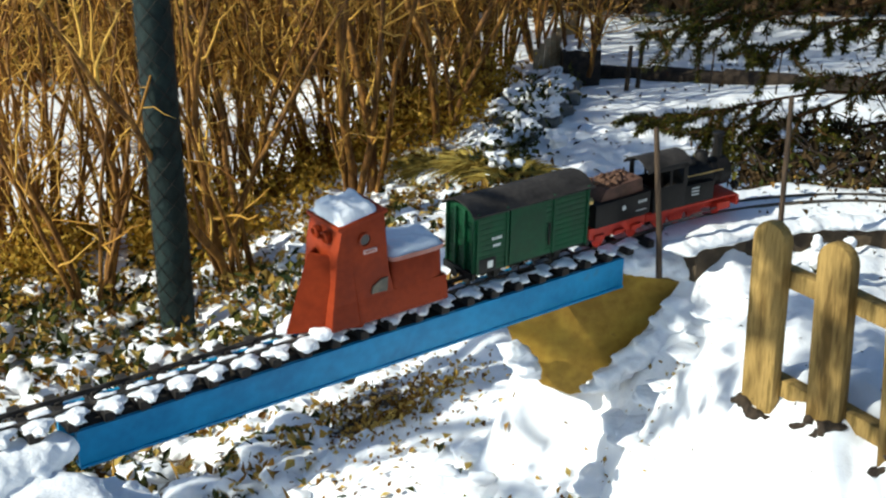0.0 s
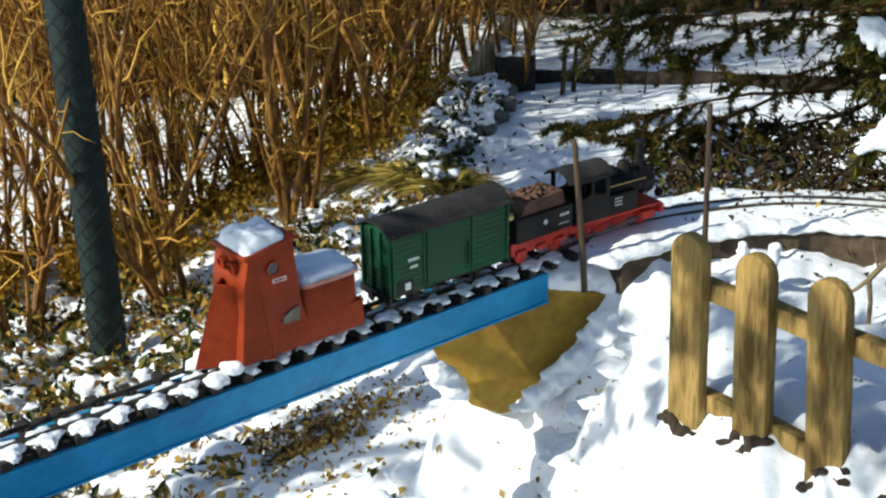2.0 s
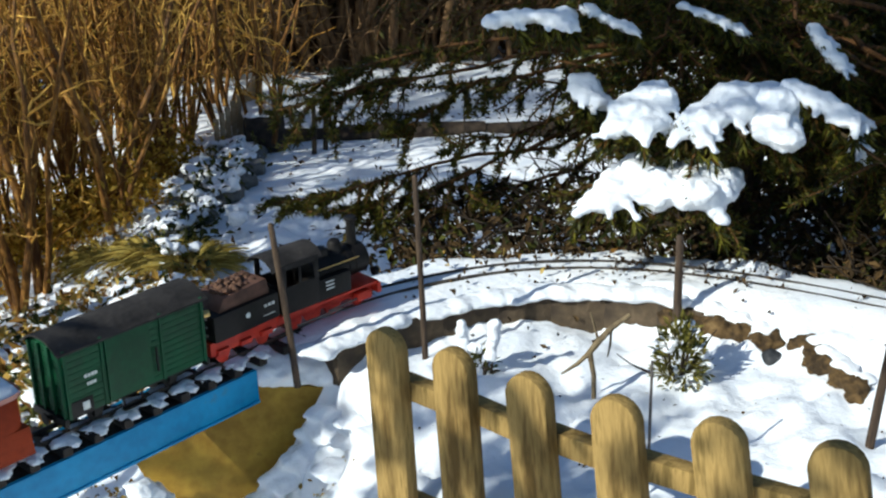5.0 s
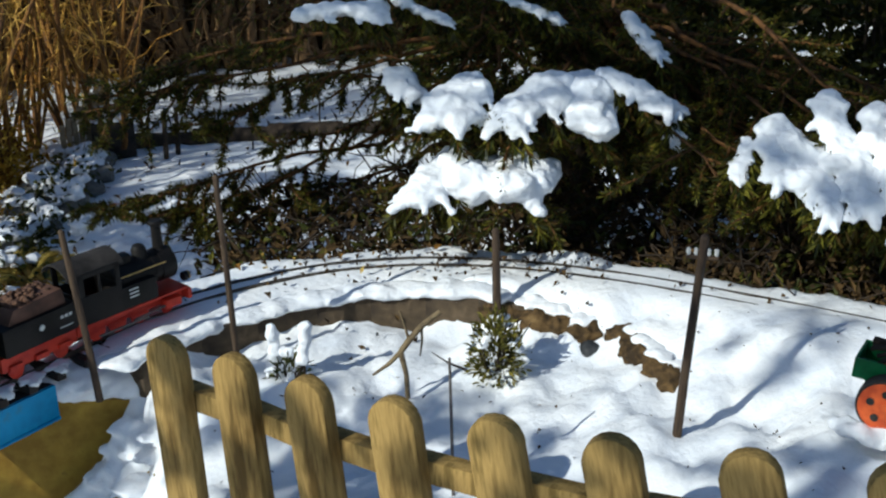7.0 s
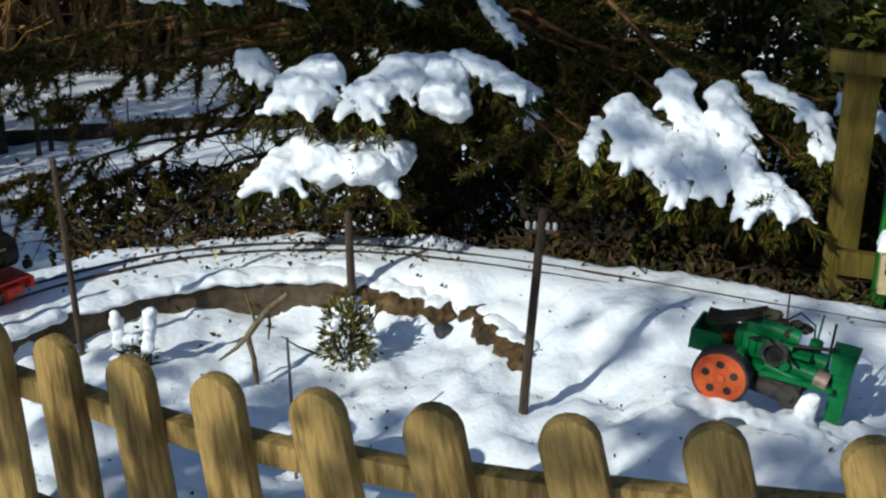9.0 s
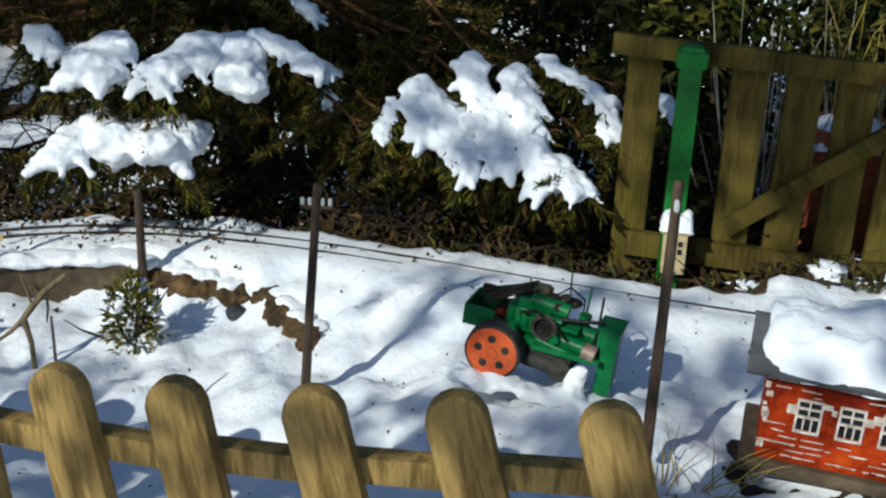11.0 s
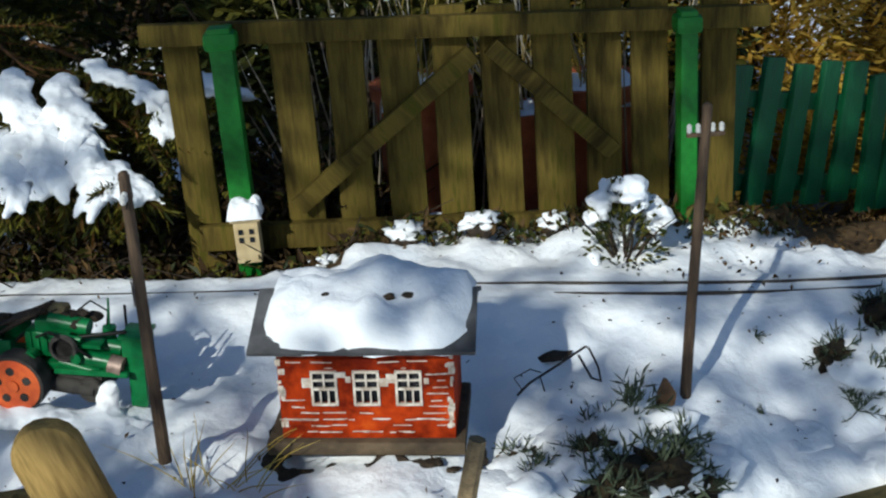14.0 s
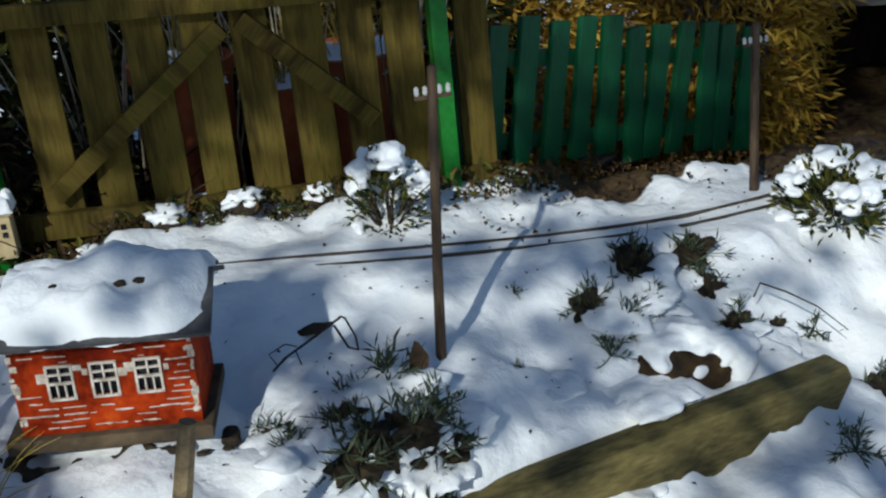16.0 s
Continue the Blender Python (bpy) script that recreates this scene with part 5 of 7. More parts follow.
add_cyl(bm, (-0.02, -0.036, 0.026), (0.05, -0.036, 0.020), 0.012, seg=14)
part("undercarriage", bm, RUB, tract, "dark undercarriage")
bm = bmesh.new()
add_cyl(bm, (-0.02, -0.012, 0.116), (0.040, -0.014, 0.108), 0.013, seg=18)
add_box(bm, 0.036, 0.030, 0.006, Matrix.Translation((0.045, -0.022, 0.088)), 0.001)
part("top_cowling", bm, TG, tract)
# small dark lumps added along the engine's top to darken it
bm = bmesh.new()
for k in range(9):
    add_ball(bm, (-0.045 + 0.011 * k, -0.012 + rng.uniform(-0.016, 0.016), 0.122 + rng.uniform(-0.012, 0.008)), rng.uniform(0.006, 0.011), 2, (1.3, 1, 0.9), 0.6, 3)
part("dark_clutter", bm, DARKBARK, tract, "dark clutter on top of the engine")
bm = bmesh.new()
add_tube(bm, [(-0.03, -0.04, 0.10), (-0.005, -0.05, 0.115), (0.02, -0.048, 0.10), (0.05, -0.044, 0.075)], 0.0022, 6)
part("hose", bm, BLACK, tract)
bm = bmesh.new()
add_box(bm, 0.060, 0.036, 0.004, Matrix.Translation((-0.075, -0.005, 0.112)) @ Matrix.Rotation(-0.35, 4, "Y"), 0.001)
part("seat_board", bm, DARKBARK, tract, "dark wooden board")

# ---- lantern by the gate ----
lan = thing("garden_lantern", Matrix.Translation((1.625, 1.755, 0.565)) @ Matrix.Rotation(-0.68, 4, "Z"), "small beige house-shaped lantern with a snow cap", "lantern")
BEIGE = mat("beige_stone_paint", (0.42, 0.32, 0.17), (0.55, 0.44, 0.25), 25, 0.75, 0.2)
bm = bmesh.new()
add_box(bm, 0.046, 0.046, 0.085, Matrix.Translation((0, 0, 0.035)), 0.003)
part("body", bm, BEIGE, lan)
for x in (-0.01, 0.01):
    for z in (0.040, 0.056):
        bm = bmesh.new()
        add_box(bm, 0.009, 0.003, 0.010, Matrix.Translation((x, -0.0235, z)))
        part("opening", bm, GLASSY, lan)
bm = bmesh.new()
add_lathe(bm, [(0.040, 0), (0.036, 0.006), (0.016, 0.024), (0.004, 0.028)], 4, Matrix.Translation((0, 0, 0.077)) @ Matrix.Rotation(math.pi / 4, 4, "Z"))
part("roof", bm, BEIGE, lan)
snow_cap("snow_cap", lan, 0, 0, 0.082, 0.064, 0.064, 0.034, 3.3, 0.5)

# ---- tree stump ----
stump = thing("tree_stump", Matrix.Translation((1.85, 2.45, 0.20)) @ Matrix.Scale(1.25, 4), "brown weathered tree stump at the edge of the track bed", "stump")
bm = bmesh.new()
add_lathe(bm, [(0.072, -0.1), (0.066, 0.02), (0.058, 0.08), (0.056, 0.17), (0.050, 0.178)], 26)
for v in bm.verts:
    a = math.atan2(v.co.y, v.co.x)
    k = 1 + 0.09 * math.sin(a * 5 + 1) + 0.05 * math.sin(a * 11) + 0.08 * noise.noise(v.co * 22)
    v.co.x *= k
    v.co.y *= k
part("trunk", bm, mat("stump_wood", (0.07, 0.042, 0.015), (0.17, 0.105, 0.04), 18, 0.85, 0.6, fine=80, stretch=(3, 3, 0.5)), stump)

# ---- wooden edging beam ----
beam = thing("edging_beam", Matrix.Translation((1.90, 0.575, 0.40)) @ Matrix.Rotation(math.atan2(-0.29, 0.66), 4, "Z"), "olive weathered timber beam edging the bed, half under snow", "beam")
bm = bmesh.new()
add_prism(bm, [(-0.445, -0.18), (0.20, -0.18), (0.31, -0.10), (0.362, -0.005), (0.350, 0.020), (-0.445, 0.020)], 0.050, None, 0.005)
part("plank", bm, BEAMM, beam)

# ---- thin stakes and sticks ----
def stake(name, p0, p1, r, material, label, category):
    ob = thing(name, Matrix.Translation(p0), label, category)
    bm = bmesh.new()
    d = Vector(p1) - Vector(p0)
    mid = d * 0.5 + Vector((0.01, 0.006, 0)) * d.length * 4 * r / 0.01 * 0.1
    add_tube(bm, [(0, 0, -0.03), mid, d], [r * 1.1, r, r * 0.85], 7)
    part("stem", bm, material, ob)
    return ob


stake("thin_stake", (0.458, 1.805, 0.38), (0.452, 1.80, 0.655), 0.0028, GREYM, "thin grey wire stake in the snow", "stake")
stake("cut_stick", (1.141, 0.698, 0.50), (1.203, 0.672, 0.775), 0.011, PLANKM, "short cut brown stick stuck in the snow", "stick")
stake("rail_signal_rod", (1.36, 1.72, 0.53), (1.36, 1.72, 0.61), 0.002, GREYM, "thin grey rod by the track", "rod")
ball = thing("stone_ball", Matrix.Translation((0.882, 2.185, 0.418)), "small dark stone ball lying in snow", "stone")
bm = bmesh.new()
add_ball(bm, (0, 0, 0), 0.023, 3, (1, 1, 0.95), 0.12, 3)
part("stone", bm, mat("dark_stone", (0.02, 0.022, 0.024), (0.05, 0.05, 0.052), 30, 0.6, 0.3), ball)

# ---- plants ----
r = random.Random(21)
TWIG = island_mat("bare_twig", [(0.15, 0.060, 0.009), (0.45, 0.225, 0.034), (0.80, 0.49, 0.10), (0.23, 0.102, 0.016)], 0.65)
STEMBARK = mat("shrub_stem_bark", (0.085, 0.035, 0.007), (0.30, 0.140, 0.025), 16, 0.7, 0.6, fine=70, c=(0.64, 0.38, 0.09), stretch=(2, 2, 0.5))
BROWNLEAF = island_mat("dry_leaf", [(0.10, 0.045, 0.012), (0.28, 0.15, 0.03), (0.46, 0.29, 0.06), (0.56, 0.41, 0.11), (0.16, 0.08, 0.016)], 0.7, 0.35)
GOLDLEAF = island_mat("golden_hedge_leaf", [(0.20, 0.100, 0.014), (0.52, 0.31, 0.040), (0.72, 0.50, 0.09), (0.40, 0.27, 0.03), (0.13, 0.06, 0.010)], 0.6, 0.5)
GREENLEAF = island_mat("evergreen_leaf", [(0.015, 0.024, 0.007), (0.035, 0.045, 0.011), (0.12, 0.11, 0.018), (0.05, 0.054, 0.012), (0.022, 0.028, 0.008)], 0.5, 0.15)
NEEDLE = island_mat("spruce_needle", [(0.010, 0.014, 0.003), (0.030, 0.035, 0.006), (0.15, 0.135, 0.014), (0.020, 0.025, 0.005), (0.090, 0.042, 0.008)], 0.5, 0.2)
DRYGRASS = island_mat("dry_grass_blade", [(0.30, 0.20, 0.035), (0.50, 0.36, 0.07), (0.66, 0.52, 0.13), (0.22, 0.15, 0.03)], 0.7, 0.3)
OLIVELEAF = island_mat("olive_leaf", [(0.05, 0.055, 0.012), (0.12, 0.11, 0.02), (0.20, 0.17, 0.03), (0.07, 0.07, 0.015)], 0.6, 0.15)
CRUMB = island_mat("dark_leaf_crumb", [(0.015, 0.010, 0.006), (0.05, 0.03, 0.012), (0.10, 0.06, 0.022), (0.03, 0.02, 0.01)], 0.85)
PALEGRASS = island_mat("pale_grass_stalk", [(0.35, 0.28, 0.18), (0.55, 0.48, 0.36), (0.65, 0.60, 0.50)], 0.7, 0.2)
GREYLEAF = island_mat("grey_green_sprig", [(0.03, 0.040, 0.020), (0.06, 0.075, 0.042), (0.10, 0.12, 0.075), (0.04, 0.05, 0.03)], 0.7, 0.15)


def wander(p, d, length, steps, jitter, up=0.0):
    pts = [Vector(p)]
    d = Vector(d).normalized()
    for _ in range(steps):
        d = (d + Vector((r.gauss(0, jitter), r.gauss(0, jitter), r.gauss(0, jitter) + up))).normalized()
        pts.append(pts[-1] + d * length / steps)
    return pts


def shrub(x, y, stems, height, spread, thick, name="bare_shrub", label="leafless brown multi-stemmed garden shrub in snow", twigs=7, fine=True):
    z = ground_z(x, y) - 0.03
    ob = thing(name, Matrix.Translation((x, y, z)), label, "shrub", "hedge shrubs")
    thin = Soup()
    for k in range(stems):
        a = r.uniform(0, 2 * math.pi)
        lean = r.uniform(0.05, spread)
        base = Vector((0.07 * math.cos(a), 0.07 * math.sin(a), 0))
        h = height * r.uniform(0.75, 1.1)
        pts = wander(base, (lean * math.cos(a), lean * math.sin(a), 1), h, 8, 0.115, 0.06)
        t0 = thick * r.uniform(0.45, 1.0)
        one = Soup()
        one.tube(pts, [t0 * (1 - 0.75 * i / 8) for i in range(9)], 6)
        mesh_part("stem", one.mesh("stem", STEMBARK), ob)
        for j in range(twigs):
            i = r.randint(1, 7)
            q = pts[i].lerp(pts[i + 1], r.random())
            b = wander(q, (r.gauss(0, 0.5), r.gauss(0, 0.5), r.uniform(0.4, 1.1)), r.uniform(0.2, 0.55) * height / 2.2, 5, 0.24, 0.07)
            thin.tube(b, [t0 * 0.30 * (1 - 0.8 * n / 5) + 0.0012 for n in range(6)], 4)
            if fine:
                for _ in range(2):
                    n = r.randint(1, 4)
                    c = wander(b[n], (r.gauss(0, 1), r.gauss(0, 1), r.uniform(0.0, 1.0)), r.uniform(0.08, 0.22), 3, 0.25)
                    thin.tube(c, [0.0026, 0.002, 0.0015, 0.0008], 3)
    tagged(mesh_part("branchwork", thin.mesh("branchwork", TWIG), ob), kind="stuff")
    return ob


for k in range(20):
    f = k / 19
    shrub(-2.9 + 3.05 * f + r.uniform(-0.12, 0.12), 5.05 + 1.9 * f + r.uniform(-0.25, 0.35), r.randint(8, 12), 2.0, 0.30, 0.017, twigs=10)
for k in range(6):
    f = k / 5
    shrub(-3.3 + 3.4 * f + r.uniform(-0.15, 0.15), 6.6 + 1.5 * f + r.uniform(-0.2, 0.3), 7, 2.2, 0.3, 0.020, twigs=12)
shrub(-1.48, 4.72, 7, 2.0, 0.28, 0.026)
shrub(-2.1, 4.5, 6, 2.0, 0.3, 0.026)
shrub(-0.98, 5.25, 7, 2.0, 0.25, 0.026)
shrub(-0.62, 5.75, 5, 2.1, 0.12, 0.026)
# unseen evergreen trees, added between the low sun and the garden to dapple it
SUN_H = Vector((-SUN_TRAVEL.y, SUN_TRAVEL.x, 0)).normalized()
SUN_W = SUN_TRAVEL.cross(SUN_H) * -1
if SUN_W.z < 0:
    SUN_W = -SUN_W


def shade_tree(h, w, rh, rw, cover, trunk_h, back=4.2, clump=6.0):
    """An added, unseen tree whose crown of clumped sprays, with gaps between, stands back from the garden to block the
    sun.
    """
    mid = SUN_H * h + SUN_W * w - SUN_TRAVEL * back
    foot = mid + SUN_H * (trunk_h - h)
    ob = thing("unseen_shade_tree", Matrix.Translation((foot.x, foot.y, 0.0)), "unseen evergreen tree added to cast dappled shade", "tree", "trees beside the path")
    base = Vector((foot.x, foot.y, 0.0))
    bark, leaf_ = Soup(), Soup()
    top = Vector((0, 0, mid.z * 0.9))
    bark.tube([(0, 0, -0.1), (0.02, 0, mid.z * 0.4), top, mid - base + Vector((0, 0, rw))], [0.055, 0.045, 0.035, 0.01], 8)
    spots = []
    for _ in range(int(math.pi * rh * rw * 1150)):
        a, q = r.uniform(0, 2 * math.pi), math.sqrt(r.random())
        u, v = rh * q * math.cos(a), rw * q * math.sin(a)
        n = noise.noise(Vector(((h + u) * clump * 0.8, (w + v) * clump, back))) + 0.5 * noise.noise(Vector(((h + u) * clump * 2.1, (w + v) * clump * 2.6, back + 5)))
        spots.append((n - 0.35 * q ** 4, u, v))
    spots.sort(reverse=True)
    for n, u, v in spots[:int(len(spots) * cover)]:
        c = SUN_H * u + SUN_W * v + SUN_TRAVEL * r.gauss(0, 0.25) + mid - base
        if r.random() < 0.05:
            bark.tube([top * r.uniform(0.75, 1.0), (top + c) / 2 + rand_dir(r) * 0.08, c], [0.009, 0.006, 0.003], 4)
        for _ in range(14):
            leaf_.leaf(c + rand_dir(r) * r.uniform(0.004, 0.026), rand_dir(r), rand_dir(r, 1), r.uniform(0.02, 0.042), r.uniform(0.012, 0.025), 0.3)
    mesh_part("trunk", bark.mesh("trunk", DARKBARK), ob)
    tagged(mesh_part("crown", leaf_.mesh("crown", GREENLEAF, False), ob), kind="stuff")


shade_tree(1.55, 0.92, 0.60, 0.17, 0.42, 1.0, 3.0, 13.0)
shade_tree(2.20, 0.61, 0.42, 0.17, 0.44, 2.9, 2.8, 12.0)
shade_tree(2.50, 0.14, 0.34, 0.18, 0.30, 2.9, 4.2, 8.0)
shade_tree(0.78, 1.15, 0.46, 0.16, 0.62, 0.25, 3.2, 11.0)
shade_tree(0.50, 2.08, 0.62, 0.26, 0.60, 2.95, 3.2, 6.0)
shade_tree(1.04, 1.96, 0.30, 0.28, 0.68, 3.05, 3.6, 6.0)
shade_tree(4.5, 1.05, 1.15, 0.50, 0.48, 4.0, 6.0, 3.0)
shade_tree(-0.10, 2.85, 0.55, 0.48, 0.78, -1.1, 5.0, 6.0)
shade_tree(0.00, 1.58, 0.60, 0.27, 0.33, -0.6, 3.6, 14.0)
shade_tree(-0.05, 2.28, 0.40, 0.28, 0.45, -0.9, 4.4, 6.0)
shade_tree(1.75, 1.74, 0.55, 0.22, 0.22, 3.1, 5.0, 9.0)
shade_tree(2.30, 2.35, 0.85, 0.50, 0.70, 3.2, 4.2, 5.0)
shade_tree(1.05, 1.42, 0.45, 0.16, 0.26, 0.2, 4.4, 14.0)

base_leaves = thing("hedge_leaf_cover", Matrix.Identity(4), "golden dry leaves caught low in the hedge", "leaves", kind="stuff")
s_ = Soup()
for k in range(19000):
    f = r.random()
    x, y = -3.0 + 2.75 * f + r.gauss(0, 0.1), 4.72 + 1.6 * f + r.gauss(0.0, 0.30)
    clump_ = noise.noise(Vector((x * 2.6, y * 2.6, 12.0)))
    if clump_ < -0.12:
        continue
    s_.leaf(Vector((x, y, ground_z(x, y) + abs(r.gauss(0, 0.10 + 0.30 * max(clump_, 0))))), rand_dir(r), rand_dir(r, 0.8), r.uniform(0.025, 0.055), r.uniform(0.012, 0.03), 0.4)
mesh_part("leaf_cover", s_.mesh("leaf_cover", GOLDLEAF, False), base_leaves)

# leafy golden hedge behind the bare shrubs
hedge = thing("beech_hedge", Matrix.Identity(4), "beech hedge holding golden-brown winter leaves", "hedge")
s_ = Soup()
for k in range(9000):
    f = r.random()
    x, y = -5.0 + 5.2 * f + r.gauss(0, 0.2), 8.75 + 0.1 * f + r.gauss(0, 0.25)
    z = r.uniform(-0.85, 1.3)
    if noise.noise(Vector((x * 1.8, z * 1.8, 3.0))) < -0.25:
        continue
    s_.leaf(Vector((x, y, z)), rand_dir(r), rand_dir(r, 0.6), r.uniform(0.05, 0.09), r.uniform(0.03, 0.05), 0.4)
tagged(mesh_part("foliage", s_.mesh("foliage", GOLDLEAF, False), hedge), kind="stuff")
s_ = Soup()
for k in range(60):
    f = r.random()
    p = Vector((-5.0 + 5.2 * f, 8.75 + 0.1 * f + r.gauss(0, 0.2), -1.1))
    s_.tube(wander(p, (0, 0, 1), 2.3, 6, 0.08, 0.05), [0.02, 0.018, 0.016, 0.013, 0.010, 0.007, 0.004], 5)
tagged(mesh_part("branchwork", s_.mesh("branchwork", TWIG), hedge), kind="stuff")

# low evergreen cover with snow beyond the track
cover = thing("ground_ivy_cover", Matrix.Identity(4), "low evergreen and dry leaves poking through snow", "ground cover", kind="stuff")
s_, g_ = Soup(), Soup()
lump = bmesh.new()
def low_spot():
    while True:
        x, y = r.uniform(-2.9, 0.2), r.uniform(1.9, 5.6)
        v = (x - BR_X) * BV.x + (y - BR_Y) * BV.y
        u = (x - BR_X) * BU.x + (y - BR_Y) * BU.y
        if v > 0.14 and (u < -0.1 or v > 1.0) and not (u > -1.2 and v < 0.75 and u < 0.1 and r.random() < 0.88) and noise.noise(Vector((x * 1.6, y * 1.6, 5))) > -0.15 and x < 0.0 - 0.12 * (y - 3):
            return x, y
for k in range(10000):
    x, y = low_spot()
    z = ground_z(x, y)
    (s_ if r.random() < 0.7 else g_).leaf(Vector((x, y, z + r.uniform(0.0, 0.10) * max(0, noise.noise(Vector((x * 3, y * 3, 2))) + 0.5))), rand_dir(r, -0.1), rand_dir(r, 1.6), r.uniform(0.03, 0.06), r.uniform(0.015, 0.032), 0.3)
for k in range(7000):
    x, y = r.uniform(-2.7, -0.75), r.uniform(2.3, 4.7)
    v = (x - BR_X) * BV.x + (y - BR_Y) * BV.y
    u = (x - BR_X) * BU.x + (y - BR_Y) * BU.y
    if v < 0.13 or (u > -1.3 and v < 1.1) or noise.noise(Vector((x * 2.4, y * 2.4, 8))) < -0.2:
        continue
    (s_ if r.random() < 0.45 else g_).leaf(Vector((x, y, ground_z(x, y) + r.uniform(0.0, 0.12))), rand_dir(r, 0.1), rand_dir(r, 1.2), r.uniform(0.035, 0.075), r.uniform(0.018, 0.040), 0.35)
    if k % 24 == 0:
        add_ball(lump, (x, y, ground_z(x, y) + r.uniform(0.02, 0.09)), r.uniform(0.025, 0.055), 2, (1.4, 1.2, 0.6), 0.7, 3)
mesh_part("dry_leaf_cover", s_.mesh("dry_leaf_cover", BROWNLEAF, False), cover)
mesh_part("green_leaf_cover", g_.mesh("green_leaf_cover", GREENLEAF, False), cover)
for k in range(620):
    x, y = low_spot()
    add_ball(lump, (x, y, ground_z(x, y) + r.uniform(-0.005, 0.03)), r.uniform(0.025, 0.060), 2, (1.5, 1.2, 0.5), 0.7, 3)
melt(part("snow_lump", lump, SNOW, cover, smooth=0), 0.014, 0.020, 2)

# leaves in the cutting
litter = thing("leaf_litter", Matrix.Identity(4), "brown fallen leaves on the snow under the bridge", "leaves", kind="stuff")
s_ = Soup()
def litter_at(cx, cy, sx, sy, n, size):
    for _ in range(int(n * 1.6)):
        x, y = r.gauss(cx, sx), r.gauss(cy, sy)
        s_.leaf(Vector((x, y, ground_z(x, y) + r.uniform(0.0, 0.025))), rand_dir(r), rand_dir(r, 2.2), r.uniform(0.4, 0.95) * size, r.uniform(0.25, 0.55) * size, r.uniform(0.1, 0.9))
litter_at(-0.80, 3.02, 0.17, 0.13, 420, 0.028)
litter_at(-0.68, 2.95, 0.08, 0.06, 220, 0.032)
litter_at(-0.95, 2.52, 0.10, 0.08, 50, 0.035)
litter_at(-0.55, 2.8, 0.20, 0.16, 70, 0.035)
litter_at(-1.12, 2.95, 0.05, 0.05, 60, 0.026)
litter_at(-0.6, 2.3, 0.3, 0.15, 25, 0.022)
litter_at(-0.10, 2.20, 0.06, 0.06, 40, 0.016)
litter_at(-0.40, 2.24, 0.10, 0.06, 40, 0.03)
litter_at(0.45, 2.98, 0.35, 0.12, 200, 0.03)
mesh_part("leaf_carpet", s_.mesh("leaf_carpet", BROWNLEAF, False), litter)
s_ = Soup()
litter_at(1.15, 2.88, 0.40, 0.20, 1900, 0.024)
litter_at(-1.10, 2.98, 0.06, 0.06, 130, 0.020)
litter_at(-0.85, 3.05, 0.16, 0.12, 160, 0.018)
litter_at(-1.95, 4.85, 0.30, 0.22, 120, 0.04)
litter_at(1.42, 2.25, 0.10, 0.10, 120, 0.025)
litter_at(0.95, 2.46, 0.10, 0.04, 40, 0.018)
litter_at(2.95, 1.10, 0.30, 0.06, 700, 0.018)
litter_at(3.3, 0.98, 0.25, 0.12, 700, 0.02)
mesh_part("leaf_carpet", s_.mesh("leaf_carpet", CRUMB, False), litter)
s_ = Soup()
for k in range(900):
    x, y = r.uniform(-0.2, 2.8), r.uniform(0.5, 2.3)
    s_.leaf(Vector((x, y, ground_z(x, y) + 0.003)), rand_dir(r), rand_dir(r, 3), r.uniform(0.004, 0.012), r.uniform(0.003, 0.007), 0.3)
mesh_part("crumb", s_.mesh("crumb", CRUMB, False), litter)

# golden tussock on the slope
def tussock(name, x, y, rad, height, n, material, label, droop=0.5, z=None, width=0.006, category="grass", spread=1.0):
    z = ground_z(x, y) if z is None else z
    ob = thing(name, Matrix.Translation((x, y, z)), label, category)
    s_ = Soup()
    for _ in range(n):
        a, q = r.uniform(0, 2 * math.pi), rad * math.sqrt(r.random())
        p = Vector((q * math.cos(a) * 0.6, q * math.sin(a) * 0.6, 0))
        d = Vector((spread * math.cos(a) * q / rad, spread * math.sin(a) * q / rad, r.uniform(0.6, 1.4))).normalized()
        pts = [p]
        for j in range(5):
            d = (d + Vector((math.cos(a), math.sin(a), -1)) * droop * 0.28 + Vector((r.gauss(0, 0.08), r.gauss(0, 0.08), 0))).normalized()
            pts.append(pts[-1] + d * height * r.uniform(0.7, 1.2) / 5)
        s_.tube(pts, [width * k for k in (0.6, 0.7, 0.6, 0.5, 0.35, 0.1)], 3)
    tagged(mesh_part("foliage", s_.mesh("foliage", material), ob), kind="stuff")
    return ob


for x, y in ((-0.42, 5.12), (-0.27, 4.92), (-0.62, 5.25)):
    tussock("grass_tussock", x, y, 0.20, 0.17, 300, DRYGRASS, "golden drooping dry grass tussock", 0.9)
for x, y in ((2.03, 1.96), (2.20, 1.80), (2.30, 1.70), (2.48, 1.54)):
    tussock("ornamental_grass", x, y, 0.05, 0.80, 26, PALEGRASS, "tall pale dry ornamental grass behind the gate", 0.02, z=0.2, width=0.006, spread=0.12)
for x, y, h in ((1.15, 1.14, 0.13), (1.18, 1.11, 0.10), (1.13, 1.16, 0.09)):
    tussock("wild_grass", x, y, 0.05, h, 8, DRYGRASS, "wispy grass blades sticking out of snow", 0.25, width=0.0016)

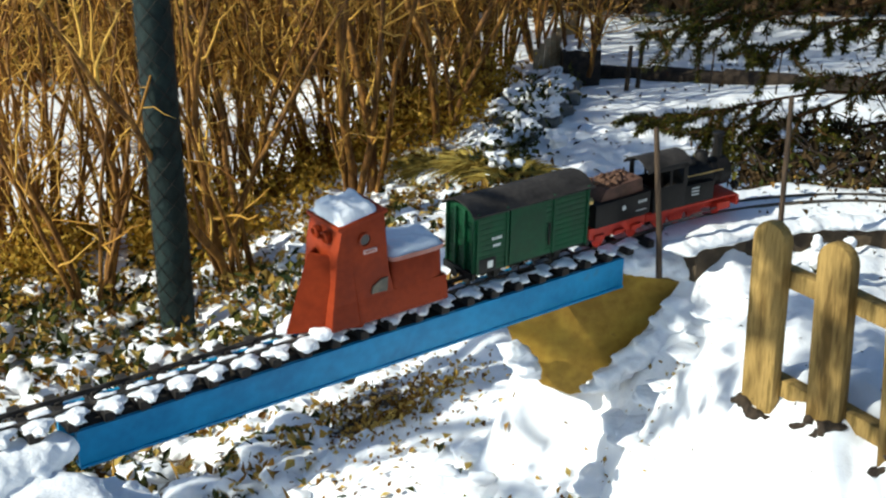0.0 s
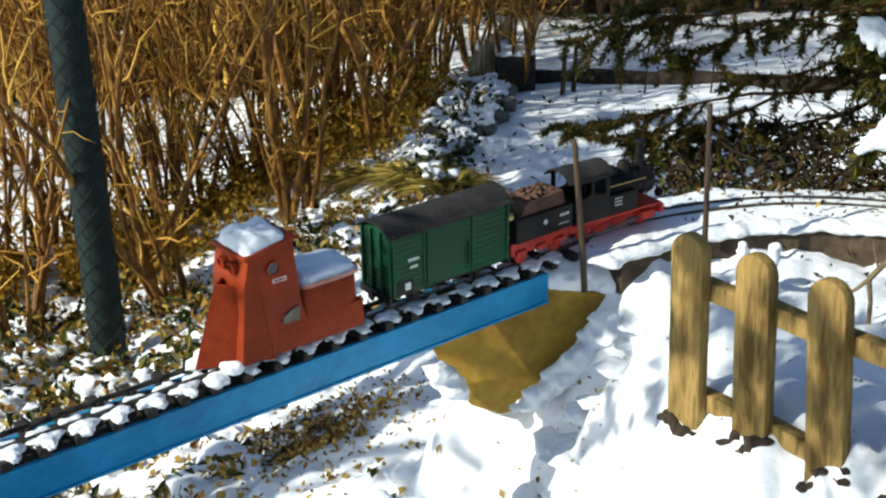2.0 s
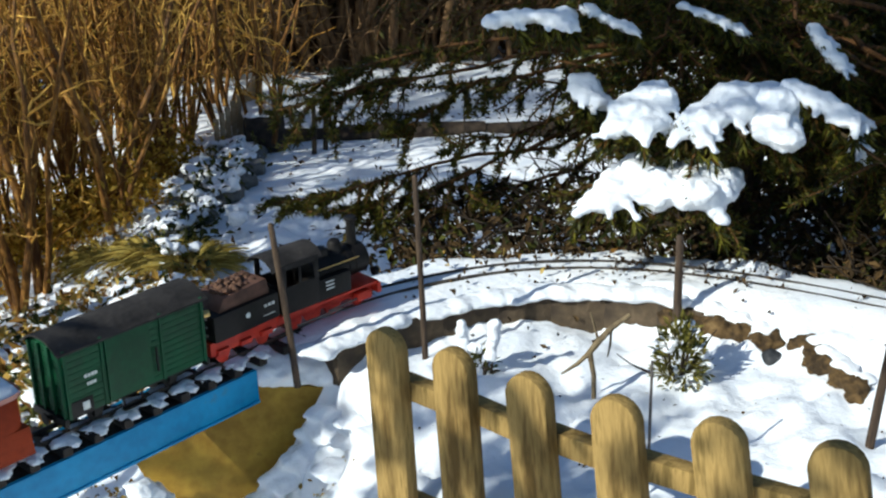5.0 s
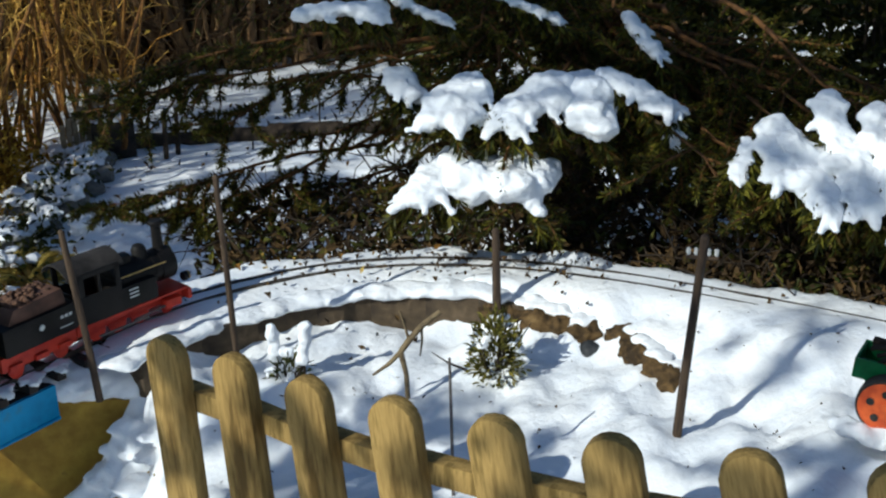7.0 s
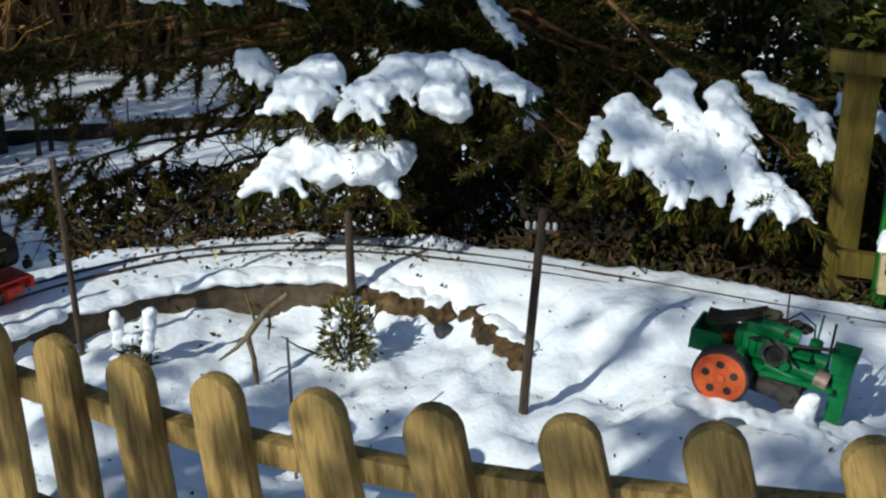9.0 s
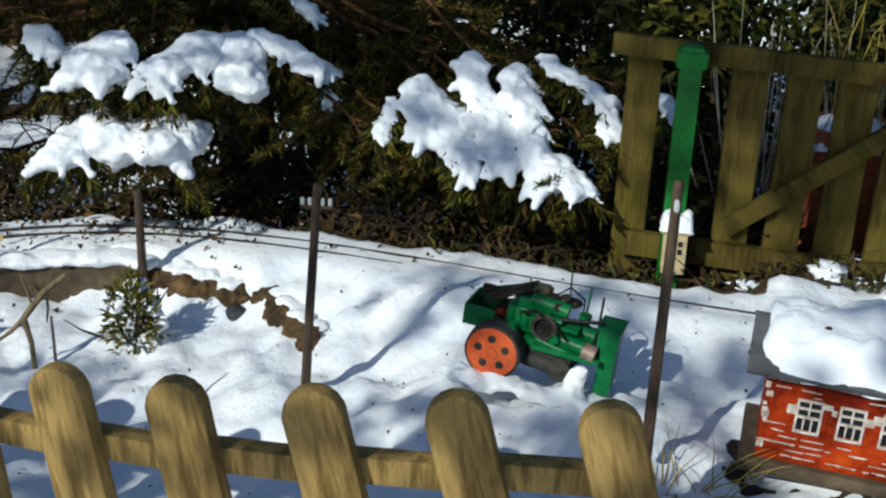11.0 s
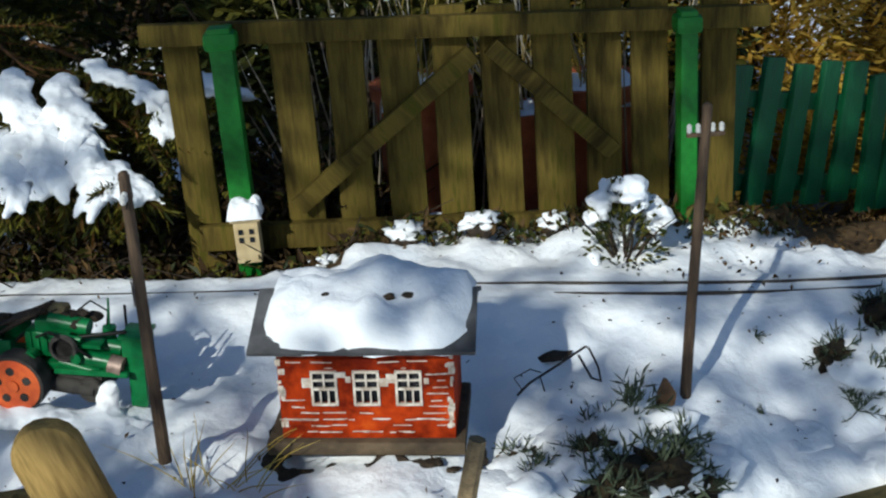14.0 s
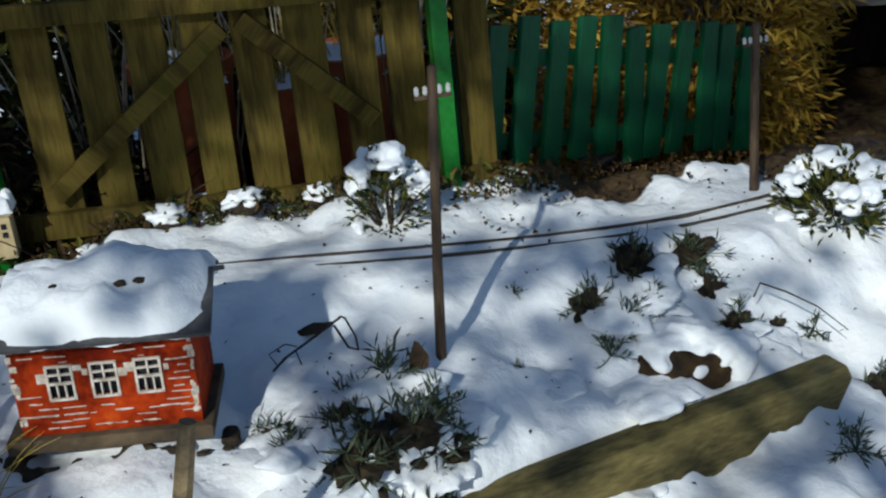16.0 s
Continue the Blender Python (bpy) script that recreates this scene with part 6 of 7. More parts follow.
# ---- spruce whose laden boughs hang over the track ----
SPX, SPY = 1.32, 3.30
spruce = thing("spruce_tree", Matrix.Translation((SPX, SPY, -0.35)), "dark spruce with drooping boughs laden with snow", "spruce")
sw, sn = Soup(), Soup()
tk = Soup()
tk.tube([(0, 0, -0.1), (0.01, 0, 0.6), (0.0, 0.02, 1.5), (0.02, 0, 3.4)], [0.10, 0.085, 0.07, 0.03], 12)
mesh_part("trunk", tk.mesh("trunk", DARKBARK), spruce)


def bough(tip, z0, needles=1.0, sub=16, arch=0.12, thick=0.011, bare=0.3):
    """A bough from the trunk at height z0 to the tip, with side twigs and needles. Returns points along it."""
    t = Vector(tip) - Vector((SPX, SPY, -0.35))
    p0 = Vector((0, 0, z0 + 0.35))
    pts = []
    ph, sway = r.uniform(0, 6), Vector((r.gauss(0, 0.6), r.gauss(0, 0.6), r.gauss(0, 0.4))) * min(1.0, (t - p0).length)
    for k in range(11):
        f = k / 10
        p = p0.lerp(t, f)
        p.z += arch * math.sin(math.pi * f) * (1.2 - f)
        pts.append(p + sway * (0.07 * math.sin(5 * f + ph)) + Vector((r.gauss(0, 0.014), r.gauss(0, 0.014), r.gauss(0, 0.012))))
    sw.tube(pts, [thick * (1 - 0.85 * k / 10) for k in range(11)], 6)
    length = (pts[-1] - pts[0]).length
    for j in range(sub):
        f = bare + (1 - bare) * (j + r.random()) / sub
        i = min(int(f * 10), 9)
        q = pts[i].lerp(pts[i + 1], f * 10 - i)
        d = (pts[i + 1] - pts[i]).normalized()
        side = d.cross(Vector((0, 0, 1))).normalized() * (1 if j % 2 else -1)
        dd = (d * 0.7 + side * r.uniform(0.6, 1.1) + Vector((0, 0, -0.35))).normalized()
        w = wander(q, dd, r.uniform(0.25, 1.15) * (0.15 + 0.15 * length * (1.1 - f)), 5, 0.20, -0.03)
        sw.tube(w, [0.0045, 0.004, 0.0035, 0.003, 0.002, 0.001], 4)
        for _ in range(int(130 * needles)):
            n = r.randint(0, 4)
            b = w[n].lerp(w[n + 1], r.random())
            dn = (w[n + 1] - w[n]).normalized()
            sn.blade(b, (dn * 0.7 + rand_dir(r) * 0.8).normalized(), rand_dir(r, 1), r.uniform(0.014, 0.026), r.uniform(0.0025, 0.0045))
    return pts


LADEN = [((0.462, 2.860, 1.030), (0.622, 2.800, 1.032), 0.037), ((0.682, 2.840, 1.046), (0.777, 2.780, 0.997), 0.023), ((0.926, 2.840, 1.039), (1.058, 2.780, 0.979), 0.021),
         ((1.195, 2.700, 0.996), (1.233, 2.620, 0.914), 0.026), ((0.659, 2.800, 0.888), (0.683, 2.740, 0.840), 0.037), ((0.792, 2.660, 0.889), (0.700, 2.560, 0.827), 0.056),
         ((0.975, 2.620, 0.877), (0.830, 2.520, 0.828), 0.056), ((1.061, 2.600, 0.875), (0.992, 2.480, 0.809), 0.063), ((1.087, 2.580, 0.892), (1.184, 2.460, 0.835), 0.039),
         ((1.195, 2.460, 0.825), (1.186, 2.420, 0.757), 0.021), ((0.752, 2.600, 0.739), (0.625, 2.500, 0.681), 0.049), ((0.870, 2.550, 0.703), (0.780, 2.470, 0.696), 0.086)]
LADEN2 = [((1.297, 2.231, 0.845), (1.272, 2.116, 0.752), 0.040), ((1.326, 2.185, 0.823), (1.327, 2.040, 0.726), 0.041),
          ((1.416, 2.220, 0.892), (1.389, 2.118, 0.805), 0.036), ((1.404, 2.122, 0.814), (1.390, 2.002, 0.730), 0.046),
          ((1.479, 2.151, 0.873), (1.463, 2.040, 0.788), 0.040), ((1.445, 2.032, 0.775), (1.430, 1.917, 0.699), 0.046),
          ((1.460, 1.965, 0.742), (1.476, 1.880, 0.702), 0.036), ((1.541, 2.142, 0.900), (1.583, 2.075, 0.876), 0.025),
          ((1.580, 2.071, 0.871), (1.611, 1.990, 0.835), 0.028), ((1.611, 1.983, 0.830), (1.585, 1.928, 0.783), 0.023),
          ((1.745, 2.082, 0.843), (1.783, 1.990, 0.807), 0.031), ((1.242, 2.224, 0.815), (1.188, 2.172, 0.757), 0.019)]
SNOWY = []
for a, b, w in LADEN + LADEN2:
    bough((b[0], b[1], b[2] - 0.03), b[2] + 0.12, 2.0, 18, 0.06, bare=0.35)
    SNOWY.append((Vector(a) - Vector((SPX, SPY, -0.35)), Vector(b) - Vector((SPX, SPY, -0.35)), w))
for k in range(150):
    a = r.uniform(0, 2 * math.pi) if k < 60 else r.uniform(2.6, 5.3)
    L = r.uniform(0.6, 1.5)
    z0 = r.uniform(0.10, 2.0)
    tip = (SPX + L * math.cos(a), SPY + L * math.sin(a), z0 - 0.1 - 0.30 * L + r.uniform(-0.1, 0.1))
    if tip[1] < 2.75 or (tip[0] > 1.7 and tip[1] < 3.2) or (tip[0] < 0.62 and r.random() < 0.95):
        continue
    bough(tip, z0, 1.0 if z0 > 0.4 else 0.35, 16, 0.06, bare=0.25)
for tip, z0, n, bare_ in (((-0.01, 3.10, 0.79), 0.86, 1.9, 0.70), ((0.10, 3.12, 0.83), 0.92, 2.6, 0.62), ((0.20, 3.10, 0.74), 0.86, 2.6, 0.58),
                          ((-0.01, 3.10, 0.53), 0.66, 2.4, 0.70), ((0.12, 3.10, 0.50), 0.66, 2.4, 0.66), ((0.30, 3.2, 0.42), 0.55, 1.0, 0.6),
                          ((0.45, 2.95, 0.25), 0.3, 0.2, 0.3), ((0.7, 2.9, 0.35), 0.35, 0.2, 0.3), ((1.0, 2.75, 0.35), 0.3, 0.2, 0.3), ((1.3, 2.6, 0.4), 0.35, 0.2, 0.3),
                          ((0.42, 3.1, 0.62), 0.8, 1.2, 0.45), ((0.36, 3.2, 0.36), 0.42, 0.5, 0.4), ((0.50, 3.0, 0.80), 0.9, 1.0, 0.4), ((0.45, 3.3, 0.95), 1.05, 0.5, 0.5), ((0.30, 3.4, 0.98), 1.02, 0.3, 0.5)):
    bough(tip, z0, n, 18, 0.05, bare=bare_)
for k in range(11):
    f = r.random()
    tip = (0.62 + 0.58 * f, 3.45 - 0.45 * f + r.uniform(-0.2, 0.4), r.uniform(0.72, 1.25))
    bough(tip, tip[2] + r.uniform(0.02, 0.2), 1.3, 16, 0.05, bare=0.35)
mesh_part("branchwork", sw.mesh("branchwork", mat("spruce_bark", (0.045, 0.020, 0.007), (0.17, 0.078, 0.022), 20, 0.9, 0.7, fine=90, stretch=(2, 2, 0.6))), spruce)
mesh_part("needles", sn.mesh("needles", NEEDLE, False), spruce)


hang = Soup()


def snow_pad(a, b, width, seed):
    """A thick pad of snow on the outer part of a bough: a soft ridge with drooping fingers along its twigs."""
    bm = bmesh.new()
    q = random.Random(seed)
    d = b - a
    d.z = 0
    d = d.normalized() if d.length > 1e-4 else Vector((-0.5, -0.8, 0))
    side = Vector((-d.y, d.x, 0))
    n = 5 + int((b - a).length / width * 3)
    for k in range(n):
        p = a.lerp(b, k / (n - 1))
        add_ball(bm, p + side * q.gauss(0, width * 0.3) + Vector((0, 0, q.uniform(-0.006, 0.004))), width * q.uniform(0.50, 0.78), 2, (1.15, 1.15, q.uniform(0.55, 0.8)), 0.3, 2.6)
    for k in range(8 if width > 0.06 else 19):
        f = q.uniform(0.0, 1.05)
        p = a.lerp(b, f)
        sg = q.choice((-1, 1))
        dd = (d * q.uniform(0.1, 0.9) + side * sg * q.uniform(0.3, 1.0)).normalized()
        L = width * q.uniform(0.8, 1.2 if width > 0.06 else 1.8)
        for j in range(5):
            g = (j + 1) / 5
            c = p + dd * L * g - Vector((0, 0, width * 0.6 * g * g))
            add_ball(bm, c, width * (0.44 - 0.25 * g) * q.uniform(0.8, 1.2), 2, (1.1, 1.1, 0.75), 0.3, 3)
        for _ in range(34):
            g = q.uniform(0.25, 1.1)
            c = p + dd * L * g - Vector((0, 0, width * 0.85 * g * g + width * 0.22))
            hang.blade(c, (dd * 0.6 + Vector((0, 0, -0.8)) + rand_dir(q) * 0.7).normalized(), rand_dir(q), q.uniform(0.022, 0.045), q.uniform(0.004, 0.008))
    return melt(part("snow_pad", bm, SNOW, spruce, "thick soft snow on a bough", 0), 0.0055, 0.017, 5)


for k, (a, b, w) in enumerate(SNOWY):
    snow_pad(a, b, w, 40 + k)
for k in range(34):
    a = r.uniform(2.5, 5.4)
    L = r.uniform(0.6, 1.15)
    p = Vector((L * math.cos(a), L * math.sin(a), 0.35 + r.uniform(0.55, 1.8)))
    if p.y + SPY < 2.62 or p.x + SPX < 0.8 or (p.y + SPY < 3.0 and p.z < 1.2):
        continue
    snow_pad(p, p + Vector((math.cos(a), math.sin(a), -0.35)) * r.uniform(0.05, 0.12), r.uniform(0.018, 0.03), 200 + k)
tagged(mesh_part("needle_fringe", hang.mesh("needle_fringe", NEEDLE, False), spruce), kind="stuff")

# ---- dark undergrowth between the track and the spruce ----
under_ = thing("spruce_undergrowth", Matrix.Identity(4), "dark tangle of dead twigs and leaves under the spruce", "undergrowth", kind="stuff")
s_, g_, t_ = Soup(), Soup(), Soup()
span = [i for i in range(len(TRACK)) if 0.30 < T_XY[i, 0] < 1.62 and i > T_BRIDGE]
for k in range(9000):
    i = r.choice(span)
    d = r.uniform(0.17, 0.62)
    x, y = T_XY[i, 0] - T_DIR[i, 1] * d, T_XY[i, 1] + T_DIR[i, 0] * d
    top = float(T_Z[i]) - 0.03 + 0.10 * smooth(0.2, 0.45, d) * (0.6 + 0.8 * noise.noise(Vector((x * 5, y * 5, 3.0)))) * smooth(0.30, 0.6, x)
    p = Vector((x, y, top - abs(r.gauss(0, 0.07))))
    if k % 14 == 0:
        t_.tube(wander(p, (r.gauss(0, 1), r.gauss(0, 1), r.uniform(-0.2, 0.5)), r.uniform(0.10, 0.30), 4, 0.25), [0.003, 0.0026, 0.002, 0.0015, 0.0008], 4)
    (s_ if k % 3 else g_).leaf(p, rand_dir(r), rand_dir(r, 1), r.uniform(0.02, 0.045), r.uniform(0.010, 0.022), 0.35)
mesh_part("dead_leaf_cover", s_.mesh("dead_leaf_cover", CRUMB, False), under_)
mesh_part("green_leaf_cover", g_.mesh("green_leaf_cover", GREENLEAF, False), under_)
mesh_part("dead_twigs", t_.mesh("dead_twigs", DARKBARK), under_)

# ---- small bushes ----
def snowy_bush(name, x, y, rad, h, label, leafm, snow=6, leaves=220, size=0.022):
    z = ground_z(x, y) - 0.012
    ob = thing(name, Matrix.Translation((x, y, z)), label, "bush")
    s_ = Soup()
    for _ in range(leaves):
        d = rand_dir(r, 0.5)
        d.z = abs(d.z)
        p = Vector((d.x * rad, d.y * rad, d.z * h)) * r.uniform(0.5, 1.0)
        s_.leaf(p, (d + rand_dir(r) * 0.6).normalized(), rand_dir(r, 1), size * r.uniform(0.7, 1.4), size * 0.4, 0.3)
    tagged(mesh_part("foliage", s_.mesh("foliage", leafm, False), ob), kind="stuff")
    s_ = Soup()
    for _ in range(9):
        s_.tube(wander((0, 0, -0.02), (r.gauss(0, 0.5), r.gauss(0, 0.5), 1), h, 4, 0.15), [0.004, 0.0035, 0.003, 0.002, 0.001], 4)
    tagged(mesh_part("branchwork", s_.mesh("branchwork", DARKBARK), ob), kind="stuff")
    bm = bmesh.new()
    for _ in range(snow):
        d = rand_dir(r, 1.0)
        d.z = abs(d.z)
        c = Vector((d.x * rad * 0.92, d.y * rad * 0.92, d.z * h * 0.98))
        for _ in range(8):
            add_ball(bm, c + rand_dir(r) * rad * 0.22 - Vector((0, 0, rad * 0.05)), rad * r.uniform(0.07, 0.16), 2, (1.3, 1.2, 0.65), 0.5, 3)
    tagged(melt(part("snow", bm, SNOW, ob, "clinging snow", 0), 0.004, 0.010), kind="stuff")
    return ob


snowy_bush("snowy_shrublet", 0.283, 2.31, 0.045, 0.075, "small dark shrublet with clotted snow on top", GREENLEAF, 5, 150, 0.016)
for dx, hh in ((-0.028, 0.105), (0.034, 0.115)):
    ob = thing("snowy_shoot", Matrix.Translation((0.283 + dx * 0.75, 2.31 - dx * 0.5, ground_z(0.283, 2.31))), "upright plant shoot thickly coated in snow", "plant", "snowy shoots")
    bm = bmesh.new()
    add_tube(bm, [(0, 0, 0), (dx * 0.2, 0, hh * 0.5), (dx * 0.3, 0, hh)], [0.003, 0.0025, 0.002], 5)
    part("stem", bm, DARKBARK, ob)
    bm = bmesh.new()
    for k in range(6):
        add_ball(bm, (dx * 0.3 * k / 5, r.gauss(0, 0.003), hh * (0.4 + 0.12 * k)), 0.012 + 0.004 * r.random(), 2, (1, 1, 1), 0.35, 3)
    melt(part("snow", bm, SNOW, ob, "", 0), 0.003, 0.012)
snowy_bush("snowy_bush", 0.671, 2.165, 0.055, 0.15, "olive green upright bush topped with snow", OLIVELEAF, 8, 620, 0.018)
snowy_bush("snowy_bush", 2.08, 1.22, 0.078, 0.155, "small dwarf conifer bush plastered with snow", GREENLEAF, 27, 420, 0.018)
snowy_bush("snowy_bush", 2.68, 0.635, 0.11, 0.125, "dark evergreen bush with patches of snow", GREENLEAF, 22, 700, 0.028)
ROCK = mat("earthy_rock", (0.010, 0.006, 0.003), (0.045, 0.026, 0.008), 25, 0.9, 0.8, c=(0.11, 0.07, 0.013))
stone_rock = thing("bare_earth_rock", Matrix.Translation((2.10, 0.640, 0.392)) @ Matrix.Rotation(-0.9, 4, "Z"), "brown mossy rock showing under a drape of snow", "rock")
bm = bmesh.new()
add_ball(bm, (0, 0, 0), 0.088, 3, (1.08, 0.8, 0.75), 0.3, 5)
part("rock", bm, ROCK, stone_rock)
bm = bmesh.new()
for _ in range(34):
    x = r.uniform(-0.11, 0.11)
    y = r.uniform(-0.005, 0.10)
    add_ball(bm, (x, y, 0.062 - 2.2 * x * x - 1.5 * max(y - 0.03, 0) ** 2 / 0.06 + r.uniform(-0.01, 0.008)), r.uniform(0.018, 0.032), 2, (1.2, 1.1, 0.6), 0.4, 3)
for x0, drop in ((-0.085, 0.05), (-0.045, 0.02), (-0.005, 0.055), (0.03, 0.03), (0.065, 0.06), (0.095, 0.03)):
    for k in range(7):
        g = k / 6
        add_ball(bm, (x0 + r.gauss(0, 0.007), 0.01 - 0.055 * g, 0.066 - 2.0 * x0 * x0 - drop * g * g + r.uniform(-0.005, 0.005)), r.uniform(0.013, 0.021) * (1.15 - 0.4 * g), 2, (1.2, 1.0, 0.8), 0.4, 3)
melt(part("snow_drape", bm, SNOW, stone_rock, "", 0), 0.005, 0.010)


def sprig(x, y, size, n=22, material=GREYLEAF, dark=True, dz=0.0):
    z = ground_z(x, y) + dz
    ob = thing("lavender_sprig", Matrix.Translation((x, y, z)), "grey-green needle-leaved sprig poking through snow", "plant", "sprigs in the snow")
    s_ = Soup()
    for _ in range(n):
        d = rand_dir(r, 0.9)
        d.z = abs(d.z)
        st = wander((0, 0, 0), d, size * r.uniform(0.6, 1.1), 4, 0.12, -0.16)
        s_.tube(st, [0.0014, 0.0013, 0.0012, 0.001, 0.0005], 3)
        for _ in range(9):
            i = r.randint(1, 3)
            p = st[i].lerp(st[i + 1], r.random())
            s_.leaf(p, (d + rand_dir(r) * 0.9).normalized(), rand_dir(r, 1), size * r.uniform(0.30, 0.55), size * 0.065, 0.1)
    tagged(mesh_part("foliage", s_.mesh("foliage", material, False), ob), kind="stuff")
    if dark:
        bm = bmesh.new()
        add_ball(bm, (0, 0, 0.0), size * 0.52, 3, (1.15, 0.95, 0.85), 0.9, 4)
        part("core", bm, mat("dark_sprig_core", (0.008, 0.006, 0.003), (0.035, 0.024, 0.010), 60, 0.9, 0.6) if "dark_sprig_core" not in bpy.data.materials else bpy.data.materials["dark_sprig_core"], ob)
    return ob


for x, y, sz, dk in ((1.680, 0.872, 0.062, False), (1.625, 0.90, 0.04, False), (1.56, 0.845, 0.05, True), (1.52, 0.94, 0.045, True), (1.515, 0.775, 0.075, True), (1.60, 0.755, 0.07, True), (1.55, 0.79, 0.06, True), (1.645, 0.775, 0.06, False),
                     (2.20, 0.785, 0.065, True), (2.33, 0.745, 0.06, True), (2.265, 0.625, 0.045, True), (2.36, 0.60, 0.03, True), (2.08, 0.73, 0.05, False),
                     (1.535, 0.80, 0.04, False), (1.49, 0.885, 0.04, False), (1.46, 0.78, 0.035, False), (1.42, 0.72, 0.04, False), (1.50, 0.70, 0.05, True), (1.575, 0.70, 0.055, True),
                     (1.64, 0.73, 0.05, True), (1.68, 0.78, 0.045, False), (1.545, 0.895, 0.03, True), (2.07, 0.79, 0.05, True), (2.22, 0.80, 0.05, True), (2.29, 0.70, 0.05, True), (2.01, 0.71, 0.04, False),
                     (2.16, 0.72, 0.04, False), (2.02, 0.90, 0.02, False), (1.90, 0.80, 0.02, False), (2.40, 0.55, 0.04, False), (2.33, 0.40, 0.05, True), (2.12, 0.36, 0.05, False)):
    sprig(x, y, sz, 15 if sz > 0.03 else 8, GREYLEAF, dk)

heap = thing("snow_heap", Matrix.Identity(4), "lumpy heaps of soft crumbled snow on the slopes and beds", "snow", kind="stuff")
bm = bmesh.new()
for cx, cy, n, sp in ((-0.20, 2.25, 14, 0.06), (-0.36, 2.14, 9, 0.09), (-0.05, 2.27, 12, 0.05), (-0.22, 1.95, 6, 0.10), (-0.55, 2.45, 7, 0.08), (1.56, 0.80, 60, 0.075), (1.50, 0.72, 24, 0.05), (2.20, 0.70, 26, 0.07), (2.0, 0.62, 10, 0.08)):
    for _ in range(n):
        x, y = r.gauss(cx, sp), r.gauss(cy, sp)
        if math.hypot(x - 2.10, y - 0.62) > 0.10:
            add_ball(bm, (x, y, ground_z(x, y) + r.uniform(-0.006, 0.008)), r.uniform(0.016, 0.036), 2, (1.7, 1.5, 0.42), 0.6, 3)
for _ in range(46):
    u, v = r.uniform(-1.52, -1.275), r.uniform(-0.13, -0.045)
    x, y = BR_X + BU.x * u + BV.x * v, BR_Y + BU.y * u + BV.y * v
    add_ball(bm, (x, y, 0.425 - 1.1 * max(-v - 0.07, 0) - r.uniform(0.0, 0.02)), r.uniform(0.022, 0.038), 2, (1.4, 1.4, 0.7), 0.5, 3)
for _ in range(26):
    u, v = r.gauss(-1.26, 0.035), r.gauss(-0.18, 0.035)
    x, y = BR_X + BU.x * u + BV.x * v, BR_Y + BU.y * u + BV.y * v
    add_ball(bm, (x, y, 0.31 + r.uniform(-0.05, 0.02)), r.uniform(0.03, 0.045), 2, (1.3, 1.3, 0.8), 0.5, 3)
for k in range(78):
    f = r.random()
    x, z = (-0.02 - 0.205 * f, 0.335 - 0.225 * f) if k < 64 else (-0.44 + 0.07 * f, 0.25 - 0.10 * f)
    add_ball(bm, (x + r.gauss(0.012, 0.014), 2.36 - abs(r.gauss(0, 0.022)), z + r.gauss(-0.012, 0.012)), r.uniform(0.012, 0.024), 2, (1.3, 1.2, 0.8), 0.6, 3)
melt(part("lumps", bm, SNOW, heap, "", 0), 0.0065, 0.012, 6)

# ---- twiggy plants inside the fence ----
ob = thing("woody_twig", Matrix.Translation((0.481, 2.145, ground_z(0.481, 2.145))), "forked pale brown woody twig standing in snow", "twig")
s_ = Soup()
s_.tube([(0.0, 0, -0.01), (-0.002, 0, 0.05), (-0.012, 0.001, 0.10)], [0.005, 0.005, 0.006], 7)
s_.tube([(-0.012, 0.001, 0.10), (0.005, 0, 0.122), (0.030, -0.003, 0.150), (0.066, -0.006, 0.175)], [0.006, 0.0065, 0.006, 0.005], 7)
s_.tube([(-0.012, 0.001, 0.10), (-0.035, 0.003, 0.078), (-0.067, 0.006, 0.058)], [0.005, 0.004, 0.002], 6)
s_.tube([(0.005, 0, 0.122), (0.0, 0.01, 0.15), (-0.008, 0.015, 0.18)], [0.003, 0.0025, 0.0015], 5)
s_.tube([(0.030, -0.003, 0.150), (0.034, 0.01, 0.11), (0.03, 0.012, 0.08)], [0.003, 0.0025, 0.0015], 5)
mesh_part("wood", s_.mesh("wood", PLANKM), ob)
for k in range(5):
    x, y = 1.72 + 0.125 * k + r.uniform(-0.02, 0.02), 1.68 - 0.098 * k + r.uniform(-0.02, 0.02)
    ob = thing("snow_capped_clump", Matrix.Translation((x, y, ground_z(x, y))) @ Matrix.Scale(r.uniform(0.8, 1.2), 4), "small dark plant clump with a cap of snow", "plant", "snow-capped clumps")
    bm = bmesh.new()
    add_ball(bm, (0, 0, 0.012), 0.024, 2, (1.2, 1, 0.9), 0.5, 3)
    part("clump", bm, DARKBARK, ob)
    bm = bmesh.new()
    add_ball(bm, (0, 0, 0.026), 0.025, 3, (1.2, 1.0, 0.5), 0.7, 4)
    part("snow_cap", bm, SNOW, ob, "", 0)
    s_ = Soup()
    for _ in range(16):
        d = rand_dir(r, 0.2)
        s_.leaf(Vector((0, 0, 0.012)) + d * 0.018, d, rand_dir(r, 1), 0.018, 0.007)
    tagged(mesh_part("foliage", s_.mesh("foliage", GREENLEAF, False), ob), kind="stuff")

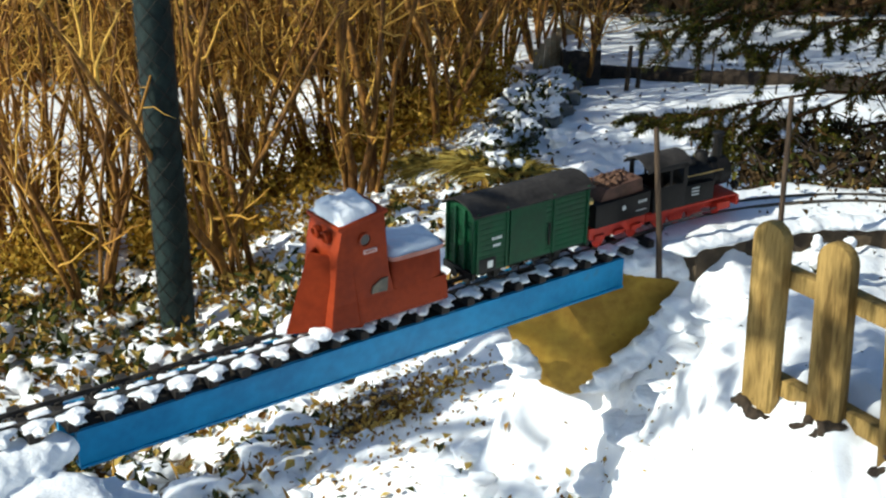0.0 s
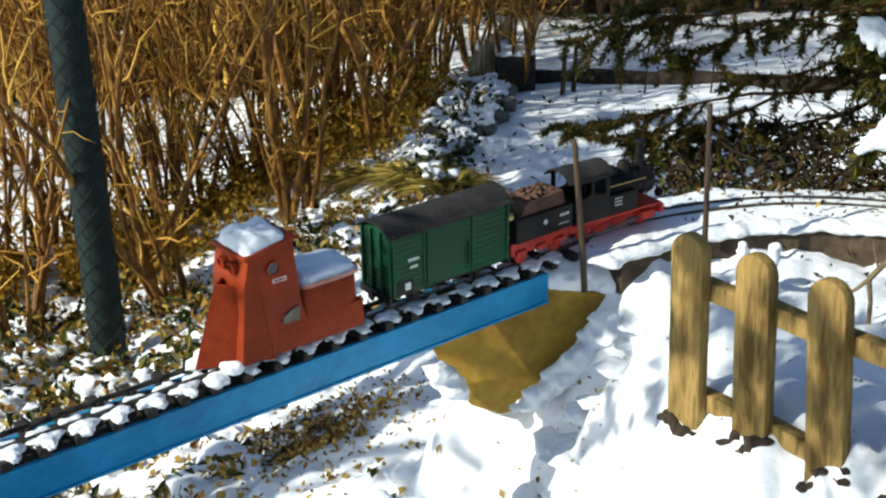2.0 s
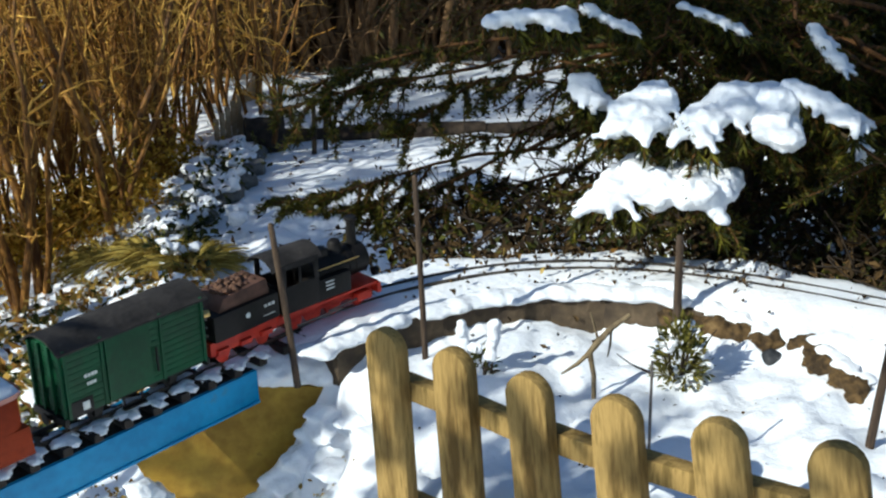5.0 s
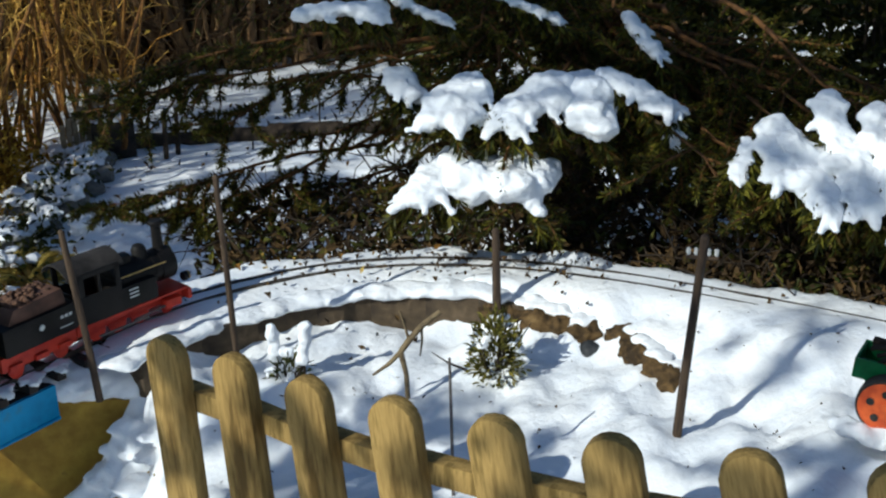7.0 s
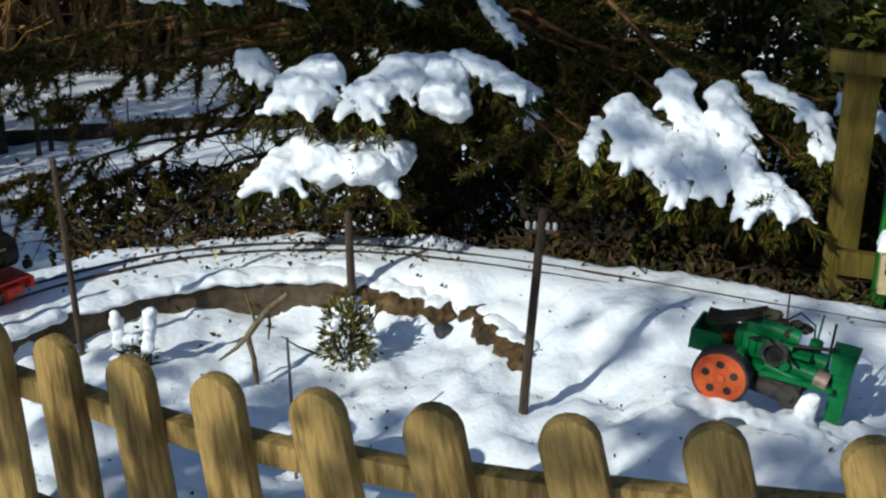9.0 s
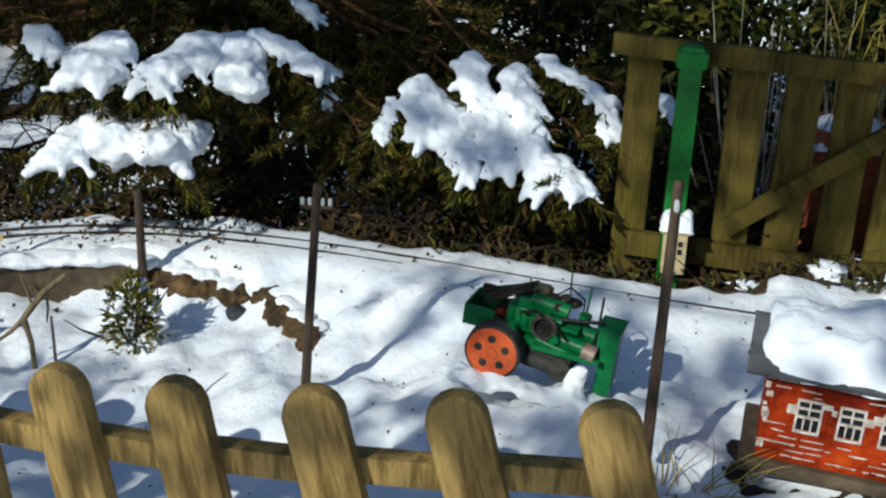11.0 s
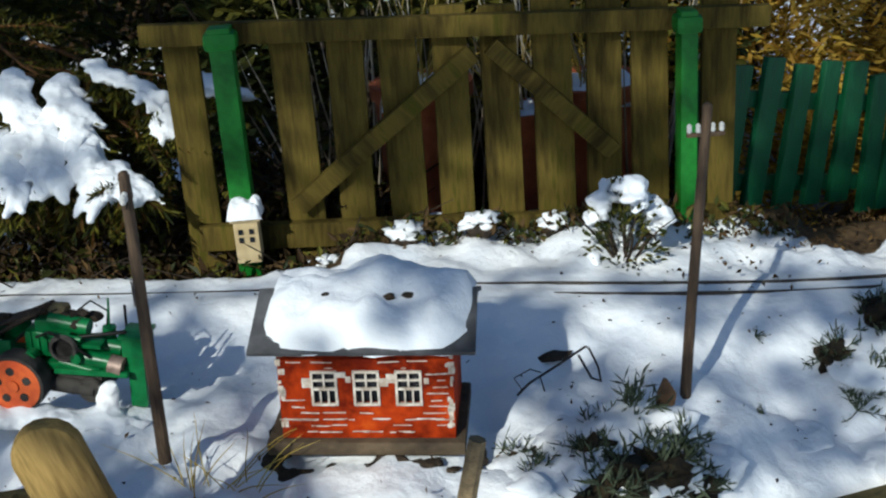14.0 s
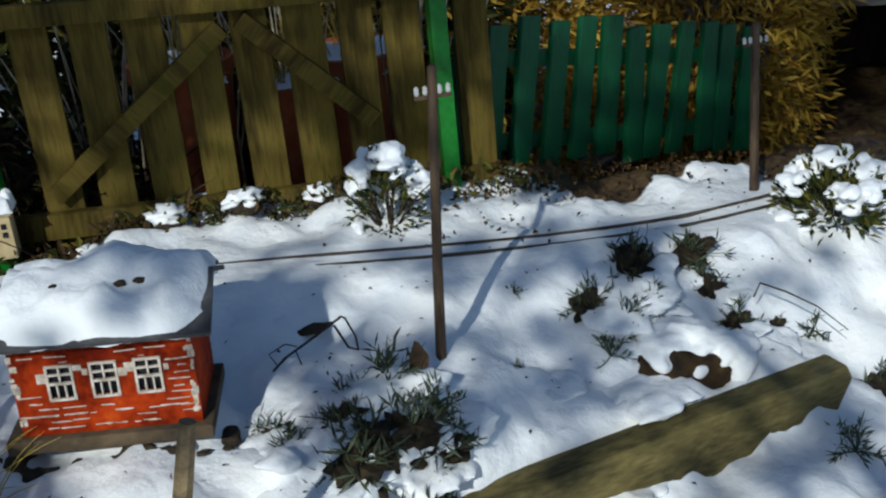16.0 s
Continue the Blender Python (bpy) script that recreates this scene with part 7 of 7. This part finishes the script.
# ---- wire basket and dry leaf ----
bask = thing("wire_frame", Matrix.Translation((1.655, 1.02, 0.540)) @ Matrix.Rotation(-0.25, 4, "Z"), "bent dark wire frame lying on the snow", "wire frame")
bm = bmesh.new()
add_tube(bm, [(-0.055, -0.012, -0.004), (-0.03, -0.006, 0.006), (0.02, 0.0, 0.016), (0.078, 0.006, 0.030), (0.083, 0.004, 0.026), (0.088, -0.012, 0.0), (0.080, -0.03, -0.014), (0.066, -0.026, -0.006), (0.062, 0.002, 0.022)], 0.0019, 6)
add_tube(bm, [(-0.045, -0.01, 0.0), (-0.05, 0.004, 0.016), (-0.02, 0.008, 0.020), (-0.004, 0.002, 0.012)], 0.0010, 5)
add_tube(bm, [(-0.01, -0.004, 0.010), (-0.008, -0.012, -0.012)], 0.0012, 5)
part("wire", bm, SLEEPER, bask)
dl = thing("dry_leaf", Matrix.Translation((1.722, 0.848, ground_z(1.722, 0.848) + 0.01)), "curled brown dry leaf standing in snow", "leaf")
bm = bmesh.new()
add_prism(bm, [(-0.014, 0.0), (0.014, 0.0), (0.017, 0.018), (0.004, 0.042), (-0.002, 0.046), (-0.012, 0.022)], 0.0025, Matrix.Rotation(-0.6, 4, "Z"))
part("blade", bm, mat("brown_leaf", (0.09, 0.05, 0.025), (0.18, 0.10, 0.05), 60, 0.7, 0.4), dl)

pit = thing("dry_leaf", Matrix.Translation((1.739, 1.087, ground_z(1.739, 1.087) + 0.003)) @ Matrix.Rotation(-0.5, 4, "Z"), "dark flat fallen leaf lying on the snow", "leaf")
bm = bmesh.new()
add_ball(bm, (0, 0, 0), 0.022, 2, (1.5, 0.7, 0.22), 0.6, 3)
part("blade", bm, DARKBARK, pit)

ob = thing("thin_twig", Matrix.Translation((2.295, 0.599, 0.470)), "thin dark dead stem trailing over the snow", "twig")
s_ = Soup()
d = Vector((0.010, -0.148, -0.050))
s_.tube([(-0.012, 0.005, -0.01), (0, 0, 0.012), d * 0.3 + Vector((0, 0, 0.020)), d * 0.65 + Vector((0, 0, 0.022)), d + Vector((0, 0, 0.008))], [0.0016, 0.0016, 0.0015, 0.0013, 0.0008], 5)
mesh_part("stem", s_.mesh("stem", DARKBARK), ob)

# ---- wrapped post by the hedge ----
post = thing("mesh_wrapped_post", Matrix.Translation((-1.665, 4.26, -0.9)), "dark blue-green post wrapped in wire mesh", "post")
bm = bmesh.new()
add_lathe(bm, [(0.070, 0), (0.068, 1.2), (0.066, 2.6)], 20)
part("post", bm, mat("dark_blue_green_bark", (0.004, 0.011, 0.010), (0.012, 0.026, 0.024), 10, 0.7, 0.5, fine=60), post)
s_ = Soup()
for sgn in (-1, 1):
    for k in range(6):
        s_.tube([(0.0725 * math.cos(sgn * a + k * math.pi / 3), 0.0725 * math.sin(sgn * a + k * math.pi / 3), a * 0.085) for a in np.arange(0, 30, 0.25)], 0.0016, 3)
mesh_part("wire_mesh", s_.mesh("wire_mesh", SLEEPER), post)

# ---- things farther off ----
boxm = mat("pale_slat_wood", (0.30, 0.22, 0.12), (0.48, 0.38, 0.24), 10, 0.8, 0.3)
fb = thing("wooden_compost_box", Matrix.Translation((0.06, 6.75, ground_z(0.06, 6.75))), "slatted pale wooden compost box with snow on its lid", "compost box")
for k in range(8):
    bm = bmesh.new()
    add_box(bm, 0.03, 0.02, 0.20 + 0.025 * k, Matrix.Translation((-0.13 + 0.034 * k, -0.05 + 0.03 * k, 0.10 + 0.0125 * k)), 0.003)
    part("slat", bm, boxm, fb)
bm = bmesh.new()
add_box(bm, 0.22, 0.3, 0.22, Matrix.Translation((0.13, 0.05, 0.10)), 0.01)
part("bin", bm, SLEEPER, fb, "dark bin")
snow_cap("lid_snow", fb, 0.13, 0.05, 0.205, 0.23, 0.3, 0.04, 1.7)
for k, (x, y, sz) in enumerate(((-0.22, 5.52, 0.07), (-0.10, 5.75, 0.09), (0.0, 6.0, 0.08), (-0.30, 5.75, 0.07), (0.05, 6.3, 0.09), (-0.18, 6.1, 0.08), (-0.33, 5.25, 0.06), (0.10, 6.55, 0.07))):
    ob = thing("path_edge_stone", Matrix.Translation((x, y, ground_z(x, y))), "dark edging stone with a cap of snow", "stone", "path edge stones")
    bm = bmesh.new()
    add_ball(bm, (0, 0, 0.02), sz, 2, (1.2, 1, 0.7), 0.5, 2)
    part("stone", bm, STONE, ob)
    bm = bmesh.new()
    add_ball(bm, (0, 0, 0.02 + sz * 0.55), sz * 0.85, 2, (1.1, 0.95, 0.42), 0.4, 2)
    part("snow_cap", bm, SNOW, ob, "", 0)
verge = thing("path_verge_cover", Matrix.Identity(4), "dark low evergreen growth with snow along the path", "ground cover", kind="stuff")
s_ = Soup()
bm = bmesh.new()
for _ in range(800):
    f = r.random()
    x, y = -0.36 + 0.42 * f + r.gauss(0, 0.07), 4.9 + 1.8 * f + r.gauss(0, 0.1)
    s_.leaf(Vector((x, y, ground_z(x, y) + r.uniform(0, 0.12))), rand_dir(r), rand_dir(r, 1), r.uniform(0.03, 0.06), r.uniform(0.015, 0.03), 0.3)
    if r.random() < 0.045:
        for _ in range(4):
            add_ball(bm, (x + r.gauss(0, 0.03), y + r.gauss(0, 0.03), ground_z(x, y) + r.uniform(0.05, 0.11)), r.uniform(0.016, 0.034), 2, (1.3, 1.1, 0.6), 0.6, 3)
mesh_part("foliage", s_.mesh("foliage", GREENLEAF, False), verge)
melt(part("snow_lump", bm, SNOW, verge, "", 0), 0.009, 0.022)
s_ = Soup()
for _ in range(700):
    x, y = r.uniform(-0.1, 2.2), r.uniform(3.6, 8.0)
    s_.leaf(Vector((x, y, ground_z(x, y) + 0.004)), rand_dir(r), rand_dir(r, 3), r.uniform(0.02, 0.06), r.uniform(0.01, 0.03), 0.3)
mesh_part("crumb", s_.mesh("crumb", CRUMB, False), litter)
edge = thing("far_log_edging", Matrix.Identity(4), "dark low log edging across the snowy garden", "edging")
ep = spline([(0.22, 6.95, 0), (0.8, 6.82, 0), (1.35, 6.66, 0), (2.4, 6.55, 0), (3.6, 6.6, 0)], 0.42)
for a, b in zip(ep, ep[1:]):
    bm = bmesh.new()
    p = (a + b) / 2
    add_cyl(bm, (-(b - a).length / 2, 0, 0), ((b - a).length / 2, 0, 0), 0.055, seg=12)
    part("log", bm, DARKBARK, edge, m=Matrix.Translation((p.x, p.y, ground_z(p.x, p.y) + 0.02)) @ Matrix.Rotation(math.atan2((b - a).y, (b - a).x), 4, "Z"))
for x, y in ((0.44, 6.55), (0.51, 6.6), (0.9, 6.5), (1.25, 6.4)):
    stake("garden_stake", (x, y, ground_z(x, y)), (x + 0.01, y, ground_z(x, y) + 0.26), 0.014 if x < 0.7 else 0.005, DARKBARK, "dark stake in the far snow", "stake")
TERRA = mat("terracotta", (0.30, 0.075, 0.03), (0.45, 0.13, 0.05), 12, 0.8, 0.3)
for k, (s, b, w, h) in enumerate(((0.36, 0.30, 0.20, 0.36), (0.56, 0.24, 0.14, 0.30), (0.72, 0.28, 0.22, 0.34))):
    p = GA + GD * s + GN * b
    ob = thing("terracotta_planter", Matrix.Translation((p.x, p.y, 0.40)) @ Matrix.Rotation(GANG, 4, "Z"), "terracotta planter with snow and dead stalks", "planter", "planters behind the gate")
    bm = bmesh.new()
    add_lathe(bm, [(w * 0.42, -0.2), (w * 0.5, h), (w * 0.55, h), (w * 0.55, h + 0.03), (w * 0.48, h + 0.03), (w * 0.46, h - 0.02)], 24)
    part("pot", bm, TERRA, ob)
    snow_cap("snow", ob, 0, 0, h - 0.01, w * 0.9, w * 0.9, 0.05, 8.0 + k)
    s_ = Soup()
    for _ in range(24):
        s_.tube(wander((r.gauss(0, w * 0.15), r.gauss(0, w * 0.15), h), (r.gauss(0, 0.3), r.gauss(0, 0.3), 1), r.uniform(0.15, 0.35), 5, 0.2), [0.002, 0.002, 0.002, 0.0015, 0.001, 0.0006], 3)
    tagged(mesh_part("dead_growth", s_.mesh("dead_growth", DRYGRASS), ob), kind="stuff")
for x, y, n, w, mm, lab in ((3.02, 1.84, 7000, 0.42, GOLDLEAF, "yellow-brown conifer hedge behind the paling fence"), (3.9, 1.6, 5000, 0.45, GOLDLEAF, "yellow-brown conifer hedge behind the paling fence"), (2.35, 3.15, 8000, 0.5, GREENLEAF, "dark evergreen shrub behind the gate"), (1.75, 4.3, 9000, 0.6, GREENLEAF, "dark evergreen shrub behind the spruce"), (2.3, 4.1, 9000, 0.6, GREENLEAF, "dark evergreen shrub behind the spruce"), (3.2, 3.4, 9000, 0.6, GREENLEAF, "dark evergreen shrub behind the spruce"), (3.4, 2.4, 7000, 0.5, GOLDLEAF, "yellow-brown conifer hedge behind the paling fence"),
                            (2.35, 2.3, 8000, 0.42, GREENLEAF, "dark evergreen shrub behind the gate"), (2.75, 1.95, 8000, 0.42, GREENLEAF, "dark evergreen shrub behind the gate"), (3.62, 1.38, 3200, 0.26, GOLDLEAF, "yellow-brown conifer hedge behind the paling fence"), (5.3, 2.4, 1800, 0.4, GREENLEAF, "dark evergreen shrub at the garden's edge")):
    ob = thing("evergreen_shrub", Matrix.Translation((x, y, 0.0)), lab, "shrub", "shrubs behind the fence")
    s_ = Soup()
    for _ in range(n):
        d = rand_dir(r)
        p = Vector((d.x * w, d.y * w, 0.75 + d.z * 0.75)) * (0.55 + 0.45 * r.random() ** 0.4)
        p += Vector((1, 1, 1)) * 0.1 * noise.noise(p * 3)
        if mm is GOLDLEAF:
            for _ in range(3):
                s_.blade(p + rand_dir(r) * 0.05, (d + rand_dir(r) * 0.9).normalized(), rand_dir(r, 0.7), r.uniform(0.03, 0.06), r.uniform(0.006, 0.012))
        else:
            s_.leaf(p, (d + rand_dir(r) * 0.7).normalized(), rand_dir(r, 0.7), r.uniform(0.035, 0.07), r.uniform(0.016, 0.03), 0.3)
    tagged(mesh_part("foliage", s_.mesh("foliage", mm, False), ob), kind="stuff")
    s_ = Soup()
    for _ in range(10):
        s_.tube(wander((0, 0, -0.3), (r.gauss(0, 0.07), r.gauss(0, 0.07), 1), 1.4, 6, 0.05), [0.016, 0.014, 0.012, 0.01, 0.008, 0.005, 0.003], 5)
    tagged(mesh_part("branchwork", s_.mesh("branchwork", DARKBARK), ob), kind="stuff")

# ---- shed at the garden's edge ----
GREYBOARD = mat("grey_shed_board", (0.10, 0.095, 0.09), (0.20, 0.19, 0.18), 8, 0.8, 0.3, stretch=(1, 1, 5), vary=0.15)
shed = thing("garden_shed", Matrix.Translation((4.42, 1.28, 0.0)) @ Matrix.Rotation(-1.02, 4, "Z"), "grey weathered garden shed with a dark open doorway", "shed")
for k, (x, z, w, h) in enumerate(((-0.45, 0.2, 0.5, 1.0), (0.0, 0.56, 0.4, 0.28), (0.45, 0.2, 0.5, 1.0))):
    bm = bmesh.new()
    add_box(bm, w, 0.03, h, Matrix.Translation((x, 0, z)), 0.004)
    part("front_panel", bm, GREYBOARD, shed)
for x, y, w, d in ((-0.69, 0.3, 0.02, 0.57), (0.69, 0.3, 0.02, 0.57), (0, 0.6, 1.4, 0.02)):
    bm = bmesh.new()
    add_box(bm, w, d, 1.0, Matrix.Translation((x, y, 0.2)), 0.004)
    part("wall_panel", bm, DARKBARK, shed)
bm = bmesh.new()
add_box(bm, 1.5, 0.75, 0.03, Matrix.Translation((0, 0.3, 0.72)), 0.004)
part("roof", bm, ROOF_DARK, shed)

# ---- bare wood along the end of the garden ----
WOODBARK = mat("brown_wood_bark", (0.06, 0.034, 0.015), (0.19, 0.11, 0.045), 10, 0.85, 0.4, fine=60, stretch=(2, 2, 0.5))
wood = thing("far_bare_wood", Matrix.Identity(4), "tangled brown bare trees along the end of the garden", "trees", kind="stuff")
s_ = Soup()
for k in range(1000):
    f = r.random()
    x, y = -4.5 + 14.5 * f, 9.0 + abs(r.gauss(0, 0.5)) - 0.1
    z = ground_z(x, y) - 0.05
    pts = wander((x, y, z), (r.gauss(0, 0.2), r.gauss(0, 0.2), 1), r.uniform(1.5, 3.2), 7, 0.10, 0.04)
    t0 = r.uniform(0.012, 0.06)
    s_.tube(pts, [t0 * (1 - 0.11 * i) for i in range(8)], 5)
    for _ in range(9):
        i = r.randint(0, 6)
        s_.tube(wander(pts[i], (r.gauss(0, 1), r.gauss(0, 1), r.uniform(0.1, 1.0)), r.uniform(0.3, 0.9), 4, 0.2), [0.012, 0.010, 0.008, 0.006, 0.003], 3)
mesh_part("branchwork", s_.mesh("branchwork", WOODBARK), wood)

# ---- dark growth along the foot of the gate ----
foot_cover = thing("gate_foot_cover", Matrix.Identity(4), "dark low growth and dead leaves along the gate's foot", "ground cover", kind="stuff")
s_, g_ = Soup(), Soup()
for _ in range(1100):
    p = GA + GD * r.uniform(-0.05, 1.05) - GN * (0.02 + abs(r.gauss(0, 0.035)))
    q = Vector((p.x, p.y, ground_z(p.x, p.y) + r.uniform(0.0, 0.035)))
    (g_ if r.random() < 0.5 else s_).leaf(q, rand_dir(r, 0.3), rand_dir(r, 1), r.uniform(0.012, 0.032), r.uniform(0.006, 0.014), 0.3)
mesh_part("dead_leaf_cover", s_.mesh("dead_leaf_cover", CRUMB, False), foot_cover)
mesh_part("green_leaf_cover", g_.mesh("green_leaf_cover", GREENLEAF, False), foot_cover)
